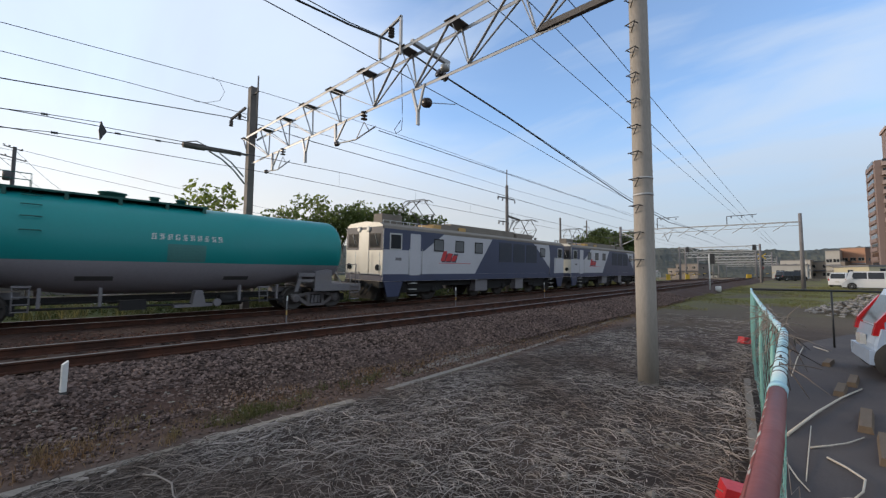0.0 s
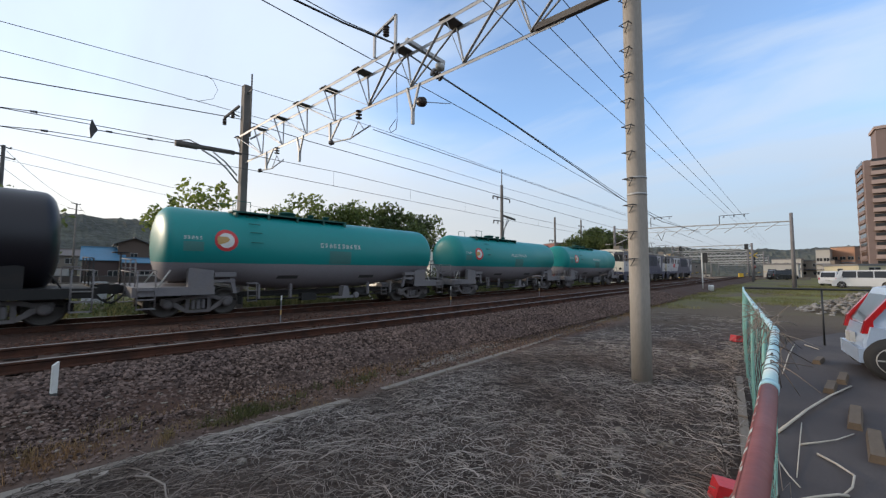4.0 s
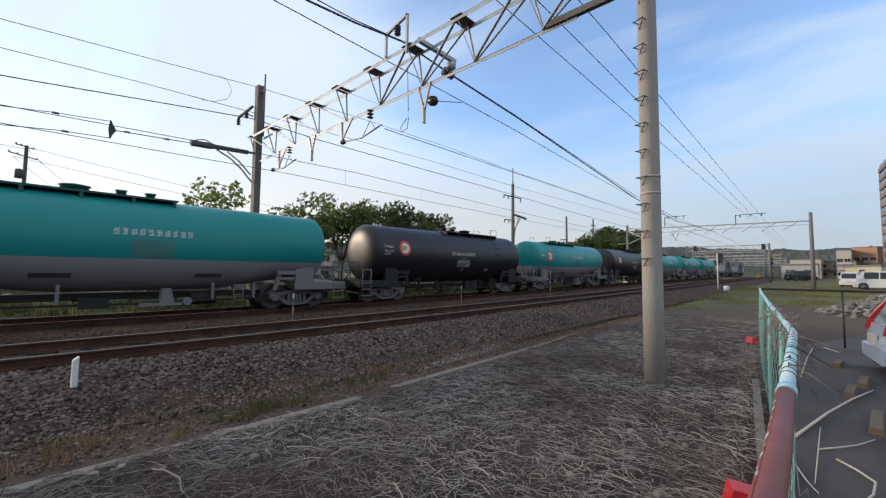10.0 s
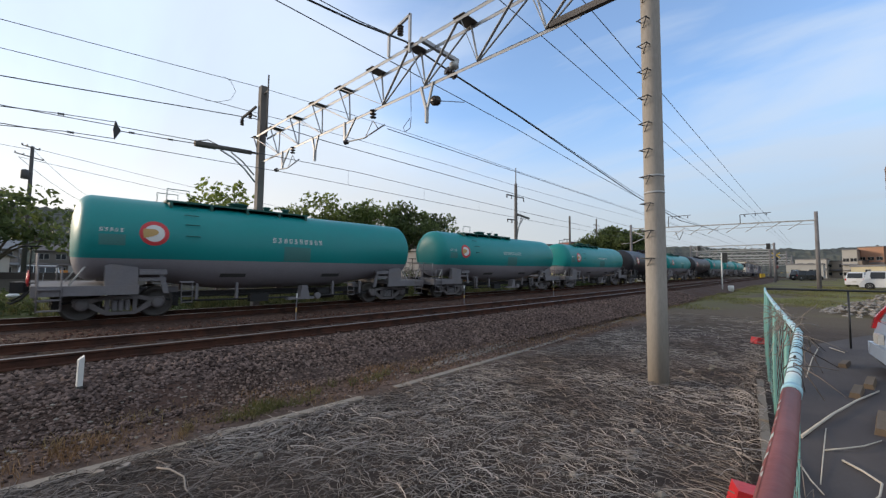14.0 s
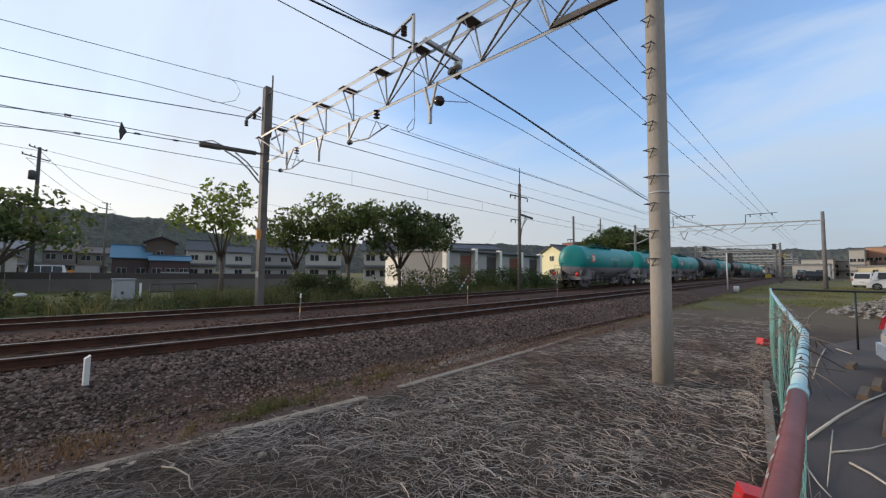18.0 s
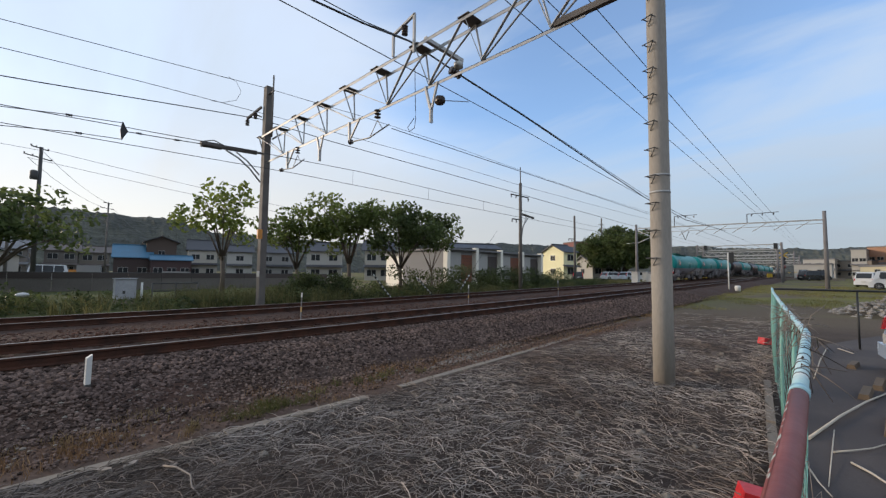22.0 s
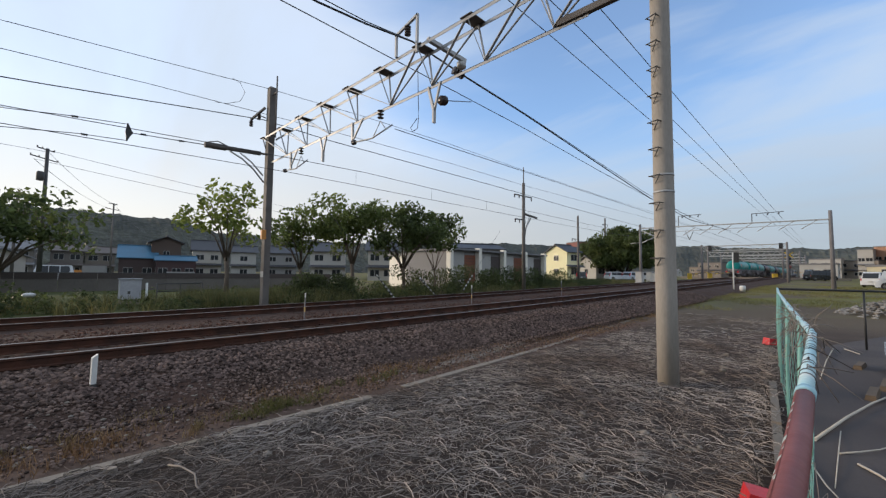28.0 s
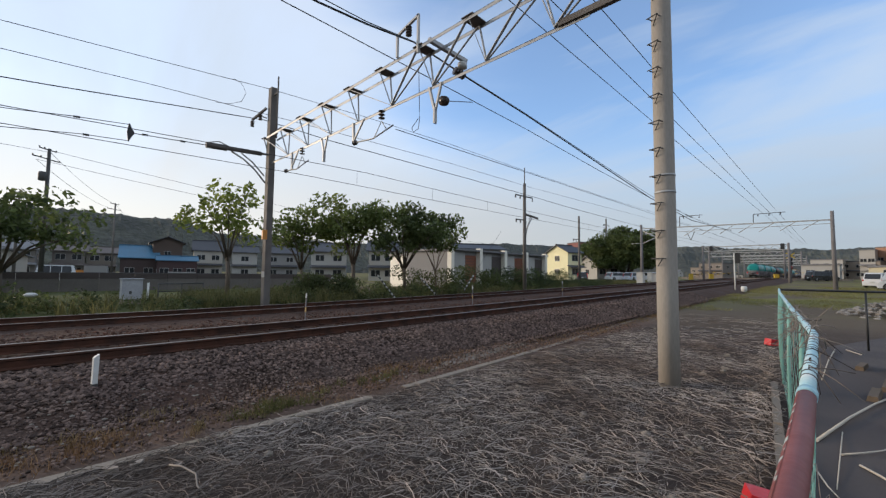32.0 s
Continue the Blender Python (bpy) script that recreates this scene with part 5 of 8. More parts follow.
        part("coupler", b2, M["frame_black"], w)
        b2 = bmesh.new()
        for x in (-0.75, -0.5, 0.5, 0.8):
            tube(b2, [(x, e * 8.75, 0.9), (x, e * 8.95, 0.6), (x * 0.9, e * 9.05, 0.42)], 0.03, 6)
        part("brake_hose", b2, M["rubber"], w)
    # roof gear
    for y0, y1, z, mat in ((-4.8, -3.1, 3.86, "loco_roof"), (-3.6, 2.6, 3.98, "loco_roof"), (2.7, 4.7, 3.92, "loco_roof"), (-8.3, -7.1, 4.05, "loco_roof")):
        b2 = bmesh.new()
        box(b2, (-0.95 if z < 3.94 else 0.2, y0, 3.55), (0.95 if z < 3.94 else 0.8, y1, z))
        part("roof_housing", b2, M[mat], w, bevel=0.06)
    for y in (-4.9, -2.9):
        b2 = bmesh.new()
        box(b2, (-1.0, y - 0.3, 3.56), (1.0, y + 0.3, 3.80))
        part("roof_vent", b2, M["gold_paint"], w, "rust-yellow roof vent", bevel=0.04)
    for y in (-5.4, 5.3):
        b2 = bmesh.new()
        for x in (-0.55, 0.55):
            for q in (-0.5, 0.5):
                lathe(b2, [(0.05, 3.55), (0.08, 3.6), (0.05, 3.65), (0.08, 3.7), (0.05, 3.78)], (x, y + q, 0), seg=8)
            tube(b2, [(x, y - 0.75, 3.8), (x, y + 0.75, 3.8)], 0.03, 6)
        pan = part("pantograph", b2, M["darksteel"], w, "raised diamond pantograph")
        for x in (-0.5, 0.5):
            for q in (-1, 1):
                b2 = bmesh.new()
                tube(b2, [(x, y + q * 0.22, 3.8), (x * 0.9, y + q * 0.85, 4.42), (x * 0.8, y + q * 0.16, 5.02)], 0.03, 6)
                part("arm", b2, M["darksteel"], pan)
        for q in (-1, 1):
            b2 = bmesh.new()
            tube(b2, [(-0.5, y + q * 0.22, 3.8), (0.45, y + q * 0.85, 4.42), (-0.45, y + q * 0.85, 4.42)], 0.016, 5)
            part("cross_tie", b2, M["darksteel"], pan)
        b2 = bmesh.new()
        for q in (-0.18, 0.18):
            tube(b2, [(-0.95, y + q, 4.9), (-0.7, y + q, 5.06), (0.7, y + q, 5.06), (0.95, y + q, 4.9)], 0.022, 6)
        part("collector_head", b2, M["darksteel"], pan)
    b2 = bmesh.new()
    for q in range(7):
        y = -8.3 + q * 0.4
        tube(b2, [(0.9, y, 3.5), (0.9, y, 3.75)], 0.015, 5)
    tube(b2, [(0.9, -8.3, 3.75), (0.9, -5.9, 3.75)], 0.015, 5)
    part("roof_rail", b2, M["porcelain_white"], w)
    # running gear: three bogies with long dark frames
    for y in (-6.2, 0.0, 6.2):
        b2 = bmesh.new()
        for s in (-1, 1):
            prism(b2, [(y - 2.0, 0.62), (y - 1.7, 0.80), (y + 1.7, 0.80), (y + 2.0, 0.62), (y + 1.6, 0.5), (y + 0.6, 0.45), (y - 0.6, 0.45), (y - 1.6, 0.5)], 0, s * 0.82, s * 0.95)
            for q in (-1.2, 1.2):
                lathe(b2, [(0.17, 0.8), (0.19, 0.98), (0.1, 1.03)], (0, y + q, 0.56), (s, 0, 0), 14)
                for k in (-0.42, 0.42):
                    lathe(b2, [(0.09, 0.72), (0.11, 0.78), (0.09, 0.84), (0.11, 0.9), (0.09, 0.98)], (s * 0.9, y + q + k, 0), seg=8)
        box(b2, (-0.8, y - 0.4, 0.5), (0.8, y + 0.4, 0.95))
        bg = part("bogie", b2, M["frame_black"], w)
        for q in (-1.2, 1.2):
            b3 = bmesh.new()
            for s in (-1, 1):
                lathe(b3, [(0.1, 0.45), (0.12, 0.5), (0.44, 0.5), (0.588, 0.47), (0.588, 0.505), (0.56, 0.515), (0.555, 0.60), (0.46, 0.6), (0.12, 0.57), (0.1, 0.66)], (0, 0, 0), (s, 0, 0), 28)
            tube(b3, [(-0.5, 0, 0), (0.5, 0, 0)], 0.09, 8)
            box(b3, (0.56, -0.03, 0.2), (0.60, 0.03, 0.4))
            o = part("wheelset", b3, M["wheel"], bg, at=pose(0, y + q, 0.56))
            wheel_parts.append((o, (0, y + q, 0.56), 0.56))
    b2 = bmesh.new()
    box(b2, (-1.0, -8.2, 0.72), (1.0, 8.2, 1.02))
    part("underframe", b2, M["frame_black"], w)
    return w


# wagons from the locomotives backwards; the copies take over their wheels for the turning
WAGON, LOCO = 13.57, 18.6
COLOURS = "gggbgbggg"
green, black_w, tail_w, loco = tank_wagon(False), tank_wagon(True), tank_wagon(False, True), locomotive()
train = []
used = set()
for i, c in enumerate(COLOURS):
    src = tail_w if i == 8 else (black_w if c == "b" else green)
    if src.name in used:
        ob = copy_thing(src, I4)
        wheel_parts += [(o, tuple(o.matrix_basis.translation), WHEEL_R) for o in ob.children_recursive if o.name.startswith("wheelset")]
    else:
        ob = src
        used.add(src.name)
    train.append((ob, (8 - i) * WAGON))
train.append((loco, 8 * WAGON + WAGON / 2 + LOCO / 2))
second = copy_thing(loco, I4)
wheel_parts += [(o, tuple(o.matrix_basis.translation), 0.56) for o in second.children_recursive if o.name.startswith("wheelset")]
train.append((second, 8 * WAGON + WAGON / 2 + LOCO * 1.5))

# place along the line of the last wagon's middle, second by second
TAIL = [(0, -105.15), (1, -96.95), (2, -88.75), (3.5, -76.5), (5.5, -60.6), (7, -48.6), (8, -40.6), (9, -32.65), (10, -24.75), (11, -17.1), (12, -9.3),
        (13, -1.4), (14, 6.5), (14.5, 10.35), (15.5, 17.7), (17, 28.5), (18, 35.6), (19, 41.9), (20.5, 51.3), (22, 61.3), (24, 74.8), (25.5, 85.5), (28, 104.5), (30, 117.5), (32, 129.5)]


def tail_at(t):
    for (a, u), (b, v) in zip(TAIL, TAIL[1:]):
        if t <= b:
            return u + (v - u) * (t - a) / (b - a)
    return TAIL[-1][1]


def motions():
    for ob, ahead in train:
        rows = []
        for t in [i * 0.5 for i in range(65)]:
            y = tail_at(t) + ahead
            m = track_pose(TRACK_FAR, y)
            m.translation.z += climb(y)
            slope = (climb(y + 5) - climb(y - 5)) / 10
            rows.append((t, m @ pose(0, 0, 0, math.degrees(math.atan(slope)))))
        walk(ob, rows)
    step = 1 / 15
    times = [i * step for i in range(int(32 / step) + 1)]
    for ob, at, r in wheel_parts:
        walk(ob, [(t, pose(*at, -math.degrees((tail_at(t) - TAIL[0][1]) / r) % 360)) for t in times])
# ---- trees, shrubs and grass ----
def leaves(rng, blobs, per, size, flat=0.75):
    """Small folded leaves scattered in clumps; blobs: (x, y, z, radius)."""
    v, f = [], []
    for bx, by_, bz, br in blobs:
        for _ in range(int(per * br * br)):
            while True:
                p = rng.uniform(-1, 1, 3)
                q = p @ p
                if 0.12 < q < 1:
                    break
            p = p * br * np.array([1, 1, flat]) + (bx, by_, bz)
            a = rng.normal(size=3)
            a /= np.linalg.norm(a)
            b = np.cross(a, rng.normal(size=3))
            b /= np.linalg.norm(b) + 1e-9
            s = size * rng.uniform(0.6, 1.3)
            c = np.cross(a, b) * s * 0.25
            k = len(v)
            v += [tuple(p - a * s), tuple(p + b * s * 0.55 + c), tuple(p + a * s), tuple(p - b * s * 0.55 + c)]
            f += [(k, k + 1, k + 2), (k, k + 2, k + 3)]
    return v, f


def tree(x, y, height, spread, seed, mat="leaf", size=0.13, per=95, trunk=0.13, lean=0.0, label="leafy roadside tree with a forked trunk", low=0.32, limbs=9, clear=0.6, dome=0):
    rng = np.random.default_rng(seed)
    t = thing("tree", pose(x, y, GROUND_Z - 0.05), label, "tree", "trees beyond the line")
    bm = bmesh.new()
    h0 = height * low
    tube(bm, [(0, 0, 0), (0.05, 0.03, h0 * 0.5), (lean * 0.3, 0, h0)], [trunk * 1.25, trunk, trunk * 0.9], 9)
    blobs = []
    for i in range(limbs):
        a = 2 * math.pi * (i / limbs) + rng.uniform(-0.4, 0.4)
        up = rng.uniform(0.45, 1.0)
        reach = spread * rng.uniform(0.55, 1.0) * math.sqrt(max(0.1, 1 - (up - 0.55) ** 2 * 3.2))
        z1 = h0 + (height - h0) * up * 0.88
        e = np.array([math.cos(a) * reach + lean, math.sin(a) * reach, z1])
        m = np.array([e[0] * 0.4, e[1] * 0.4, h0 + (z1 - h0) * 0.55])
        tube(bm, [(lean * 0.3, 0, h0 * rng.uniform(0.8, 1.0)), tuple(m), tuple(e)], [trunk * 0.55, trunk * 0.32, trunk * 0.1], 6)
        for j in range(3):
            u = rng.uniform(0.45, 1.05)
            c = m + (e - m) * u + rng.normal(size=3) * spread * 0.16
            blobs.append((*c, spread * rng.uniform(0.20, 0.36)))
            tube(bm, [tuple(m + (e - m) * max(0.1, u - 0.35)), tuple(c)], [trunk * 0.16, trunk * 0.06], 5)
    for _ in range(int(limbs * clear)):
        a = rng.uniform(0, 2 * math.pi)
        r = spread * rng.uniform(0.0, 0.6)
        blobs.append((math.cos(a) * r + lean, math.sin(a) * r, h0 + (height - h0) * rng.uniform(0.35, 0.93), spread * rng.uniform(0.2, 0.36)))
    for i in range(dome):
        a, u = rng.uniform(0, 2 * math.pi), rng.uniform(-0.55, 0.97)
        k = rng.uniform(0.72, 0.93)
        q = math.sqrt(1 - u * u) * spread * k
        blobs.append((math.cos(a) * q, math.sin(a) * q, height * 0.52 + u * height * 0.42 * k, spread * rng.uniform(0.14, 0.24)))
    part("trunk", bm, M["bark"], t, "brown forked trunk")
    v, f = leaves(rng, blobs, per / max(spread, 1.0) * 6, size)
    o = new("crown", from_arrays("crown", v, f, M[mat]))
    o.parent = t
    return t


def tuft_mesh(rng, spots, h, w, n, mat, name):
    """Grass blades in tufts; spots: (x, y, z, radius)."""
    v, f = [], []
    for x, y, z, r in spots:
        for _ in range(n):
            a, d = rng.uniform(0, 2 * math.pi), r * math.sqrt(rng.uniform())
            px, py = x + d * math.cos(a), y + d * math.sin(a)
            hh = h * rng.uniform(0.4, 1.15)
            bx, by_ = rng.normal(0, 0.35, 2) * hh
            ang = rng.uniform(0, math.pi)
            dx, dy = math.cos(ang) * w, math.sin(ang) * w
            k = len(v)
            v += [(px - dx, py - dy, z), (px + dx, py + dy, z), (px + bx * 0.4 + dx * 0.7, py + by_ * 0.4 + dy * 0.7, z + hh * 0.6), (px + bx * 0.4 - dx * 0.7, py + by_ * 0.4 - dy * 0.7, z + hh * 0.6), (px + bx, py + by_, z + hh)]
            f += [(k, k + 1, k + 2, k + 3), (k + 3, k + 2, k + 4)]
    return from_arrays(name, v, f, mat)


def stuff(name, me, label, category):
    return tagged(new(name, me), label, category, kind="stuff")


tree(-26.8, 8.0, 7.2, 2.9, 11, "leaf_light", 0.19, 26, 0.13, -0.4, "thin young tree with fresh yellow-green leaves", 0.36, 7, 0.5)
tree(-25.0, 11.9, 6.0, 2.5, 12, "leaf", 0.15, 58, 0.11, label="slim tree with mid-green leaves", low=0.34, limbs=7, clear=1.2)
tree(-23.3, 14.75, 6.9, 3.0, 13, "leaf", 0.15, 62, 0.13, low=0.34, limbs=8, clear=1.5)
tree(-21.7, 17.9, 6.4, 2.9, 14, "leaf_dark", 0.15, 70, 0.13, label="dense dark green tree with a short trunk", low=0.32, limbs=8, clear=1.7)
tree(-20.8, 20.1, 6.1, 2.2, 15, "leaf_dark", 0.15, 66, 0.06, label="small dense dark green tree", low=0.34, limbs=6, clear=1.5)
tree(-36.0, -2.0, 7.0, 4.0, 16, "leaf_dark", 0.21, 30, 0.2, 0.6, label="spreading dark tree with fresh tips", low=0.22, limbs=10, clear=0.8)
tree(-38.5, -6.0, 7.2, 3.2, 17, "leaf_dark", 0.2, 70, 0.2)
tree(-28.2, 77.0, 10.6, 6.0, 18, "leaf_dark", 0.30, 60, 0.4, label="large round dense tree beside the line", low=0.12, limbs=10, clear=3.0, dome=150)
tree(-34.5, 78.5, 8.5, 3.6, 19, "leaf_dark", 0.3, 60, 0.25, low=0.2, limbs=10, clear=1.5)

rng = np.random.default_rng(5)
# bushes on the far bank
blob = []
for i in range(330):
    y = rng.uniform(-16, 46)
    x = rng.uniform(-22.5, -18.5)
    if i % 4 == 0:
        x = rng.uniform(-30, -22)
    if 1.2 < y < 4.4 and x > -25:
        x = rng.uniform(-21.5, -18.6)
        blob.append((x, y, GROUND_Z + 0.15, 0.42))
        continue
    r = rng.uniform(0.38, 0.68)
    if 3.5 < y < 9:
        r *= 0.7
    blob.append((x, y, lie(y) + r * 0.6, r))
for i in range(70):
    y = rng.uniform(18, 41)
    r = rng.uniform(0.5, 0.85)
    blob.append((rng.uniform(-22.6, -20.4), y, lie(y) + rng.uniform(0.4, 1.7), r))
for i in range(26):
    blob.append((rng.uniform(-22, -19.5), rng.uniform(-14, -1), GROUND_Z + rng.uniform(0.3, 0.9), rng.uniform(0.4, 0.7)))
for i in range(34):
    y = rng.uniform(9.2, 13.2)
    r = rng.uniform(0.45, 0.75)
    blob.append((rng.uniform(-21.8, -20.2), y, GROUND_Z + rng.uniform(0.4, 1.25), r))
for k in range(0, 3):
    v, f = leaves(np.random.default_rng(40 + k), blob[k::3], 330, 0.085, 0.8)
    stuff("bushes", from_arrays("bushes", v, f, M["bush"]), "low green bushes and weeds on the bank", "bush")
spots = [(rng.uniform(-27, -17.6), y, lie(y), 0.35) for y in (rng.uniform(-12, 60) for _ in range(620))]
stuff("tall_grass", tuft_mesh(rng, spots, 0.62, 0.012, 34, M["grass"], "tall_grass"), "tall yellow-green grass on the bank", "grass")
spots = [(rng.uniform(-24, -18.0), rng.uniform(5, 13), GROUND_Z, 0.3) for _ in range(110)]
stuff("seeding_grass", tuft_mesh(rng, spots, 0.95, 0.010, 30, M["grass"], "seeding_grass"), "pale seeding grass on the bank", "grass")
# dry grass between kerb and ballast, green tuft, low green strip further along
spots = [(rng.uniform(-5.75, -4.65) - 0.045 * max(0, y - 8), y, lie(y) - 0.03, 0.18) for y in (rng.uniform(-3, 32) for _ in range(560))]
stuff("dry_grass", tuft_mesh(rng, spots, 0.085, 0.0035, 26, M["drygrass"], "dry_grass"), "short dry orange-brown grass beside the kerb", "grass")
spots = [(-4.86 + rng.normal(0, 0.12), 2.0 + rng.normal(0, 0.22), GROUND_Z - 0.06, 0.08) for _ in range(34)]
spots += [(-5.1 + rng.normal(0, 0.2), 3.5 + rng.normal(0, 0.4), GROUND_Z - 0.03, 0.08) for _ in range(8)]
spots += [(-5.05 + rng.normal(0, 0.18), -0.9 + rng.normal(0, 0.5), GROUND_Z - 0.06, 0.1) for _ in range(2)]
stuff("grass_tuft", tuft_mesh(rng, spots, 0.15, 0.0035, 45, M["grass"], "grass_tuft"), "fresh green grass tufts beside the kerb", "grass")
spots = [(-4.98 + rng.normal(0, 0.13), rng.uniform(-0.4, 0.6), GROUND_Z - 0.06, 0.1) for _ in range(20)]
spots += [(-4.66 + rng.normal(0, 0.05), 1.2 + rng.normal(0, 0.1), GROUND_Z - 0.05, 0.06) for _ in range(5)]
spots += [(-5.45 + rng.normal(0, 0.1), 4.1 + rng.normal(0, 0.18), GROUND_Z - 0.05, 0.08) for _ in range(10)]
stuff("straw_tuft", tuft_mesh(rng, spots, 0.16, 0.004, 22, M["drygrass"], "straw_tuft"), "pale seeding straw tufts beside the kerb", "grass")
spots = [(x, y, lie(y), 0.5) for x, y in ((rng.uniform(-6.2, 3.5), rng.uniform(17, 60)) for _ in range(1500)) if nz(x, y, 0.22, 4) > -0.12 and y > (20 if x < -2.5 else 25.5)]
stuff("low_grass", tuft_mesh(rng, spots, 0.13, 0.008, 22, M["meadow"], "low_grass"), "low green grass strip beside the line", "grass")

# ---- foreground ----
# dead stems that litter the ground
def stems(rng, count, region, lengths, radius, lift, name, label, mat="stem"):
    v, f = [], []
    for _ in range(count):
        x, y = region(rng)
        n = 5
        length = rng.uniform(*lengths)
        a = rng.uniform(0, 6.28) if rng.uniform() < 0.78 else rng.normal(2.3, 0.7)
        turn = rng.normal(0, 0.16)
        r = radius * rng.uniform(0.45, 1.2)
        z = GROUND_Z + 0.012 + abs(rng.normal(0, lift))
        arch = abs(rng.normal(0, lift * 0.6))
        pts = []
        for i in range(n):
            u = i / (n - 1)
            pts.append((x, y, z + arch * 4 * u * (1 - u) + ground_height(x, y) - GROUND_Z))
            x += math.cos(a) * length / n
            y += math.sin(a) * length / n
            a += turn + rng.normal(0, 0.2)
        k = len(v)
        for i, (px, py, pz) in enumerate(pts):
            rr = r * (1 - 0.6 * i / (n - 1))
            sx, sy = -math.sin(a) * rr, math.cos(a) * rr
            v += [(px - sx, py - sy, pz - rr * 0.5), (px + sx, py + sy, pz - rr * 0.5), (px, py, pz + rr)]
        for i in range(n - 1):
            b = k + i * 3
            for j in range(3):
                f.append((b + j, b + (j + 1) % 3, b + 3 + (j + 1) % 3, b + 3 + j))
    stuff(name, from_arrays(name, v, f, M[mat]), label, "litter")


def fence_x(y):
    """Foot of the fence."""
    return -0.12 - 0.075 * max(y, 0)


def lot(rng):
    while True:
        y = 0.3 + 15.5 * rng.uniform() ** 1.5 - 1.5
        x = rng.uniform(-4.35, fence_x(y) - 0.05)
        if rng.uniform() < 1.15 - 0.1 * max(y - 3, 0) - 0.08 * max(x + 3, 0):
            return x, y


stems(rng, 26000, lot, (0.06, 0.34), 0.0036, 0.020, "dead_stems", "dense litter of dry grey-brown stems on the soil")
stems(rng, 2400, lot, (0.18, 0.55), 0.0056, 0.026, "dead_canes", "long bleached dead canes on the soil")
stems(rng, 900, lambda r: (r.uniform(-4.4, -0.9), r.uniform(9, 19)), (0.15, 0.6), 0.006, 0.02, "dead_stems", "dry stems further along the lot")
stems(rng, 500, lambda r: ((lambda y: (fence_x(y) - 0.08 + r.normal(0, 0.07), y))(r.uniform(2.2, 11))), (0.15, 0.5), 0.005, 0.08, "dead_vines", "tangled dead vines along the fence foot")


# ballast stones and gravel
def stones(rng, count, region, size, name, label, mat="stones", squash=0.75):
    ico = [(0, 0, 1), (0.9, 0, 0.3), (0.28, 0.85, 0.35), (-0.72, 0.53, 0.3), (-0.72, -0.53, 0.33), (0.28, -0.85, 0.3), (0.6, 0.5, -0.6), (-0.5, 0.6, -0.6), (-0.4, -0.7, -0.6), (0.6, -0.5, -0.6)]
    tri = [(0, 1, 2), (0, 2, 3), (0, 3, 4), (0, 4, 5), (0, 5, 1), (1, 6, 2), (2, 7, 3), (3, 8, 4), (4, 8, 5), (5, 9, 1), (2, 6, 7), (3, 7, 8), (5, 8, 9), (1, 9, 6)]
    base = np.array(ico)
    v, f = [], []
    for _ in range(count):
        x, y, z = region(rng)
        s = size * rng.uniform(0.5, 1.3)
        p = base * (1 + rng.uniform(-0.3, 0.3, base.shape)) * s * np.array([1, 1, squash])
        a = rng.uniform(0, 6.28)
        c, q = math.cos(a), math.sin(a)
        k = len(v)
        v += [(x + c * i - q * j, y + q * i + c * j, z + h) for i, j, h in p]
        f += [(k + i, k + j, k + h) for i, j, h in tri]
    stuff(name, from_arrays(name, v, f, M[mat]), label, "stones")


def bed_z(x):
    for (a, u), (b, w) in zip(BED, BED[1:]):
        if b <= x <= a:
            return u + (w - u) * (x - a) / (b - a)
    return GROUND_Z


def shoulder(r):
    y = -4 + 34 * r.uniform() ** 1.4
    x = -7.75 + (1.35 + min(0.8, 0.1 * max(y - 2, 0))) * r.uniform() ** 0.9 + abs(r.normal(0, 0.1))
    return x, y, bed_z(x) + climb(y) + r.uniform(-0.01, 0.02)


def middle(r):
    x, y = r.uniform(-13.6, -9.1), -4 + 34 * r.uniform() ** 1.2
    return x, y, bed_z(x) + climb(y) + (FAR_DROP if x < -12 else 0) + r.uniform(-0.015, 0.012)


stones(rng, 23000, shoulder, 0.034, "ballast_stones", "rust-tinged grey ballast stones on the shoulder")
stones(rng, 9000, middle, 0.036, "ballast_stones", "rust-tinged ballast stones between the tracks", "stones_rusty")
def between_rails(r):
    x, y = TRACK_NEAR + r.uniform(-0.5, 0.5), r.uniform(-4, 22)
    return x, y, bed_z(x) + climb(y) + r.uniform(-0.03, 0.01)


stones(rng, 5000, between_rails, 0.034, "ballast_stones", "rusty ballast stones between the rails", "stones_rusty")
stones(rng, 12000, lambda r: (lambda x: (x, r.uniform(-3, 14), max(GROUND_Z - 0.045, bed_z(x)) + r.uniform(0, 0.015)))(r.uniform(-6.5, -4.6)), 0.017, "gravel", "small reddish gravel beside the kerb")
stones(rng, 11000, lambda r: (lambda x, y: (x, y, max(GROUND_Z - 0.045 + climb(y), bed_z(x) + climb(y)) + r.uniform(-0.008, 0.014)))(r.uniform(-6.75, -5.35), -3 + 19 * r.uniform() ** 1.3), 0.025, "gravel", "reddish broken ballast at the shoulder's foot")
stones(rng, 260, lambda r: (lambda x: (x, r.uniform(-2, 9), max(GROUND_Z - 0.045, bed_z(x)) + 0.015))(r.uniform(-6.3, -4.7)), 0.022, "gravel", "scattered pale gravel chips", "kerb", 0.5)
stones(rng, 90, lambda r: (r.uniform(-4.2, -0.9), r.uniform(1, 18), GROUND_Z + 0.02), 0.045, "loose_stones", "a few loose pale stones on the soil", "kerb")

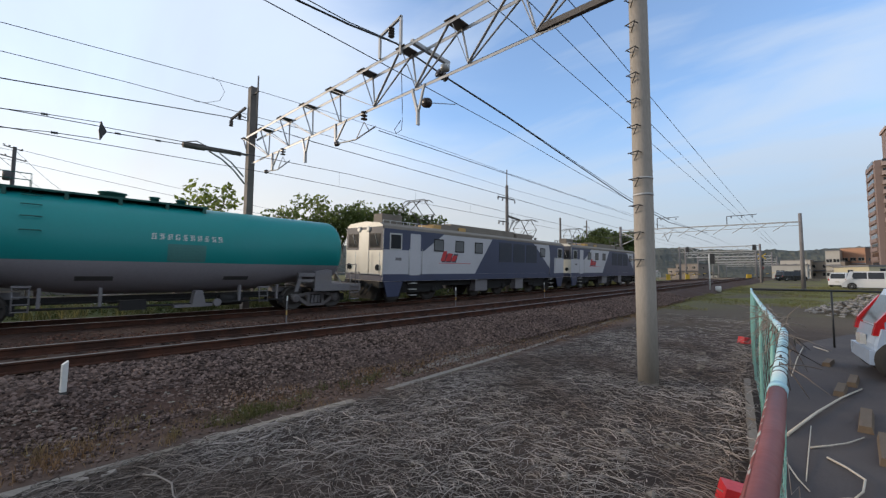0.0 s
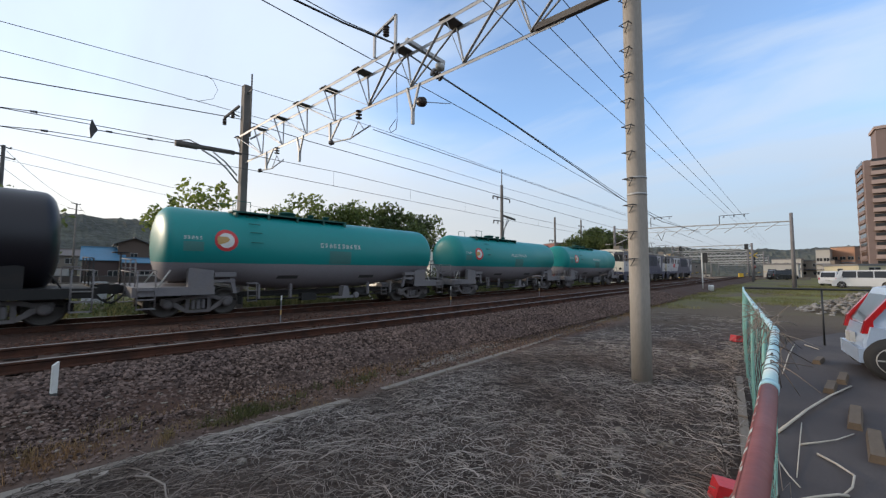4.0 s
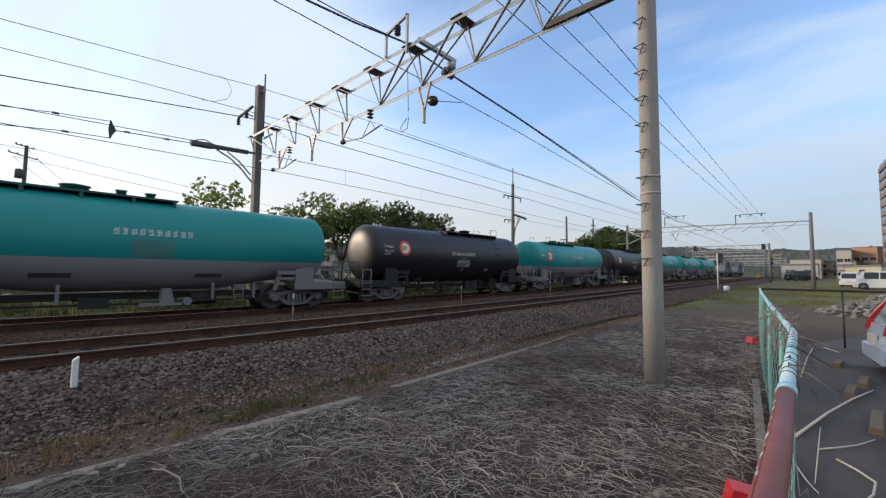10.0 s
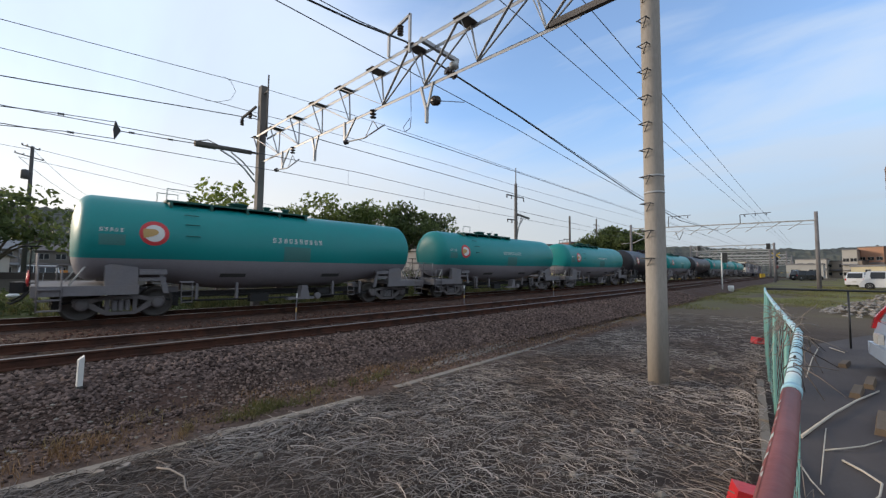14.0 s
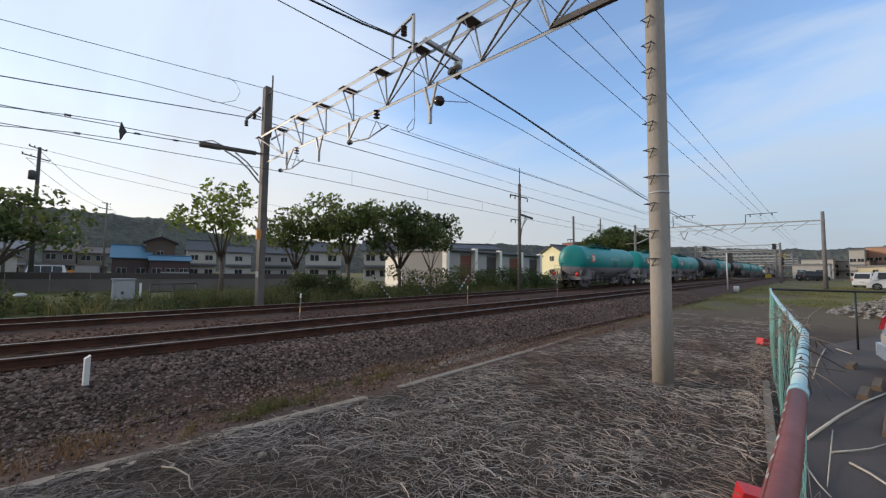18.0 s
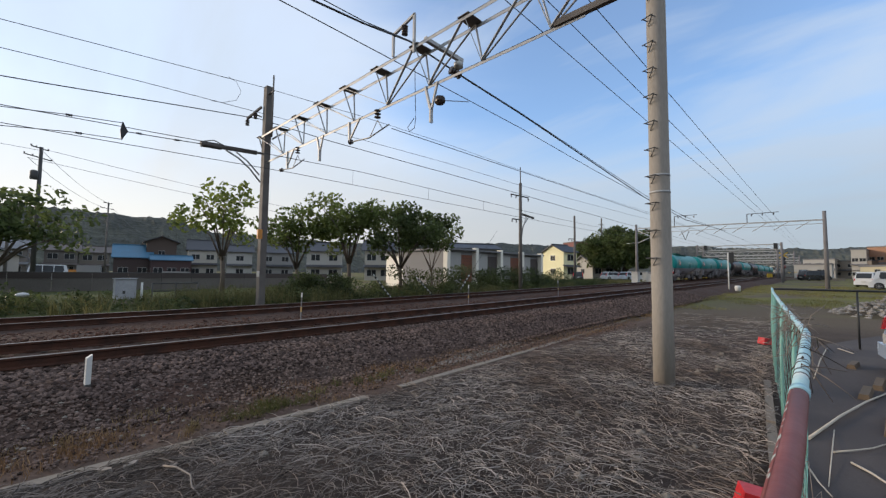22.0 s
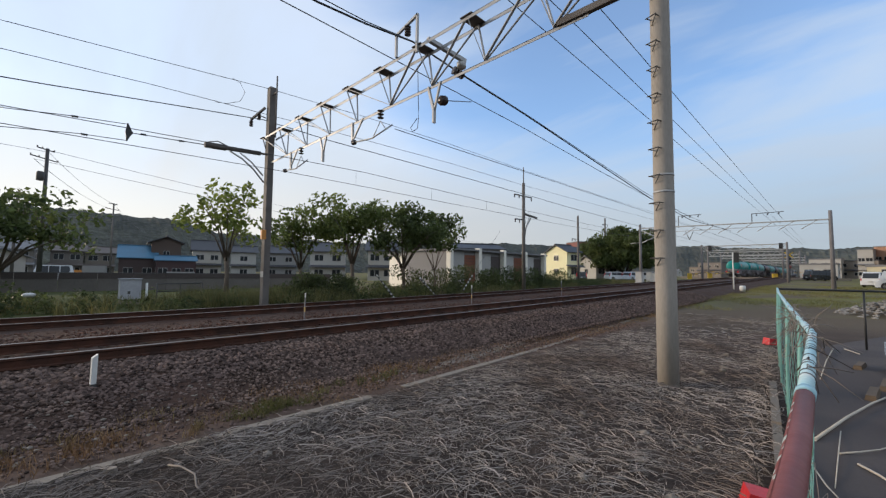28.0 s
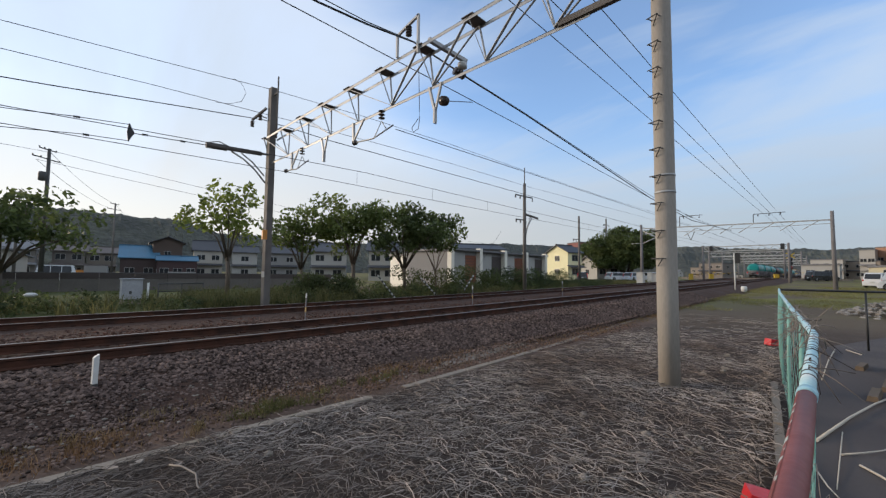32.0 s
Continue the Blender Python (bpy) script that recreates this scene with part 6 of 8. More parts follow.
# concrete edging along the ballast foot
kerb = thing("kerb", pose(0, 0, GROUND_Z), "low weathered concrete edging, partly buried", "kerb", kind="structure")
line = [(-4.43, -4.0), (-4.41, -2.2), (-4.41, -0.4), (-4.4, 1.4), (-4.39, 3.1), (-4.47, 3.72), (-4.57, 5.5), (-4.67, 7.3), (-4.83, 9.2), (-4.97, 10.5), (-5.17, 12.6), (-5.47, 15.2), (-5.87, 18.6)]
for (x0, y0), (x1, y1) in zip(line, line[1:]):
    if (y0, y1) == (3.1, 3.72):
        continue
    bm = bmesh.new()
    low = -0.02 if y1 <= 10.5 else -0.05
    prism(bm, [(x0 - 0.06, y0 + 0.006), (x0 + 0.06, y0 + 0.006), (x1 + 0.06, y1 - 0.006), (x1 - 0.06, y1 - 0.006)], 2, -0.2, 0.035 + low + random.uniform(-0.008, 0.008))
    part("kerb_stone", bm, M["kerb"], kerb, bevel=0.012)

# worn flat strip of concrete beside the edging
bm = bmesh.new()
prism(bm, [(-5.0, 4.72), (-5.02, 5.6), (-5.16, 6.7), (-5.33, 7.7), (-5.48, 8.45), (-5.66, 8.1), (-5.74, 7.5), (-5.6, 6.9), (-5.5, 6.1), (-5.26, 5.35)], 2, -0.62, -0.462)
whole("concrete_strip", bm, M["kerb"], "worn flat concrete strip half under dirt", "slab", kind="structure", bevel=0.01)
# broken scraps and one bleached branch beside the edging
for x, y, yaw, l in ((-4.22, 0.46, 25, 0.17), (-4.17, 0.62, 100, 0.11), (-3.9, 0.86, 60, 0.05)):
    bm = bmesh.new()
    prism(bm, [(-l / 2, -0.02), (l * 0.2, -0.028), (l / 2, 0.004), (l * 0.3, 0.025), (-l * 0.35, 0.022)], 2, -0.03, 0.012)
    whole("bark_scrap", bm, M["stem_pale"], "pale broken scrap of bark on the soil", "scrap", at=pose(x, y, ground_height(x, y) + 0.035, 6, -8, yaw), bevel=0.004)
bm = bmesh.new()
tube(bm, [(-3.93, 0.80, -0.40), (-3.75, 0.85, -0.365), (-3.55, 0.90, -0.37), (-3.38, 0.87, -0.385), (-3.25, 0.90, -0.42)], [0.008, 0.0075, 0.007, 0.006, 0.004], 7)
whole("dead_branch", bm, M["stem_pale"], "long bleached bent branch on the soil", "branch")

# marker post with a slanted top, and a slab at its foot
bm = bmesh.new()
prism(bm, [(-0.027, 0.17), (0.027, 0.17), (0.027, 0.53), (-0.027, 0.49)], 0, -0.026, 0.026)
post = thing("marker_post", pose(-6.55, 0.5, -0.385, 0, 2, 12), "white concrete marker post with a dark foot", "marker post")
part("white_shaft", bm, M["white_paint"], post, bevel=0.008)
bm = bmesh.new()
box(bm, (-0.028, -0.029, -0.25), (0.028, 0.029, 0.17))
part("dark_foot", bm, M["darksteel"], post, bevel=0.006)
bm = bmesh.new()
prism(bm, [(-0.16, -0.2), (0.14, -0.22), (0.18, 0.16), (0.02, 0.23), (-0.17, 0.15)], 2, -0.1, 0.03)
whole("concrete_slab", bm, M["kerb"], "small broken concrete slab at the marker post", "slab", at=pose(-6.32, 0.5, -0.43, 2, 6, 10), bevel=0.01)

# yellow and white lineside stakes between the tracks
for y, z1 in ((5.55, 0.52), (13.2, 0.56), (21.2, 0.62)):
    st = thing("lineside_stake", pose(-11.3, y, -0.32 + climb(y), random.uniform(-2, 2), random.uniform(-2, 2)), "thin yellow and white lineside stake", "stake", "lineside stakes")
    bm = bmesh.new()
    box(bm, (-0.013, -0.013, -0.2), (0.013, 0.013, z1 + 0.2))
    part("lower_shaft", bm, M["frame_grey"], st)
    for z0, key, lab in ((z1 + 0.2, "white_paint", "pale tip"), (z1 - 0.22, "gold_paint", "faded yellow band")):
        bm = bmesh.new()
        box(bm, (-0.016, -0.016, z0), (0.016, 0.016, z0 + 0.14))
        part("painted_band", bm, M[key], st, lab)

# parking lot beyond the fence
bm = bmesh.new()
edge = [(fence_x(-6) + 0.2, -6), (fence_x(0) + 0.12, 0), (fence_x(4) + 0.22, 4), (fence_x(8) + 0.3, 8), (-0.38, 12.4), (0.88, 16.2), (14, 19), (16, -6)]
prism(bm, edge, 2, -0.6, -0.405)
whole("parking_lot", bm, M["asphalt"], "worn dark asphalt parking lot", "asphalt", kind="structure")

# fence: bent top pipe, posts, chain-link panels
RAIL_PTS = [(-0.055, -1.2, 0.86), (-0.058, 0.3, 0.87), (-0.062, 1.0, 0.87), (-0.07, 1.46, 0.87), (-0.085, 2.2, 0.872), (-0.105, 3.07, 0.868), (-0.19, 3.97, 0.86), (-0.30, 4.95, 0.87), (-0.52, 7.1, 0.89), (-0.74, 9.3, 0.91), (-0.93, 11.5, 0.93)]


def rail_at(y):
    for a, b in zip(RAIL_PTS, RAIL_PTS[1:]):
        if a[1] <= y <= b[1]:
            return Vector(a).lerp(Vector(b), (y - a[1]) / (b[1] - a[1]))
    return Vector(RAIL_PTS[-1])


fence = thing("chain_link_fence", pose(0, 0, GROUND_Z), "bent chain-link fence with a worn red and blue top pipe", "fence")


def fpart(name, bm, mat, label="", parent=None):
    for v in bm.verts:
        v.co.z -= GROUND_Z
    return part(name, bm, mat, parent or fence, label)


bm = bmesh.new()
tube(bm, [p for p in RAIL_PTS if p[1] <= 1.47], 0.0205, 16)
fpart("red_pipe", bm, M["red_pipe"], "red oxide top pipe with pale worn edge")
bm = bmesh.new()
tube(bm, [(-0.07, 1.44, 0.87), (-0.07, 1.50, 0.87)], 0.023, 16)
fpart("pipe_sleeve", bm, M["blue_pipe"])
bm = bmesh.new()
tube(bm, [p for p in RAIL_PTS if p[1] >= 1.46], 0.0195, 12)
fpart("blue_pipe", bm, M["blue_pipe"], "worn pale blue top pipe")
for y in (1.68, 1.76, 1.9, 1.96, 2.1, 2.28, 2.35, 2.42, 2.55, 2.68, 2.8, 2.93, 3.05, 3.25, 3.4):
    bm = bmesh.new()
    p = rail_at(y)
    lathe(bm, [(0.0195, -0.006), (0.0218, -0.003), (0.0218, 0.003), (0.0195, 0.006)], p, (random.uniform(-0.5, 0.5), 1, random.uniform(-0.3, 0.4)), 12)
    fpart("binding_wire", bm, M["darksteel"])
bm = bmesh.new()
worn = [q for q in RAIL_PTS if -0.2 < q[1] < 1.47]
ring = []
for px_, py_, pz_ in worn:
    ring.append([bm.verts.new((px_ + 0.0212 * math.cos(radians(g)), py_, pz_ + 0.0212 * math.sin(radians(g)))) for g in (134, 142, 150, 158, 166, 174)])
for u_, w_ in zip(ring, ring[1:]):
    for j in range(5):
        bm.faces.new((u_[j], u_[j + 1], w_[j + 1], w_[j])).smooth = True
fpart("worn_edge", bm, M["worn_edge"], "strip of chipped pale paint along the pipe")


def foot_x(y):
    return rail_at(y).x - 0.03 - 0.1 * min(max((3.5 - y) / 3, 0), 1)


for y in (-0.6, 4.1, 5.9, 8.2, 9.6, 11.5):
    p = rail_at(y)
    bm = bmesh.new()
    tube(bm, [(foot_x(y), y, -0.7), (foot_x(y) + 0.01, y, 0.3), tuple(p + Vector((0, 0, 0.02)))], 0.0155, 10)
    fpart("post", bm, M["green_mesh"], "faded green steel post")
bm = bmesh.new()
n_d = 62
for i in range(n_d):
    for sgn in (1, -1):
        y0 = 0.2 + 11.2 * i / n_d
        pts = []
        for k in range(7):
            u = k / 6
            y = min(max(y0 + sgn * 1.15 * u, 0.2), 11.5)
            p = rail_at(y)
            b = Vector((foot_x(y), y, GROUND_Z + 0.04))
            q = b.lerp(p, u)
            q.x += 0.03 * math.sin(u * 3.14) * math.sin(y * 2.1)
            pts.append(q)
        tube(bm, pts, 0.0021, 3, cap=False)
tagged(fpart("mesh_panel", bm, M["green_mesh"], "pale green chain-link mesh"), kind="stuff")
# dead vines over the rail and through the mesh
for i in range(46):
    bm = bmesh.new()
    y = 1.75 + 4.6 * random.random() ** 1.4
    p = rail_at(y)
    if i % 2:
        # hanging on the mesh
        q = Vector((foot_x(y), y, GROUND_Z)).lerp(p, random.uniform(0.25, 0.95))
        pts = [q]
        for k in range(4):
            q = q + Vector((random.gauss(0, 0.018), random.gauss(0.0, 0.09), random.gauss(-0.06, 0.08)))
            pts.append(q.copy())
        tube(bm, pts, [0.003, 0.0028, 0.0024, 0.002, 0.0015], 4)
    else:
        # caught on the pipe and sticking out
        pts = [p + Vector((random.uniform(-0.04, -0.01), random.uniform(-0.05, 0.05), random.uniform(-0.08, 0.0))), p + Vector((0.0, 0.0, 0.024))]
        d = Vector((random.uniform(0.01, 0.07), random.gauss(0, 0.07), random.uniform(-0.10, 0.02)))
        pts += [pts[1] + d, pts[1] + d * 1.9 + Vector((0, 0, random.uniform(-0.05, 0.01)))]
        tube(bm, pts, [0.0028, 0.0026, 0.002, 0.0012], 4)
    fpart("dead_vine", bm, M["stem"], "dry vine caught on the fence")

# tangle of dead vines draped over the bent pipe
vr = random.Random(21)
for i in range(70):
    bm = bmesh.new()
    y = min(max(vr.gauss(3.9, 0.7), 2.6), 6.5)
    q = rail_at(y) + Vector((vr.gauss(0.0, 0.025), 0, vr.gauss(0.0, 0.025)))
    d = Vector((vr.gauss(0, 0.3), vr.gauss(0, 1.2), vr.gauss(-0.2, 0.6))).normalized() * vr.uniform(0.014, 0.032)
    pts = [q.copy()]
    for k in range(5):
        d = d + Vector((vr.gauss(0, 0.014), vr.gauss(0, 0.014), vr.gauss(-0.006, 0.014)))
        q = q + d
        pts.append(q.copy())
    tube(bm, pts, [0.003, 0.0028, 0.0025, 0.0022, 0.0018, 0.0012], 4)
    fpart("dead_vine", bm, M["stem_pale"], "dry vine caught on the fence")
# weathered edging boards at the fence foot
for i in range(5):
    y0, y1 = 2.2 + i * 1.1, 3.28 + i * 1.1
    bm = bmesh.new()
    a, b = foot_x(y0) - 0.10, foot_x(y1) - 0.10
    prism(bm, [(a - 0.05, y0), (a + 0.03, y0), (b + 0.03, y1), (b - 0.05, y1)], 2, -0.6, GROUND_Z + 0.10 + 0.02 * (i % 2))
    fpart("edging_board", bm, M["timber_pale"], "tan weathered edging board")

# black pipe fence at the far end of the lot
bf = thing("pipe_fence", pose(-0.93, 11.55, -0.42), "low black pipe fence at the end of the lot", "fence")
pl = [Vector((0, 0, 1.34)), Vector((1.36, 1.35, 1.31)), Vector((2.9, 2.0, 1.30)), Vector((7.5, 3.6, 1.30))]
bm = bmesh.new()
tube(bm, pl, 0.024, 10)
part("top_rail", bm, M["black_paint"], bf)
for p in pl + [Vector((4.4, 2.5, 1.30)), Vector((5.9, 3.05, 1.30))]:
    bm = bmesh.new()
    tube(bm, [(p.x, p.y, -0.2), (p.x, p.y, p.z)], 0.02, 8)
    part("post", bm, M["black_paint"], bf)

# red plastic blocks by the fence
for x, y, r, s in ((-0.42, 3.55, 20, 1.0), (-1.18, 12.4, 50, 1.0)):
    rb = thing("red_marker_block", pose(x, y, GROUND_Z, 0, 8, r), "weathered red plastic marker block", "marker")
    bm = bmesh.new()
    prism(bm, [(-0.12 * s, 0), (0.12 * s, 0), (0.10 * s, 0.16 * s), (-0.10 * s, 0.16 * s)], 1, -0.09 * s, 0.09 * s)
    part("block", bm, M["red_plastic"], rb, bevel=0.015)
    bm = bmesh.new()
    prism(bm, [(-0.08 * s, 0.03), (-0.03 * s, 0.03), (0.06 * s, 0.14 * s), (0.01 * s, 0.14 * s)], 1, -0.096 * s, 0.096 * s)
    part("stripe", bm, M["red_pipe"], rb, "dark diagonal stripe")

# timber wheel stops on the lot
for x, y, r, l in ((0.25, 10.3, 8, 0.55), (0.30, 7.95, 6, 0.65), (0.47, 8.75, 6, 0.7), (0.43, 6.45, 5, 0.85), (0.49, 5.5, 4, 0.85)):
    bm = bmesh.new()
    prism(bm, [(-0.06, 0), (0.06, 0), (0.045, 0.07), (-0.045, 0.07)], 1, -l / 2, l / 2)
    whole("wheel_stop", bm, M["timber"], "weathered yellow-brown wheel stop on asphalt", "wheel stop", "wheel stops", at=pose(x, y, -0.405, 0, 0, -r), bevel=0.015)

# broken canes on the asphalt
CANES = [([(-0.2, 5.37), (0.04, 6.44), (0.28, 7.4), (0.53, 8.29)], 0.016), ([(-0.03, 5.14), (0.1, 5.26), (0.23, 5.46), (0.37, 5.83)], 0.009),
         ([(0.08, 4.96), (0.19, 4.77), (0.28, 4.57), (0.25, 4.32), (0.19, 4.16)], 0.010), ([(0.22, 4.18), (0.16, 4.1), (0.03, 3.94), (-0.12, 3.76)], 0.011),
         ([(-0.25, 4.9), (-0.19, 4.3), (-0.16, 3.77)], 0.007), ([(-0.21, 4.7), (-0.11, 4.25), (-0.04, 4.1)], 0.007), ([(-0.02, 5.89), (-0.04, 5.01), (-0.06, 4.29)], 0.006),
         ([(-0.1, 12.4), (-0.18, 10.48), (-0.23, 8.59)], 0.012), ([(0.08, 12.6), (0.3, 12.0)], 0.012)]
for pts, r in CANES:
    bm = bmesh.new()
    n = len(pts)
    tube(bm, [(x, y, -0.405 + r + 0.02 * math.sin(3.1 * i / (n - 1))) for i, (x, y) in enumerate(pts)], [r * (1 - 0.5 * i / n) for i in range(n)], 7)
    whole("dead_cane", bm, M["cane"], "bleached dead cane fallen on the asphalt", "cane", "canes on the lot")

# heap of broken concrete on the waste ground
def heap(r):
    a, d = r.uniform(0, 6.28), r.uniform() ** 0.7
    x, y = 2.3 + 2.4 * d * math.cos(a), 24.5 + 3.2 * d * math.sin(a)
    return x, y, lie(y) + 1.0 * (1 - d) * r.uniform(0.3, 1)


M["rubble"] = surf("pale broken concrete", (0.25, 0.23, 0.205), 0.9, big=1, fine=20, per_piece=0.3, bump=0.3)
stones(rng, 900, heap, 0.085, "rubble_heap", "heap of pale broken concrete on waste ground", "rubble", 0.6)


# ---- vehicles ----
def paint(name, color):
    if name not in M:
        M[name] = surf(name, color, 0.25, big=1.0, fine=20, amp=(0.06, 0.04), bump=0, spec=0.6)
        M[name].node_tree.nodes["Principled BSDF"].inputs["Coat Weight"].default_value = 0.4
    return M[name]


M["lamp_red"] = surf("red lamp glass", (0.40, 0.012, 0.015), 0.15, bump=0, spec=0.7)
M["lamp_clear"] = surf("clear lamp glass", (0.55, 0.55, 0.52), 0.15, bump=0, spec=0.7)


def car(m, col, length, width, height, van=False, label="parked car", rear_axle=0.7):
    """Rear at x = 0, nose towards +x, wheels on z = 0."""
    c = thing("car", m, label, "car", "parked vehicles")
    hw = width / 2
    g, belt = 0.2, height * 0.56
    tail = 0.06 if van else 0.16
    nose = length - (0.35 if van else 0.95)
    low = [(0.02, g + 0.14), (0.0, 0.55), (tail * 0.4, belt), (length - 0.35, belt * 0.93), (length - 0.04, 0.62), (length, 0.42), (length - 0.06, g)]
    bm = bmesh.new()
    prof = [(0.12, g)] + low
    rings = []
    for yy, k in ((-hw, 0.94), (-hw + 0.07, 1.0), (hw - 0.07, 1.0), (hw, 0.94)):
        rings.append([bm.verts.new((length / 2 + (x - length / 2) * (0.985 if k < 1 else 1), yy, g + (z - g) * (0.97 if k < 1 else 1))) for x, z in prof])
    for u, w in zip(rings, rings[1:]):
        for j in range(len(prof)):
            bm.faces.new((u[j], u[(j + 1) % len(prof)], w[(j + 1) % len(prof)], w[j])).smooth = False
    bm.faces.new(rings[0])
    bm.faces.new(rings[-1])
    part("body", bm, paint(col[0], col[1]), c, bevel=0.02)
    # cabin with sloping ends
    bm = bmesh.new()
    roof = height
    base = [(tail * 0.4 + 0.02, belt - 0.02), (nose, belt - 0.05)]
    top = [(tail + 0.22, roof - 0.05), (tail + 0.45, roof), (nose - (0.35 if van else 0.75), roof - 0.02), (nose - (0.25 if van else 0.6), roof - 0.08)]
    out = [base[0], base[1], top[3], top[2], top[1], top[0]]
    rings = []
    for yy, dz in ((-hw + 0.05, 0), (hw - 0.05, 0)):
        rings.append([bm.verts.new((x, yy * (0.84 if z > belt + 0.1 else 1.0), z)) for x, z in out])
    for j in range(6):
        bm.faces.new((rings[0][j], rings[0][(j + 1) % 6], rings[1][(j + 1) % 6], rings[1][j]))
    bm.faces.new(rings[0])
    bm.faces.new(rings[1])
    part("cabin", bm, paint(col[0], col[1]), c, bevel=0.05)
    # glass: sides and rear
    for s in (-1, 1):
        y0, y1 = s * (hw - 0.035), s * (hw * 0.86 + 0.01)
        n_w = 3 if van else 2
        a0, a1 = tail + 0.32, nose - (0.35 if van else 0.55)
        for i in range(n_w):
            u0, u1 = a0 + (a1 - a0) * i / n_w + 0.04, a0 + (a1 - a0) * (i + 1) / n_w - 0.04
            bm = bmesh.new()
            zb, zt = belt + 0.03, roof - 0.13
            def sidey(z):
                t = (z - belt) / (roof - belt)
                return s * ((hw - 0.05) * (1 - t) + (hw - 0.05) * 0.84 * t + 0.012)
            f = [bm.verts.new(p) for p in ((u0, sidey(zb), zb), (u1, sidey(zb), zb), (u1 - (0.12 if i == n_w - 1 else 0), sidey(zt), zt), (u0 + (0.12 if i == 0 else 0), sidey(zt), zt))]
            bm.faces.new(f)
            ret = bmesh.ops.extrude_face_region(bm, geom=bm.faces[:])
            bmesh.ops.translate(bm, vec=(0, -s * 0.03, 0), verts=[q for q in ret["geom"] if isinstance(q, bmesh.types.BMVert)])
            part("side_glass", bm, M["glass"], c)
        for x in (rear_axle, length - 0.75):
            part_wheel(c, x, s * (hw - 0.09), s)
            bm = bmesh.new()
            lathe(bm, [(0.05, hw - 0.06), (0.335, hw - 0.06), (0.335, hw + 0.004), (0.05, hw + 0.004)], (x, 0, 0.32), (0, s, 0), 24)
            part("wheel_arch", bm, M["rubber"], c, "dark wheel arch")
        bm = bmesh.new()
        prism(bm, [(-0.012, belt - 0.22), (0.15, belt - 0.22), (0.13, belt - 0.02), (0.12, belt + 0.02), (0.03, belt + 0.02)] if van else [(-0.012, belt - 0.12), (0.13, belt - 0.12), (0.12, belt + 0.08), (tail + 0.24, roof - 0.16), (tail + 0.16, roof - 0.16), (0.035, belt + 0.08)], 1, min(s * (hw * 0.90 - 0.06), s * (hw * 0.965)), max(s * (hw * 0.90 - 0.06), s * (hw * 0.965)))
        part("tail_lamp", bm, M["lamp_red"], c, "red tail lamp" if van else "tall red tail lamp", bevel=0.01)
        bm = bmesh.new()
        box(bm, (length - 0.28, min(s * (hw - 0.38), s * (hw - 0.02)), 0.58), (length + 0.0, max(s * (hw - 0.38), s * (hw - 0.02)), 0.74))
        part("headlamp", bm, M["lamp_clear"], c, "clear headlamp", bevel=0.03)
        bm = bmesh.new()
        box(bm, (nose - 0.5, min(s * hw, s * (hw + 0.16)), belt + 0.03), (nose - 0.38, max(s * hw, s * (hw + 0.16)), belt + 0.17))
        part("door_mirror", bm, paint(col[0], col[1]), c, bevel=0.03)
    bm = bmesh.new()
    f = [bm.verts.new(p) for p in ((tail * 0.4 - 0.005, -hw + 0.2, belt + 0.04), (tail * 0.4 - 0.005, hw - 0.2, belt + 0.04), (tail + 0.19, hw * 0.75, roof - 0.12), (tail + 0.19, -hw * 0.75, roof - 0.12))]
    bm.faces.new(f)
    ret = bmesh.ops.extrude_face_region(bm, geom=bm.faces[:])
    bmesh.ops.translate(bm, vec=(0.03, 0, 0), verts=[q for q in ret["geom"] if isinstance(q, bmesh.types.BMVert)])
    part("rear_glass", bm, M["glass"], c)
    bm = bmesh.new()
    f = [bm.verts.new(p) for p in ((nose + 0.005, -hw + 0.15, belt), (nose + 0.005, hw - 0.15, belt), (nose - (0.24 if van else 0.56), hw * 0.76, roof - 0.11), (nose - (0.24 if van else 0.56), -hw * 0.76, roof - 0.11))]
    bm.faces.new(f)
    ret = bmesh.ops.extrude_face_region(bm, geom=bm.faces[:])
    bmesh.ops.translate(bm, vec=(-0.03, 0, 0), verts=[q for q in ret["geom"] if isinstance(q, bmesh.types.BMVert)])
    part("windscreen", bm, M["glass"], c)
    bm = bmesh.new()
    box(bm, (-0.06, -hw + 0.03, 0.24), (0.12, hw - 0.03, 0.46))
    part("rear_bumper", bm, paint(col[0], col[1]), c, bevel=0.04)
    bm = bmesh.new()
    box(bm, (-0.068, -0.17, 0.5), (0.0, 0.17, 0.66))
    part("plate", bm, M["porcelain_white"], c)
    bm = bmesh.new()
    box(bm, (0.15, -hw + 0.06, 0.14), (length - 0.1, hw - 0.06, 0.24))
    part("sill", bm, M["rubber"], c)
    return c


def part_wheel(c, x, y, s):
    bm = bmesh.new()
    lathe(bm, [(0.20, -0.09), (0.28, -0.09), (0.30, -0.06), (0.30, 0.08), (0.28, 0.11), (0.20, 0.11)], (0, 0, 0), (0, s, 0), 24)
    w = part("wheel", bm, M["rubber"], c, "black tyre", at=pose(x, y, 0.30))
    bm = bmesh.new()
    lathe(bm, [(0.205, -0.07), (0.205, 0.115), (0.18, 0.105), (0.06, 0.095), (0.05, 0.12), (0.03, 0.125)], (0, 0, 0), (0, s, 0), 20)
    for k in range(6):
        a = k * math.pi / 3
        bar(bm, (0.05 * math.cos(a), s * 0.108, 0.05 * math.sin(a)), (0.19 * math.cos(a), s * 0.108, 0.19 * math.sin(a)), 0.035, 0.02)
    part("hub", bm, M["galv"], w, "silver spoked hub")
    return w


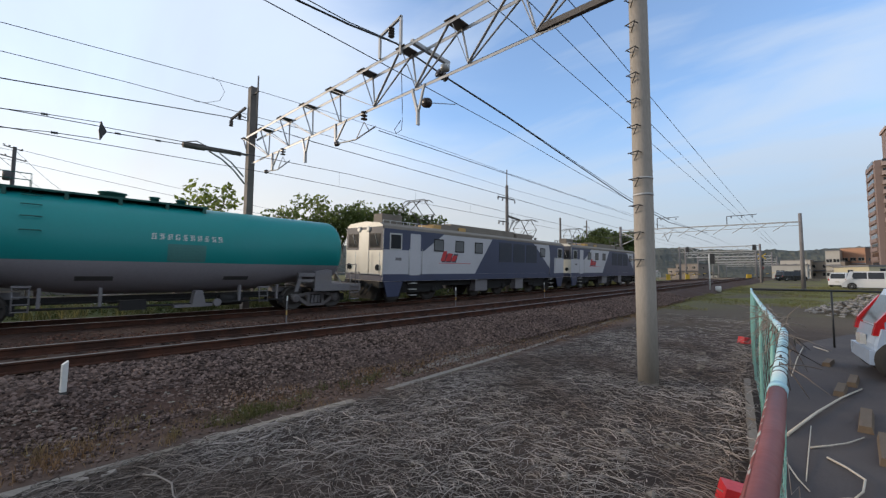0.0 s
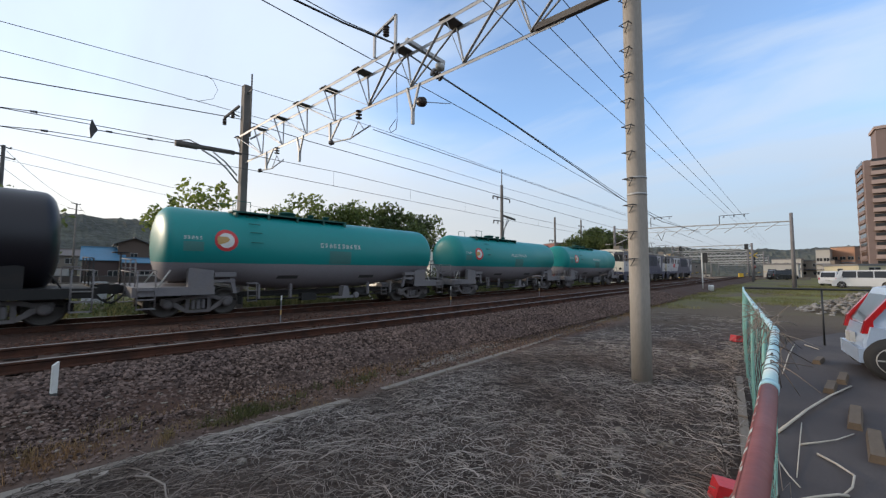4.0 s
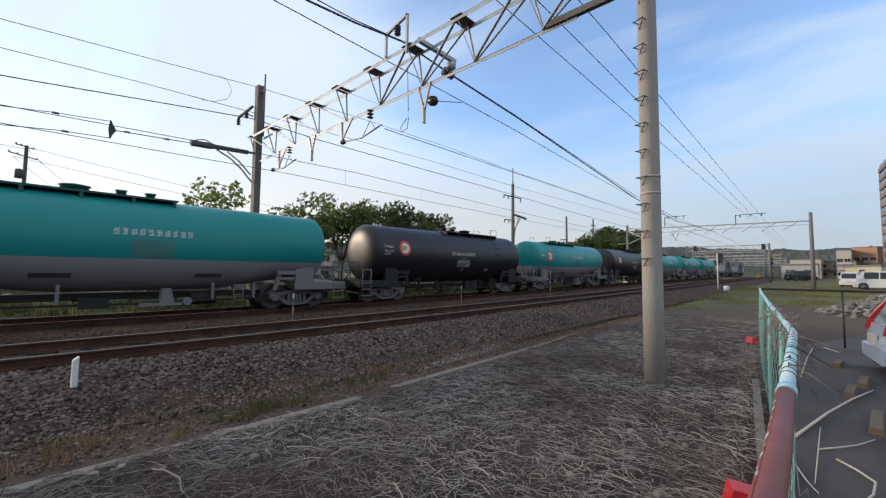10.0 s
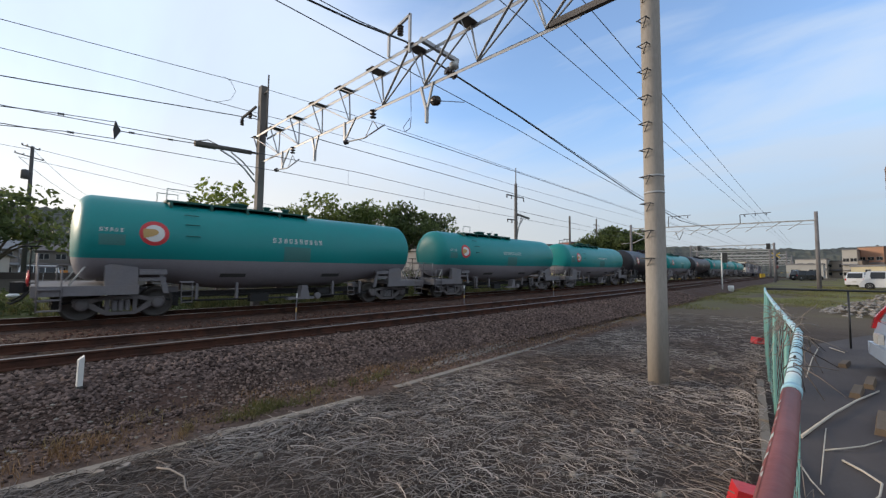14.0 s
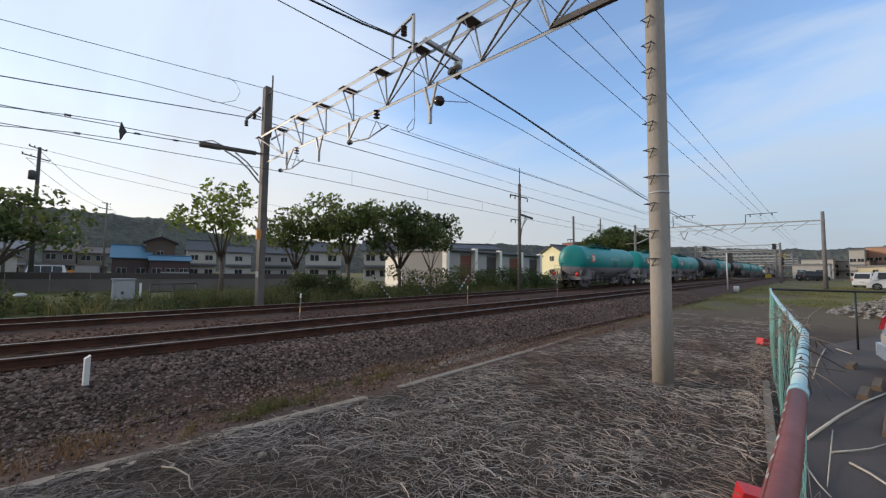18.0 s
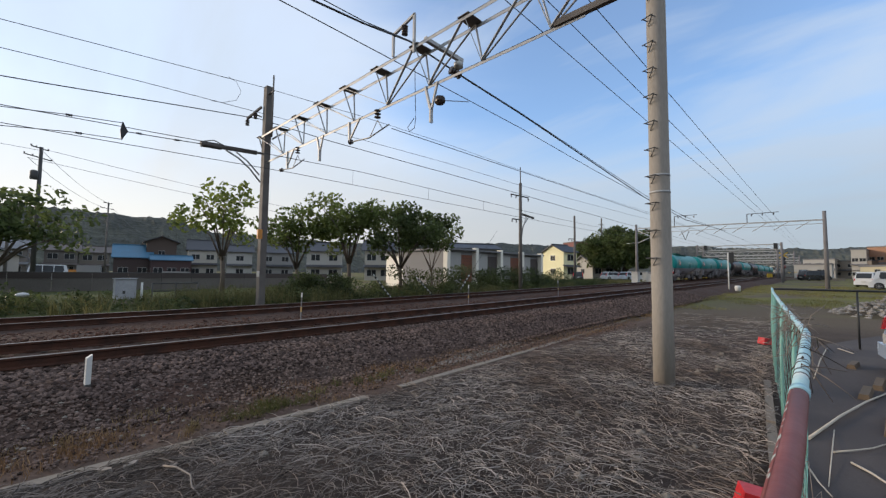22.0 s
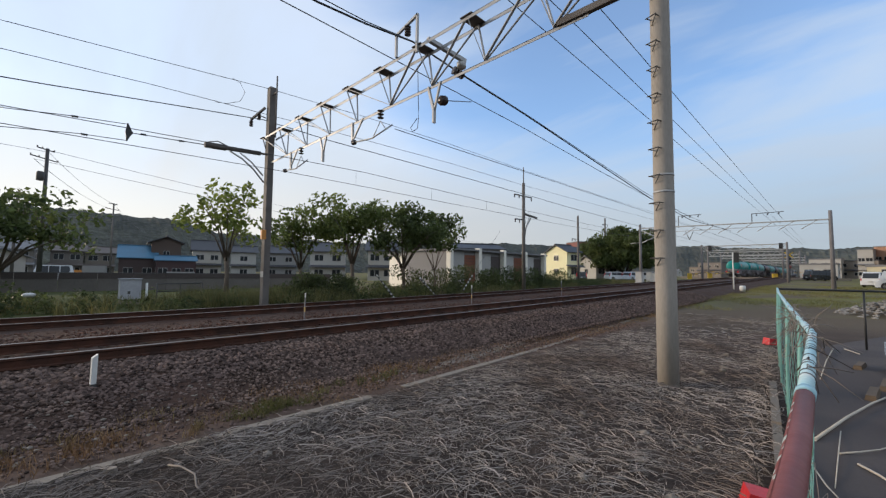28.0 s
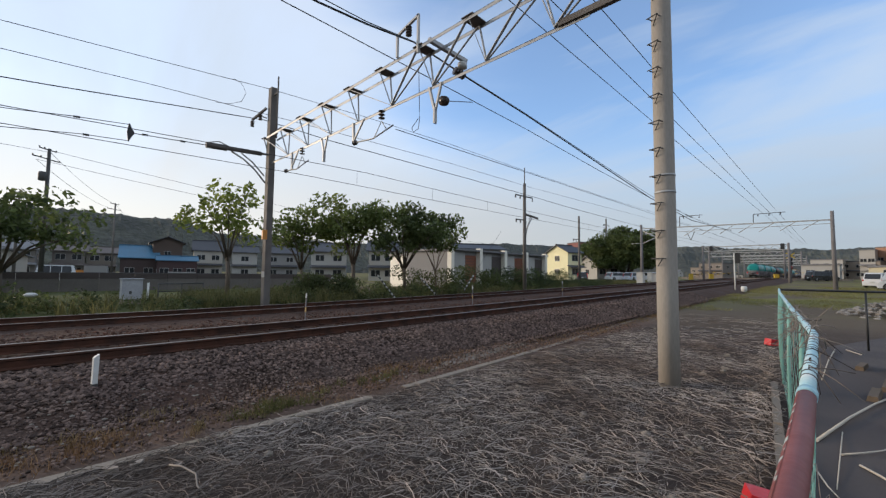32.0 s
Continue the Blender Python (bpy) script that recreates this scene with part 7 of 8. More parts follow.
SILVER, WHITE, BLACK = ("silver car paint", (0.50, 0.54, 0.60)), ("white car paint", (0.56, 0.57, 0.58)), ("black car paint", (0.02, 0.021, 0.024))
car(pose(0.69, 9.86, -0.405, 0, 0, 5), ("pale silver blue car paint", (0.33, 0.41, 0.52)), 3.5, 1.46, 1.46, rear_axle=0.32, label="silver hatchback parked on the lot with red tail lamps")


def parked(x, y, turn):
    """A place on the open ground further along."""
    return pose(x, y, lie(y) + 0.01, 0, 0, turn)


car(parked(7.0, 55.0, 172), WHITE, 4.4, 1.65, 1.75, True, "white van parked on waste ground")
car(parked(2.6, 62.0, 70), WHITE, 3.9, 1.6, 1.6, True, "white van parked on waste ground")
car(parked(8.6, 66.5, 10), WHITE, 4.4, 1.7, 1.5, False, "white car parked on waste ground")
car(parked(13.5, 68, 10), SILVER, 4.4, 1.7, 1.5, False, "silver car parked on waste ground")
car(parked(-3.6, 94, 40), BLACK, 4.4, 1.75, 1.75, True, "black minivan parked by the crossing")
car(parked(-72, -0.9, 88), WHITE, 4.2, 1.75, 2.2, True, "white van parked by the road")
for i, (x, y, cc) in enumerate(((-28.5, 69.5, WHITE), (-25.8, 71.0, SILVER), (-23.2, 73.5, WHITE), (-21.6, 77.0, WHITE), (-29.5, 62, BLACK))):
    car(parked(x, y, 60 + 15 * i), cc, 4.2, 1.65, 1.5, False, cc[0].split()[0] + " car parked near the large round tree")


# ---- line equipment further along ----
M["grey_post"] = surf("grey weathered post", (0.17, 0.16, 0.16), 0.85, big=1.5, fine=30, bump=0.15, second=(0.12, 0.112, 0.11), cover=0.45)


def far_gantry(y, x0, x1, z, label, mat, lattice=False, height=None, drops=0):
    g = thing("overhead_line_gantry", pose(x0, y, GROUND_Z), label, "gantry", "line gantries")
    w = x1 - x0
    zz = z - GROUND_Z
    for x in (0, w):
        bm = bmesh.new()
        tube(bm, [(x, 0, -0.3), (x, 0, (height or z + 0.7) - GROUND_Z)], [0.19, 0.14], 12)
        part("post", bm, M["grey_post"], g, "weathered grey round post")
    if lattice:
        for q in (0, 0.75):
            bm = bmesh.new()
            bar(bm, (0, 0, zz - q), (w, 0, zz - q), 0.13)
            part("chord", bm, mat, g)
        n = int(w / 0.75)
        for i in range(n):
            bm = bmesh.new()
            bar(bm, (w * i / n, 0, zz - 0.75 * (i % 2)), (w * (i + 1) / n, 0, zz - 0.75 * ((i + 1) % 2)), 0.07)
            part("brace", bm, mat, g)
    else:
        bm = bmesh.new()
        bar(bm, (0, 0, zz + 0.35), (w, 0, zz), 0.12)
        part("beam", bm, mat, g)
        bm = bmesh.new()
        bar(bm, (0, 0, zz - 0.28), (w, 0, zz - 0.35), 0.05)
        part("tie_rod", bm, mat, g)
    for i in range(drops):
        x = w * (0.35 + 0.6 * i / max(1, drops - 1))
        bm = bmesh.new()
        bar(bm, (x, 0, zz + 0.05), (x - 1.25, 0, zz - 0.80), 0.06)
        part("stay_arm", bm, mat, g)
    return g


g2 = far_gantry(52.7, -17.3, -0.15, 6.75, "slender line gantry with sloping stay arms", M["galv"], height=7.6, drops=7)
for x, hh in ((4.7, 1.35), (5.5, 1.35), (6.3, 1.3), (11.6, 0.95), (12.5, 0.95), (13.4, 0.95)):
    bm = bmesh.new()
    insulator(bm, (x, 0, 6.9 - GROUND_Z + hh - 0.25), (0, 0, 1), 3, 0.09, 0.08)
    part("insulator", bm, M["porcelain"], g2)
for a, b, hh in ((4.3, 6.6, 1.35), (11.2, 13.8, 0.95)):
    bm = bmesh.new()
    bar(bm, (a, 0, 6.9 - GROUND_Z), (a, 0, 6.9 - GROUND_Z + hh), 0.07)
    bar(bm, (a, 0, 6.9 - GROUND_Z + hh), (b, 0, 6.9 - GROUND_Z + hh), 0.06)
    part("insulator_frame", bm, M["darksteel"], g2)
bm = bmesh.new()
for z0, z1 in ((6.9, 5.9), (5.2, 6.0)):
    tube(bm, [(0, 0, z0 - GROUND_Z), (1.9, 0, z1 - GROUND_Z)], 0.05, 8)
tube(bm, [(0, 0, 5.3 - GROUND_Z), (-1.2, 0, 5.25 - GROUND_Z)], 0.03, 6)
part("cantilever", bm, M["porcelain_white"], g2, "white insulated cantilever")
for x in (5.4,):
    bm = bmesh.new()
    bar(bm, (x - 0.4, 0, 6.4 - GROUND_Z), (x, 0, 5.4 - GROUND_Z), 0.05)
    bar(bm, (x + 0.4, 0, 6.4 - GROUND_Z), (x, 0, 5.4 - GROUND_Z), 0.05)
    part("drop_bracket", bm, M["darksteel"], g2)
sb = far_gantry(78, -15.9, -5.0, 6.15, "pale lattice signal bridge over the tracks", M["galv"], True, 6.4)
for x in (1.2, 10.2):
    bm = bmesh.new()
    box(bm, (x - 0.22, -0.2, 5.9), (x + 0.22, 0.2, 6.75))
    part("signal_head", bm, M["black_paint"], sb, "black signal head", bevel=0.1)
    bm = bmesh.new()
    tube(bm, [(x, -0.1, 5.4), (x, -0.1, 6.0)], 0.05, 6)
    part("signal_stem", bm, M["galv"], sb)
far_gantry(96, -18.5, -6.8, 6.0, "pale lattice gantry near the crossing", M["galv"], True, 7.2)
far_gantry(118, -20.0, -5.5, 6.3, "distant pale lattice gantry over the tracks", M["galv"], True, 7.0)
far_gantry(140, -20.0, -5.5, 6.3, "distant pale lattice gantry over the tracks", M["galv"], True, 7.0)
far_gantry(165, -22.0, -6.5, 6.5, "distant pale lattice gantry over the tracks", M["galv"], True, 7.0)
far_gantry(200, -24.0, -7.5, 6.5, "distant pale lattice gantry over the tracks", M["galv"], True, 7.0)


def line_mast(x, y, h, arms, label, r=0.16, bracket=True, group="line masts"):
    m = thing("line_mast", pose(x, y, GROUND_Z), label, "mast", group)
    bm = bmesh.new()
    tube(bm, [(0, 0, -0.3), (0, 0, h)], [r, r * 0.75], 12)
    part("shaft", bm, M["mast"], m)
    for z, a, b in arms:
        bm = bmesh.new()
        bar(bm, (0, a, z), (0, b, z + 0.05), 0.08)
        part("crossarm", bm, M["darksteel"], m)
        for q in (a, b, (a * 0.5 if a < -0.5 else b * 0.5)):
            bm = bmesh.new()
            insulator(bm, (0, q, z), (0, 0, -1), 4, 0.07, 0.07)
            part("insulator", bm, M["porcelain"], m)
    if bracket:
        bm = bmesh.new()
        tube(bm, [(0, 0.1, 6.65), (0, 2.0, 6.5)], 0.10, 8)
        part("wire_tensioner", bm, M["mast"], m)
        bm = bmesh.new()
        tube(bm, [(0, 0.15, 4.6), (0, 0.4, 5.6), (0, 1.1, 6.4)], 0.05, 6)
        tube(bm, [(0, 0.15, 5.2), (0, 0.9, 6.5)], 0.04, 6)
        part("brace", bm, M["galv"], m)
    return m


line_mast(-18.2, 27.8, 9.2, [(8.1, -1.3, 1.2), (6.1, -1.2, 0.2)], "brown line mast with crossarm and tensioner")
bm = bmesh.new()
tube(bm, [(-18.2, 27.8, 8.7), (-18.2, 27.8, 10.1)], 0.04, 6)
whole("mast_rod", bm, M["mast"], "thin rod on top of a line mast", "rod", at=I4)
line_mast(-22, 45.4, 8.8, [(5.9, -1.5, 0.1)], "dark wooden pole with one arm", 0.15, False)
line_mast(-30.7, 74.5, 12.4, [(11.2, -1.2, 1.2)], "grey utility pole near the large tree", 0.17, False)


def utility_pole(x, y, h, label, turn=0, r=0.13, box_on=False):
    m = thing("utility_pole", pose(x, y, GROUND_Z, 0, 0, turn), label, "utility pole", "utility poles")
    bm = bmesh.new()
    tube(bm, [(0, 0, -0.3), (0, 0, h)], [r * 1.3, r * 0.85], 12)
    part("shaft", bm, M["darksteel"] if box_on else M["mast"], m)
    for z, l in ((h - 0.15, 1.0), (h - 1.1, 1.6)):
        bm = bmesh.new()
        bar(bm, (0, -l, z), (0, l * 0.7, z), 0.09)
        part("crossarm", bm, M["darksteel"], m)
        for q in (-l, -l * 0.5, l * 0.7):
            bm = bmesh.new()
            insulator(bm, (0, q, z), (0, 0, 1), 3, 0.08, 0.07)
            part("insulator", bm, M["porcelain"], m)
    if box_on:
        bm = bmesh.new()
        lathe(bm, [(0.25, 0), (0.3, 0.05), (0.3, 0.8), (0.22, 0.9), (0.05, 0.95)], (0, -0.55, h - 3.4), seg=14)
        part("transformer", bm, M["darksteel"], m, "round dark transformer")
    return m


utility_pole(-56.5, -0.3, 13.9, "dark utility pole with transformer", 45, 0.17, True)
utility_pole(-90.1, 8.2, 13.4, "grey utility pole among houses", 45)
utility_pole(-66, -2.5, 10.5, "grey utility pole among houses", 45)
utility_pole(-74, 62, 12.0, "grey utility pole among houses", 45)
for pts in ([(-56.5, -0.3, 13.2), (-90.1, 8.2, 12.8), (-140, 20, 12)], [(-56.5, -1.2, 12.2), (-90.1, 7.5, 12.0)], [(-56.5, -0.3, 13.1), (-40, -40, 13)], [(-56.5, -0.3, 13.3), (-74, 62, 11.6), (-80, 120, 11)], [(-56.5, -1.2, 12.2), (-74, 62, 10.6)]):
    long_wire("service_wire", pts, 0.02, "thin service wire between utility poles", 0.6, group="service wires")

# dwarf signal on a white post with its box
sg = thing("line_signal", pose(-6.2, 41.5, lie(41.5)), "black signal head on a white post", "signal")
bm = bmesh.new()
tube(bm, [(0, 0, -0.3), (0, 0, 3.3)], 0.05, 10)
part("post", bm, M["white_paint"], sg)
bm = bmesh.new()
box(bm, (0.08, -0.12, 2.45), (0.42, 0.16, 3.33))
part("signal_head", bm, M["black_paint"], sg, bevel=0.08)
bm = bmesh.new()
lathe(bm, [(0.2, 0), (0.22, 0.4), (0.18, 0.5)], (0, 0, 0), seg=12)
whole("cable_drum", bm, M["white_paint"], "small white canister beside the signal", "canister", at=pose(-5.6, 41.5, lie(41.5)))

# striped guards on the stay wires, pale bags among the bushes
GUYS = [((-18.6, 13.4, 1.07), (-18.6, 14.8, -0.2)), ((-18.6, 16.7, 0.91), (-18.6, 18.3, -0.2)), ((-18.6, 21.8, 1.08), (-18.6, 20.3, -0.3))]
for p0, p1 in GUYS:
    gg = thing("stay_wire_guard", pose(*p1), "black and white striped stay wire guard", "guard", "stay wire guards")
    a, b = Vector((0, 0, -0.2)), Vector(p0) - Vector(p1)
    for i in range(14):
        bm = bmesh.new()
        tube(bm, [a.lerp(b, i / 14), a.lerp(b, (i + 1) / 14)], 0.05, 7)
        part("stripe", bm, M["porcelain_white"] if i % 2 else M["black_paint"], gg)
    bm = bmesh.new()
    tube(bm, [b, b + (b - a) * 2.2], 0.01, 4)
    part("stay_wire", bm, M["wire"], gg)
for x, y in ((-19.2, -0.3),):
    bm = bmesh.new()
    bmesh.ops.create_icosphere(bm, subdivisions=2, radius=0.17)
    for v in bm.verts:
        v.co.z *= 0.5
        v.co *= 1 + 0.2 * nz(v.co.x * 4, v.co.y * 4, 1, x + y)
    whole("white_bag", bm, M["porcelain_white"], "crumpled white bag lying among bushes", "bag", "bags", at=pose(x, y, 0.32))

# level crossing gear
cx = thing("crossing_post", pose(-6.0, 97, lie(97)), "crossing post with dark lamps and striped boards", "crossing signal")
bm = bmesh.new()
tube(bm, [(0, 0, -0.3), (0, 0, 5.6)], 0.12, 10)
part("post", bm, M["mast"], cx)
for z in (3.9, 3.2, 2.4):
    bm = bmesh.new()
    lathe(bm, [(0.3, 0), (0.34, 0.06), (0.2, 0.2)], (0, -0.15, z), (0, -1, 0), 14)
    part("lamp_shield", bm, M["red_pipe"] if z < 3 else M["black_paint"], cx)
for r in (40, -40):
    bm = bmesh.new()
    box(bm, (-0.8, -0.03, -0.09), (0.8, 0.03, 0.09))
    part("cross_board", bm, M["yellow_paint"], cx, "yellow cross board", at=pose(0, -0.2, 4.6, 0, r, 0))
for x, y in ((-8.2, 98), (-17.5, 92), (-20.5, 90)):
    mc = thing("crossing_barrier", pose(x, y, lie(y), 0, 0, 20), "yellow and black crossing barrier machine", "barrier", "crossing barriers")
    bm = bmesh.new()
    box(bm, (-0.35, -0.35, 0), (0.35, 0.35, 1.15))
    part("cabinet", bm, M["yellow_paint"], mc, bevel=0.04)
    for i in range(8):
        bm = bmesh.new()
        tube(bm, [(0.4 + i * 0.45, -0.4, 1.0 + i * 0.06), (0.85 + i * 0.45, -0.4, 1.06 + i * 0.06)], 0.05, 6)
        part("boom_band", bm, M["yellow_paint"] if i % 2 else M["black_paint"], mc)
# paved crossing over the tracks
bm = bmesh.new()
prism(bm, [(-24, 97.5), (-4, 97.5), (2, 99), (2, 106), (-4, 104.5), (-24, 104.5)], 2, climb(100) - 0.6, climb(100) - 0.10)
whole("level_crossing", bm, M["kerb"], "pale paved level crossing over both tracks", "crossing", kind="structure")
# signal equipment cabinets beyond the tracks
for x, y, w, h in ((-16.9, 51.0, 0.9, 1.5), (-16.0, 53.6, 0.8, 1.3), (-18.5, 60, 1.0, 1.4)):
    cb = thing("relay_cabinet", pose(x, y, lie(y) + 0.05), "white trackside relay cabinet", "cabinet", "trackside cabinets")
    bm = bmesh.new()
    box(bm, (-0.35, -w / 2, 0), (0.35, w / 2, h))
    part("body", bm, M["porcelain_white"], cb, bevel=0.03)
    bm = bmesh.new()
    box(bm, (0.352, -w / 2 + 0.06, 0.1), (0.37, w / 2 - 0.06, h - 0.1))
    part("door", bm, M["porcelain_white"], cb)
    bm = bmesh.new()
    box(bm, (-0.42, -w / 2 - 0.07, h), (0.42, w / 2 + 0.07, h + 0.06))
    part("lid", bm, M["galv"], cb)
cb = thing("equipment_cabinet", pose(-24.3, 3.0, GROUND_Z), "pale grey equipment cabinet standing among bushes", "cabinet")
bm = bmesh.new()
box(bm, (-0.35, -0.40, 0.25), (0.35, 0.40, 1.2))
part("body", bm, surf_once("pale_grey", (0.34, 0.345, 0.36)), cb, bevel=0.03)
bm = bmesh.new()
box(bm, (0.352, -0.35, 0.32), (0.368, 0.35, 1.14))
part("door", bm, M["pale_grey"], cb)
bm = bmesh.new()
box(bm, (0.37, -0.12, 0.5), (0.39, -0.02, 0.64))
part("lock", bm, M["darksteel"], cb)
bm = bmesh.new()
box(bm, (-0.4, -0.44, 1.2), (0.42, 0.44, 1.24))
part("lid", bm, M["pale_grey"], cb)
bm = bmesh.new()
box(bm, (-0.33, -0.38, -0.2), (0.33, 0.38, 0.25))
part("plinth", bm, M["kerb"], cb)
bm = bmesh.new()
tube(bm, [(-24, 3.62, -0.6), (-24, 3.62, 0.58)], 0.05, 10)
whole("white_stake", bm, M["white_paint"], "white round stake beside the cabinet", "stake")
lr = thing("low_railing", pose(-25, 4.2, GROUND_Z), "low dark pipe railing near the cabinet", "railing")
for z in (0.55, 0.95):
    bm = bmesh.new()
    tube(bm, [(0, 0, z), (-0.6, 2.2, z)], 0.035, 8)
    part("rail", bm, M["darksteel"], lr)
for u in (0, 0.5, 1):
    bm = bmesh.new()
    tube(bm, [(-0.6 * u, 2.2 * u, -0.2), (-0.6 * u, 2.2 * u, 0.97)], 0.035, 8)
    part("post", bm, M["darksteel"], lr)


# ---- buildings beyond the line ----
def wall_mat(name, color, stain=0.85):
    if name not in M:
        M[name] = surf(name, color, 0.8, big=0.5, fine=12, amp=(0.12, 0.08), bump=0.1, second=tuple(c * stain for c in color), cover=0.35)
    return M[name]


M["tile_dark"] = surf("dark roof tiles", (0.05, 0.052, 0.06), 0.6, big=1, fine=10, amp=(0.25, 0.3), bump=0.5, stretch=(3, 3, 3))
M["tile_blue"] = surf("blue roof sheets", (0.05, 0.15, 0.24), 0.5, big=1, fine=10, amp=(0.2, 0.2), bump=0.3)
M["tile_brown"] = surf("brown roof tiles", (0.12, 0.10, 0.09), 0.7, big=1, fine=10, amp=(0.25, 0.3), bump=0.5)
M["tile_grey"] = surf("grey roof", (0.16, 0.16, 0.165), 0.6, big=1, fine=10, amp=(0.2, 0.2), bump=0.3)
M["winframe"] = surf("aluminium window frame", (0.35, 0.35, 0.34), 0.4, metal=0.5, bump=0)


def house(x, y, turn, w, d, storeys, wall, roof, label, gable=True, eave=0.5, pitch=0.45, sh=2.8, windows=2, name="house", chimney=False):
    """w along its front, d deep; the front looks along local +x."""
    hs = thing(name, pose(x, y, lie(y) if x > -45 else GROUND_Z, 0, 0, turn), label, "house" if name == "house" else "building", "houses beyond the line")
    h = storeys * sh + 0.2
    bm = bmesh.new()
    rise = d / 2 * pitch
    if gable:
        prism(bm, [(-d, 0), (0, 0), (0, h), (-d / 2, h + rise), (-d, h)], 1, -w / 2, w / 2)
    else:
        box(bm, (-d, -w / 2, -0.2), (0, w / 2, h))
    part("wall", bm, wall, hs)
    if gable:
        t = 0.14
        for s in (0, 1):
            bm = bmesh.new()
            if s == 0:
                o = [(eave, h - eave * pitch), (-d / 2, h + rise), (-d / 2, h + rise + t), (eave, h - eave * pitch + t)]
            else:
                o = [(-d - eave, h - eave * pitch), (-d / 2 - 0.002, h + rise), (-d / 2 - 0.002, h + rise + t), (-d - eave, h - eave * pitch + t)]
            prism(bm, o, 1, -w / 2 - eave, w / 2 + eave)
            part("roof", bm, roof, hs, "sloping roof")
        bm = bmesh.new()
        bar(bm, (-d / 2, -w / 2 - eave, h + rise + t + 0.05), (-d / 2, w / 2 + eave, h + rise + t + 0.05), 0.28, 0.16)
        part("ridge", bm, roof, hs)
    else:
        bm = bmesh.new()
        box(bm, (-d - 0.12, -w / 2 - 0.12, h), (0.12, w / 2 + 0.12, h + 0.3))
        part("roof", bm, roof, hs, "flat roof with parapet")
    for k in range(storeys):
        for i in range(windows):
            yy = -w / 2 + w * (i + 0.5) / windows
            window(hs, 0.0, yy, k * sh + 1.0, 1.5, 1.15, 0)
        n_side = max(1, int(d / 4))
        for i in range(n_side):
            for s in (-1, 1):
                window(hs, -d * (i + 0.5) / n_side, s * w / 2, k * sh + 1.0, 1.1, 1.0, s)
    if storeys > 1:
        bm = bmesh.new()
        prism(bm, [(0, sh + 0.15), (0.9, sh - 0.15), (0.9, sh - 0.05), (0, sh + 0.3)], 1, -w / 2 - 0.2, w / 2 + 0.2)
        part("lower_eave", bm, roof, hs)
    return hs


def window(hs, x, y, z, w, h, side):
    """side 0: on the front; -1 or 1: on a side wall."""
    bm = bmesh.new()
    if side == 0:
        box(bm, (x - 0.02, y - w / 2, z), (x + 0.05, y + w / 2, z + h))
    else:
        box(bm, (x - w / 2, min(y - 0.02 * side, y + 0.05 * side), z), (x + w / 2, max(y - 0.02 * side, y + 0.05 * side), z + h))
    fr = part("window", bm, M["winframe"], hs, "framed window")
    for q in (-0.25, 0.25):
        bm = bmesh.new()
        if side == 0:
            box(bm, (x + 0.03, y + q * w - w * 0.22, z + 0.07), (x + 0.056, y + q * w + w * 0.22, z + h - 0.07))
        else:
            a, b = y + 0.03 * side, y + 0.056 * side
            box(bm, (x + q * w - w * 0.22, min(a, b), z + 0.07), (x + q * w + w * 0.22, max(a, b), z + h - 0.07))
        part("pane", bm, M["glass"], fr)


W_ = wall_mat
FACE = -12
house(-97, 13.0, -7, 5.9, 7.0, 1, W_("wall_dark", (0.055, 0.036, 0.034)), M["tile_blue"], "single-storey house with a blue sheet roof", sh=4.0, pitch=0.66, windows=2, eave=0.35)
house(-101, 20.6, 83, 7.0, 5.0, 2, W_("wall_brown", (0.085, 0.058, 0.045)), M["tile_dark"], "brown two-storey gable house beyond the road", sh=3.65, pitch=0.42, windows=1, eave=0.65)
house(-93, 18.6, -7, 6.6, 3.0, 1, W_("wall_red", (0.06, 0.034, 0.034)), M["tile_blue"], "low annexe with a blue roof", sh=3.5, pitch=0.5, windows=3, eave=0.3)
house(-97, 25.0, -12, 5.4, 7.0, 2, W_("wall_cream", (0.40, 0.37, 0.32)), M["tile_dark"], "cream house with a dark blue-grey roof", sh=3.0, pitch=0.6, eave=0.4)
house(-94, 31.5, -14, 5.0, 6.0, 2, W_("wall_white", (0.38, 0.37, 0.345)), M["tile_dark"], "white two-storey house beyond the road", sh=2.9, windows=1)
house(-91, 38.5, -18, 7, 7, 2, W_("wall_grey", (0.24, 0.235, 0.23)), M["tile_dark"], "grey house with an open carport", sh=2.9)
house(-108, 3.2, -5, 4.8, 7, 2, W_("wall_greige", (0.16, 0.14, 0.125)), M["tile_brown"], "grey-brown house with a tiled roof", sh=2.6, pitch=0.35)
house(-109, 8.3, -5, 4.6, 7, 2, W_("wall_tan", (0.20, 0.17, 0.14)), M["tile_brown"], "tan house with a tiled roof", sh=2.5, pitch=0.35)
house(-100, -4, -5, 5.5, 8, 2, W_("wall_greige", (0.24, 0.205, 0.18)), M["tile_grey"], "pale house behind the spreading trees", sh=2.5, pitch=0.4)
house(-72, -8, -45, 6, 6, 1, W_("wall_cream", (0.46, 0.43, 0.38)), M["tile_grey"], "low shed with a pale wall", sh=3.0, pitch=0.3)
house(-64, 35.5, -32, 6.0, 7, 2, W_("wall_white", (0.38, 0.37, 0.345)), M["tile_dark"], "white house with dark trim behind the trees", sh=2.6)
house(-53.5, 39.5, -38, 4.5, 7, 2, W_("wall_cream", (0.40, 0.37, 0.32)), M["tile_dark"], "cream house behind the trees", sh=2.6)
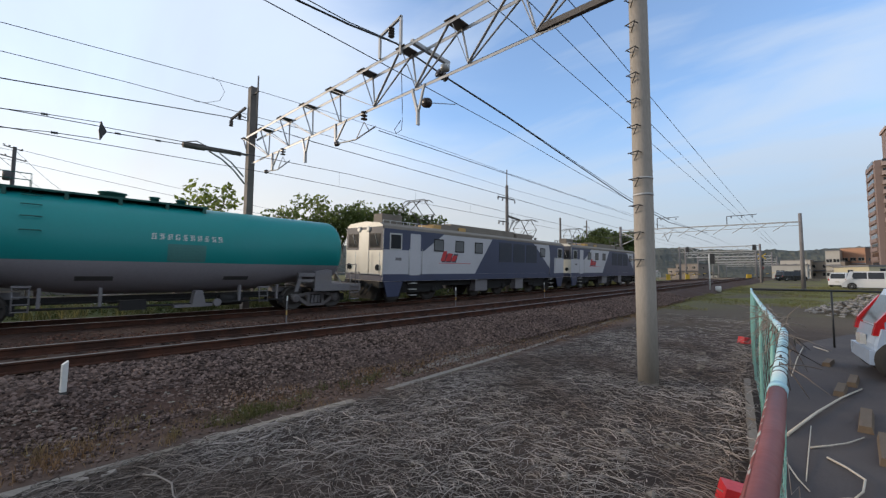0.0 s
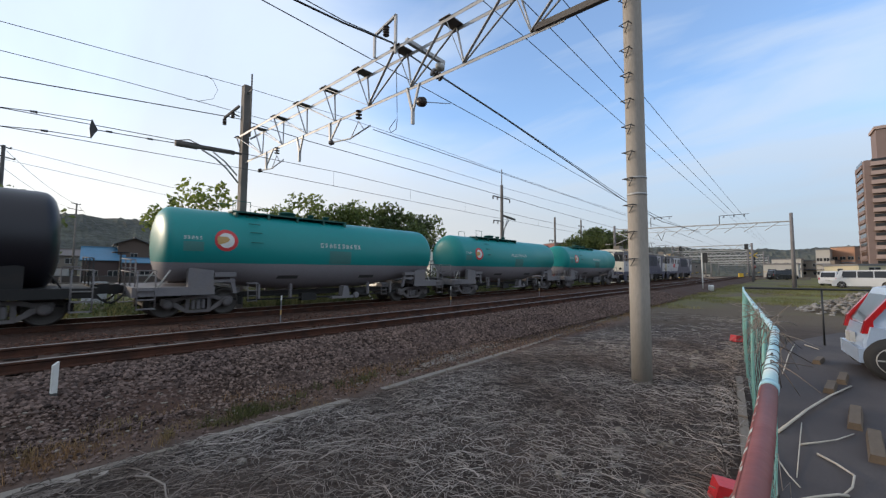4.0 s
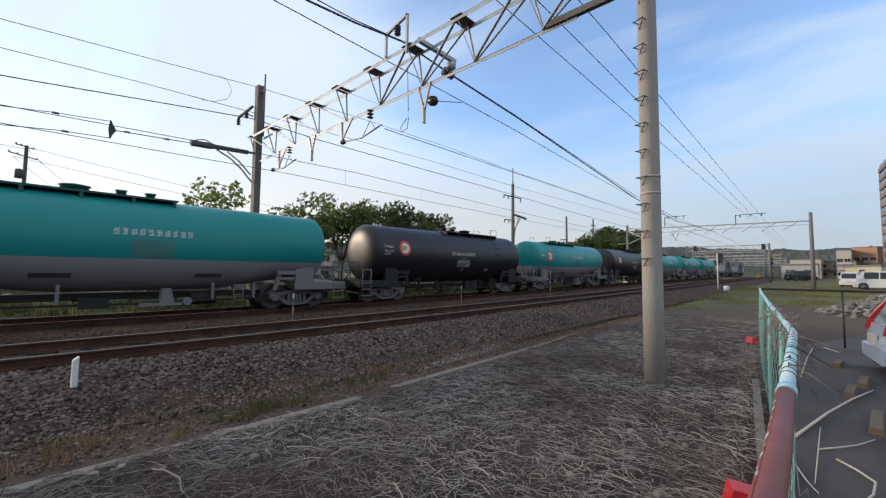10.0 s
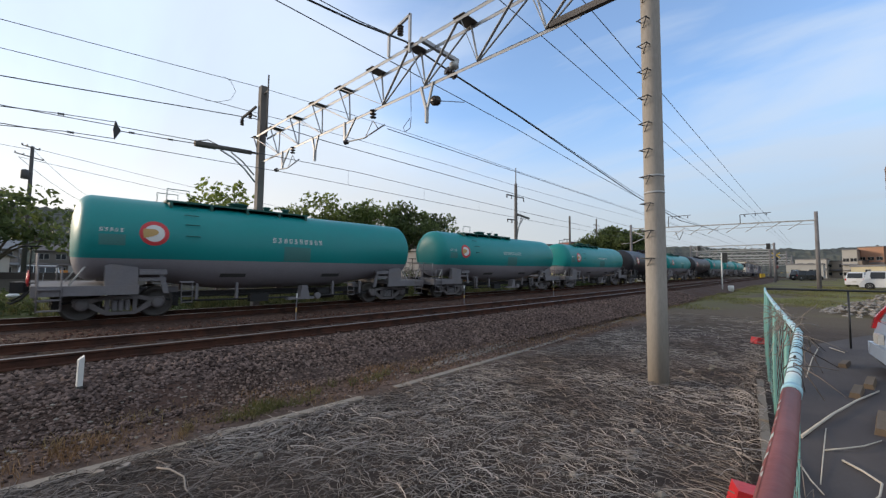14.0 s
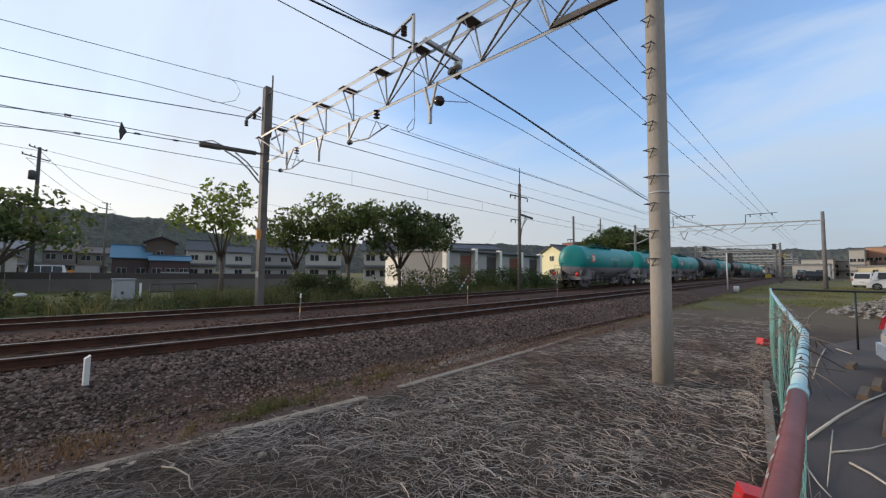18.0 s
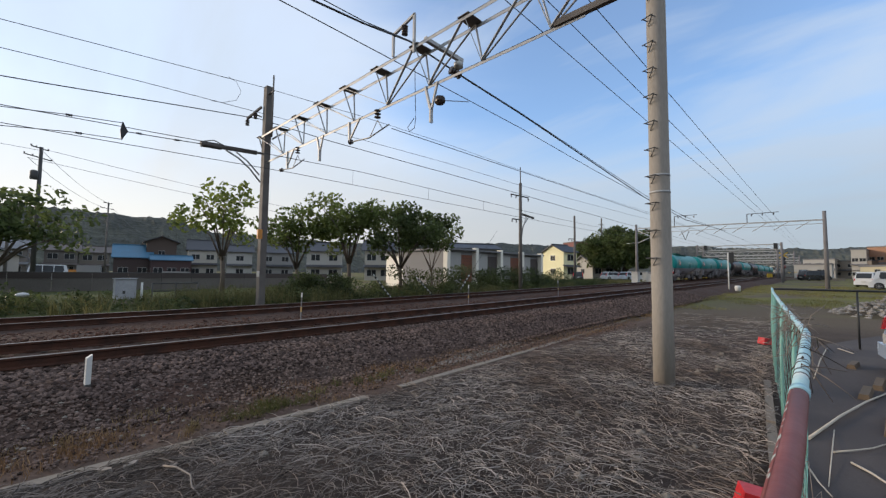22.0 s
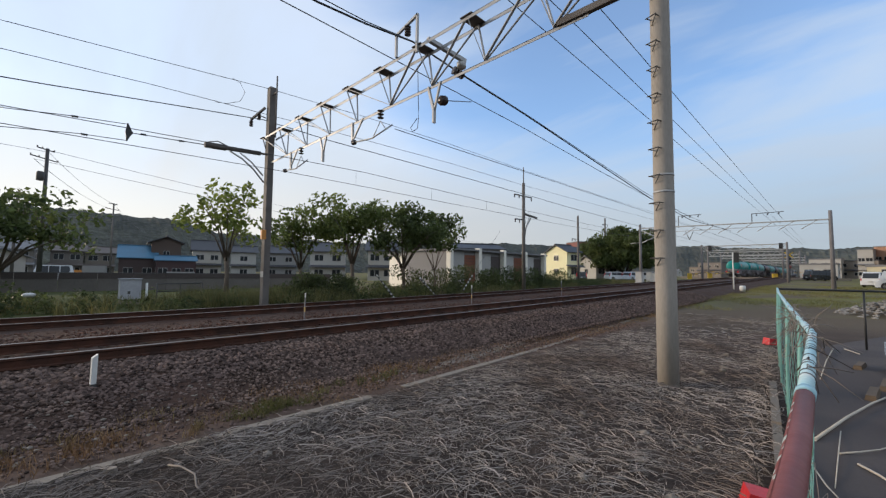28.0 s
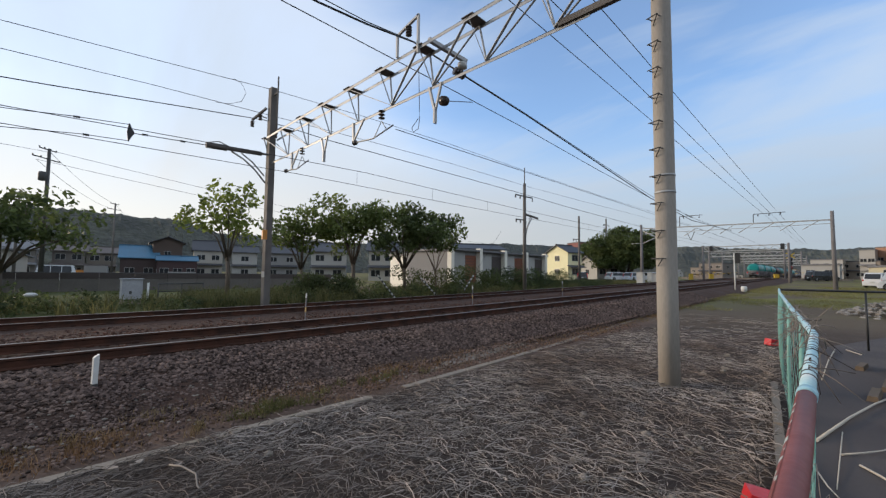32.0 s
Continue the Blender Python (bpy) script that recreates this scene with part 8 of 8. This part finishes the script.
house(-33.4, 27.2, -100, 5.2, 3.0, 1, W_("wall_bright", (0.80, 0.76, 0.66)), M["tile_grey"], "bright white prefabricated building with a flat roof", gable=False, sh=3.1, windows=0, name="building")
house(-37, 45, -30, 7, 6, 2, W_("wall_grey", (0.30, 0.30, 0.30)), M["tile_dark"], "house with a dark roof behind the garages", sh=2.35, pitch=0.25)
house(-32.9, 66.15, -15, 3.4, 5.0, 2, W_("wall_yellow", (0.80, 0.74, 0.46)), M["tile_dark"], "pale yellow two-storey house with dark roof", sh=2.4, pitch=0.5, windows=1, eave=0.35)
house(-31.0, 76.0, -30, 5, 6, 1, W_("wall_white", (0.62, 0.61, 0.57)), M["tile_grey"], "small grey-roofed house by the large tree", sh=2.9)
house(-67.5, 147, -30, 8, 8, 4, W_("wall_brick", (0.22, 0.09, 0.08)), M["tile_grey"], "dark red block in the distance", gable=False, sh=3.5, windows=4, name="building")
house(-42, 96, -20, 10, 8, 2, W_("wall_cream", (0.46, 0.43, 0.38)), M["tile_brown"], "cream house far along the line", sh=2.7)
# distant town beyond the crossing
rngt = random.Random(9)
for i in range(26):
    x, y = -32 - rngt.uniform(0, 50) - i * 1.2, 175 + i * 11 + rngt.uniform(-5, 5)
    if i % 2:
        x = rngt.uniform(3, 46) + i * 0.4
    cc = rngt.choice(["wall_white", "wall_cream", "wall_grey", "wall_tan", "wall_greige"])
    flat = rngt.random() < 0.35
    house(x, y, rngt.choice([-60, -75, -90, -110]), rngt.uniform(6, 10), rngt.uniform(6, 8), rngt.choice([1, 2, 2, 3]) if flat else 2, M[cc], rngt.choice([M["tile_dark"], M["tile_brown"], M["tile_grey"]]),
          {"wall_white": "white", "wall_cream": "cream", "wall_grey": "grey", "wall_tan": "tan", "wall_greige": "grey-brown"}[cc] + (" flat-roofed building" if flat else " tiled house") + " in the distant town", gable=not flat, sh=2.8, windows=3)
house(10.5, 88, -60, 8, 7, 1, W_("wall_butter", (0.50, 0.45, 0.31)), M["tile_grey"], "low cream-yellow building beside the parking ground", gable=False, sh=2.15, windows=2, name="building")
house(12.0, 190, -110, 6, 6.5, 2, W_("wall_orange", (0.36, 0.20, 0.13)), M["tile_grey"], "orange flat-roofed building in the distance", gable=False, sh=5.1, windows=3, name="building")
house(7.0, 186, -100, 3.5, 6, 2, W_("wall_white", (0.62, 0.61, 0.57)), M["tile_grey"], "white flat-roofed building beside the orange one", gable=False, sh=4.6, name="building")
house(-2.6, 117, -95, 6.0, 4, 1, W_("wall_white", (0.38, 0.37, 0.345)), M["tile_grey"], "low white shed near the crossing", gable=False, sh=2.9, windows=2, name="building")
house(-2.5, 185, -100, 8, 6, 2, W_("wall_white", (0.38, 0.37, 0.345)), M["tile_grey"], "white boxy house in the distance", gable=False, sh=3.1, windows=3, name="building")

# row of garages with white piers and brown shutters
M["shutter_rust"] = surf("rust brown shutter", (0.20, 0.065, 0.032), 0.6, big=1, fine=12, bump=0.3, stretch=(1, 1, 6))
M["shutter_dark"] = surf("dark brown shutter", (0.06, 0.045, 0.04), 0.6, big=1, fine=12, bump=0.3, stretch=(1, 1, 6))
gr = thing("garage_row", pose(-24.6, 25.6, GROUND_Z), "row of garages with white piers and brown shutters", "garage")
bm = bmesh.new()
box(bm, (-6, 0, -0.2), (-0.15, 16.2, 3.78))
part("wall", bm, M["wall_grey"], gr)
bm = bmesh.new()
box(bm, (-6.2, -0.25, 3.78), (0.35, 16.5, 3.94))
part("roof", bm, M["tile_grey"], gr, "flat grey roof edge")
for i in range(5):
    bm = bmesh.new()
    box(bm, (-0.15, i * 4.0 - 0.2, -0.2), (0.36, i * 4.0 + 0.2, 4.10))
    part("pier", bm, M["wall_bright"], gr, "white pier", bevel=0.02)
    if i < 4:
        bm = bmesh.new()
        box(bm, (-0.148, i * 4.0 + 0.2, 0), (-0.05, i * 4.0 + 2.1, 3.6))
        part("partition", bm, M["wall_white"], gr)
        bm = bmesh.new()
        box(bm, (-0.148, i * 4.0 + 2.15, 0), (-0.08, i * 4.0 + 3.7, 3.4))
        sh_ = part("shutter", bm, M["shutter_rust"] if i % 2 == 0 else M["shutter_dark"], gr)
        bm = bmesh.new()
        for k in range(12):
            box(bm, (-0.08, i * 4.0 + 2.17, 0.1 + k * 0.27), (-0.06, i * 4.0 + 3.68, 0.13 + k * 0.27))
        part("ribs", bm, M["shutter_dark"], sh_)

# road beyond the bank with a dark low wall and guard rail
bm = bmesh.new()
prism(bm, [(-44, -60), (-41, -60), (-41, 20), (-30, 50), (-24, 95), (-28, 96), (-35, 52), (-47, 20), (-50, -60)], 2, -0.6, GROUND_Z + 0.02)
whole("road", bm, M["asphalt"], "asphalt road beyond the bank", "road", kind="structure")
M["wall_road"] = surf("stained grey wall", (0.14, 0.125, 0.112), 0.9, big=0.6, fine=14, bump=0.15)
gw_ = thing("guard_wall", pose(-40.5, -30, GROUND_Z), "dark low road wall with a rail", "wall", kind="structure")
for i in range(24):
    bm = bmesh.new()
    box(bm, (-0.12, i * 2.2, 0.96), (0.12, i * 2.2 + 2.17, 1.38))
    part("wall_panel", bm, M["shutter_dark"], gw_)
    bm = bmesh.new()
    box(bm, (-0.1, i * 2.2, -0.2), (0.1, i * 2.2 + 2.18, 0.957))
    part("base_panel", bm, M["wall_road"], gw_, "grey concrete base")
bm = bmesh.new()
tube(bm, [(0, 0, 1.40), (0, 52.8, 1.40)], 0.04, 6)
part("rail", bm, M["darksteel"], gw_)
for x, y, w, h, mat in ((-60, 12.5, 3.5, 1.5, "wall_grey"), (-73, 5.0, 3.2, 2.2, "wall_grey"), (-55, 24, 4.0, 1.3, "wall_grey"), (-65, 18.5, 6, 1.2, "wall_greige")):
    bm = bmesh.new()
    box(bm, (-0.1, -w / 2, -0.1), (0.1, w / 2, h))
    whole("garden_wall", bm, M[mat], "low garden wall before the houses", "wall", "garden walls", at=pose(x, y, GROUND_Z, 0, 0, -45), bevel=0.02)

bm = bmesh.new()
box(bm, (-1.0, -0.8, 0), (1.0, 0.8, 1.5))
box(bm, (-1.05, -0.85, 1.5), (1.05, 0.85, 1.58))
whole("skip_container", bm, M["orange_paint"], "orange steel skip beside the white van", "container", at=pose(-76, 3.5, GROUND_Z), bevel=0.04)

# apartment tower
tw = thing("apartment_tower", pose(16.6, 172.5, GROUND_Z, 0, 0, 3), "brown tiled apartment tower with rows of balconies", "apartment block")
M["tower"] = surf("brown tower tiles", (0.20, 0.145, 0.13), 0.75, big=0.3, fine=4, amp=(0.15, 0.12), bump=0.1)
M["tower_pale"] = surf("pale tower balcony", (0.36, 0.27, 0.24), 0.75, big=0.3, fine=4, amp=(0.12, 0.1), bump=0.1)
bm = bmesh.new()
box(bm, (0, 0, -0.3), (26, 14, 36.8))
box(bm, (3.2, 2, 36.8), (9, 9, 46.3))
box(bm, (9, 1.5, 36.8), (26, 12, 42))
part("wall", bm, M["tower"], tw)
bm = bmesh.new()
box(bm, (2.8, 1.6, 46.3), (9.4, 9.4, 47.2))
tube(bm, [(7.5, 4, 47.2), (7.5, 4, 53)], 0.4, 6)
part("penthouse_cap", bm, M["tower_pale"], tw)
for k in range(13):
    z = 1.6 + k * 2.78
    for x0, x1, yy in ((1.2, 9.5, -1.3), (10.5, 18, -1.3)):
        bm = bmesh.new()
        box(bm, (x0, yy, z - 0.15), (x1, -0.02, z))
        box(bm, (x0, yy, z), (x1, yy + 0.12, z + 1.05))
        part("balcony", bm, M["tower_pale"], tw, "pale balcony")
        bm = bmesh.new()
        box(bm, (x0 + 0.4, -0.05, z + 0.1), (x1 - 0.4, -0.01, z + 2.1))
        part("window", bm, M["glass"], tw)
    bm = bmesh.new()
    box(bm, (-0.35, 2.0, z - 0.15), (-0.02, 12, z + 0.95))
    part("side_gallery", bm, M["tower"], tw)
    bm = bmesh.new()
    box(bm, (-0.04, 2.4, z + 1.0), (-0.012, 11.6, z + 2.3))
    part("window", bm, M["glass"], tw)

# ---- wooded hills around ----
RIDGE = [(-180, 2.6), (-90, 2.4), (-30, 2.6), (-1, 3.0), (7, 3.3), (13, 3.75), (35, 4.3), (60, 4.2), (74, 5.0), (80, 6.2), (88, 6.4), (97, 6.0), (120, 5.0), (180, 2.6)]


def ridge_deg(a):
    for (p, u), (q, w) in zip(RIDGE, RIDGE[1:]):
        if p <= a <= q:
            k = (a - p) / (q - p)
            k = k * k * (3 - 2 * k)
            return u + (w - u) * k
    return 3.0


M["hill"] = surf("wooded hillside", (0.050, 0.053, 0.041), 0.95, big=0.02, fine=0.16, amp=(0.3, 0.75), bump=1.0, second=(0.072, 0.074, 0.054), cover=0.45, depth=6.0)
hv, hf = [], []
n_a, n_r = 1500, 12
for i in range(n_a):
    a = -180 + 360 * i / n_a
    e = ridge_deg(a) + 0.35 * nz(a * 0.09, 0, 1, 2) + 0.16 * nz(a * 0.6, 0, 1, 4)
    rad = 620 if 40 < a < 140 else 950
    wgt = min(1, max(0, (a - 30) / 20)) * min(1, max(0, (150 - a) / 20))
    rad = 950 + (620 - 950) * wgt
    top = rad * math.tan(radians(max(0.6, e))) + 2
    for j in range(n_r):
        u = j / (n_r - 1)
        r = rad * (0.72 + 0.28 * u)
        z = -2 + top * u ** 0.8 + (u > 0.3) * (3.2 * abs(nz(a * 4.3, u * 14, 1, 31)) + 2.4 * abs(nz(a * 11.0, u * 31, 1, 37))) + (1 - abs(2 * u - 1)) * 5 * nz(a * 0.4, u * 5, 1, 7) + 1.5 * nz(a * 3.1, u * 9, 1, 11)
        hv.append((-math.sin(radians(a)) * r, math.cos(radians(a)) * r, z))
for i in range(n_a):
    for j in range(n_r - 1):
        p, q = i * n_r + j, ((i + 1) % n_a) * n_r + j
        hf.append((p, q, q + 1, p + 1))
tagged(new("hills", from_arrays("hills", hv, hf, M["hill"])), "low wooded hills on the skyline", "hill", kind="structure")
motions()
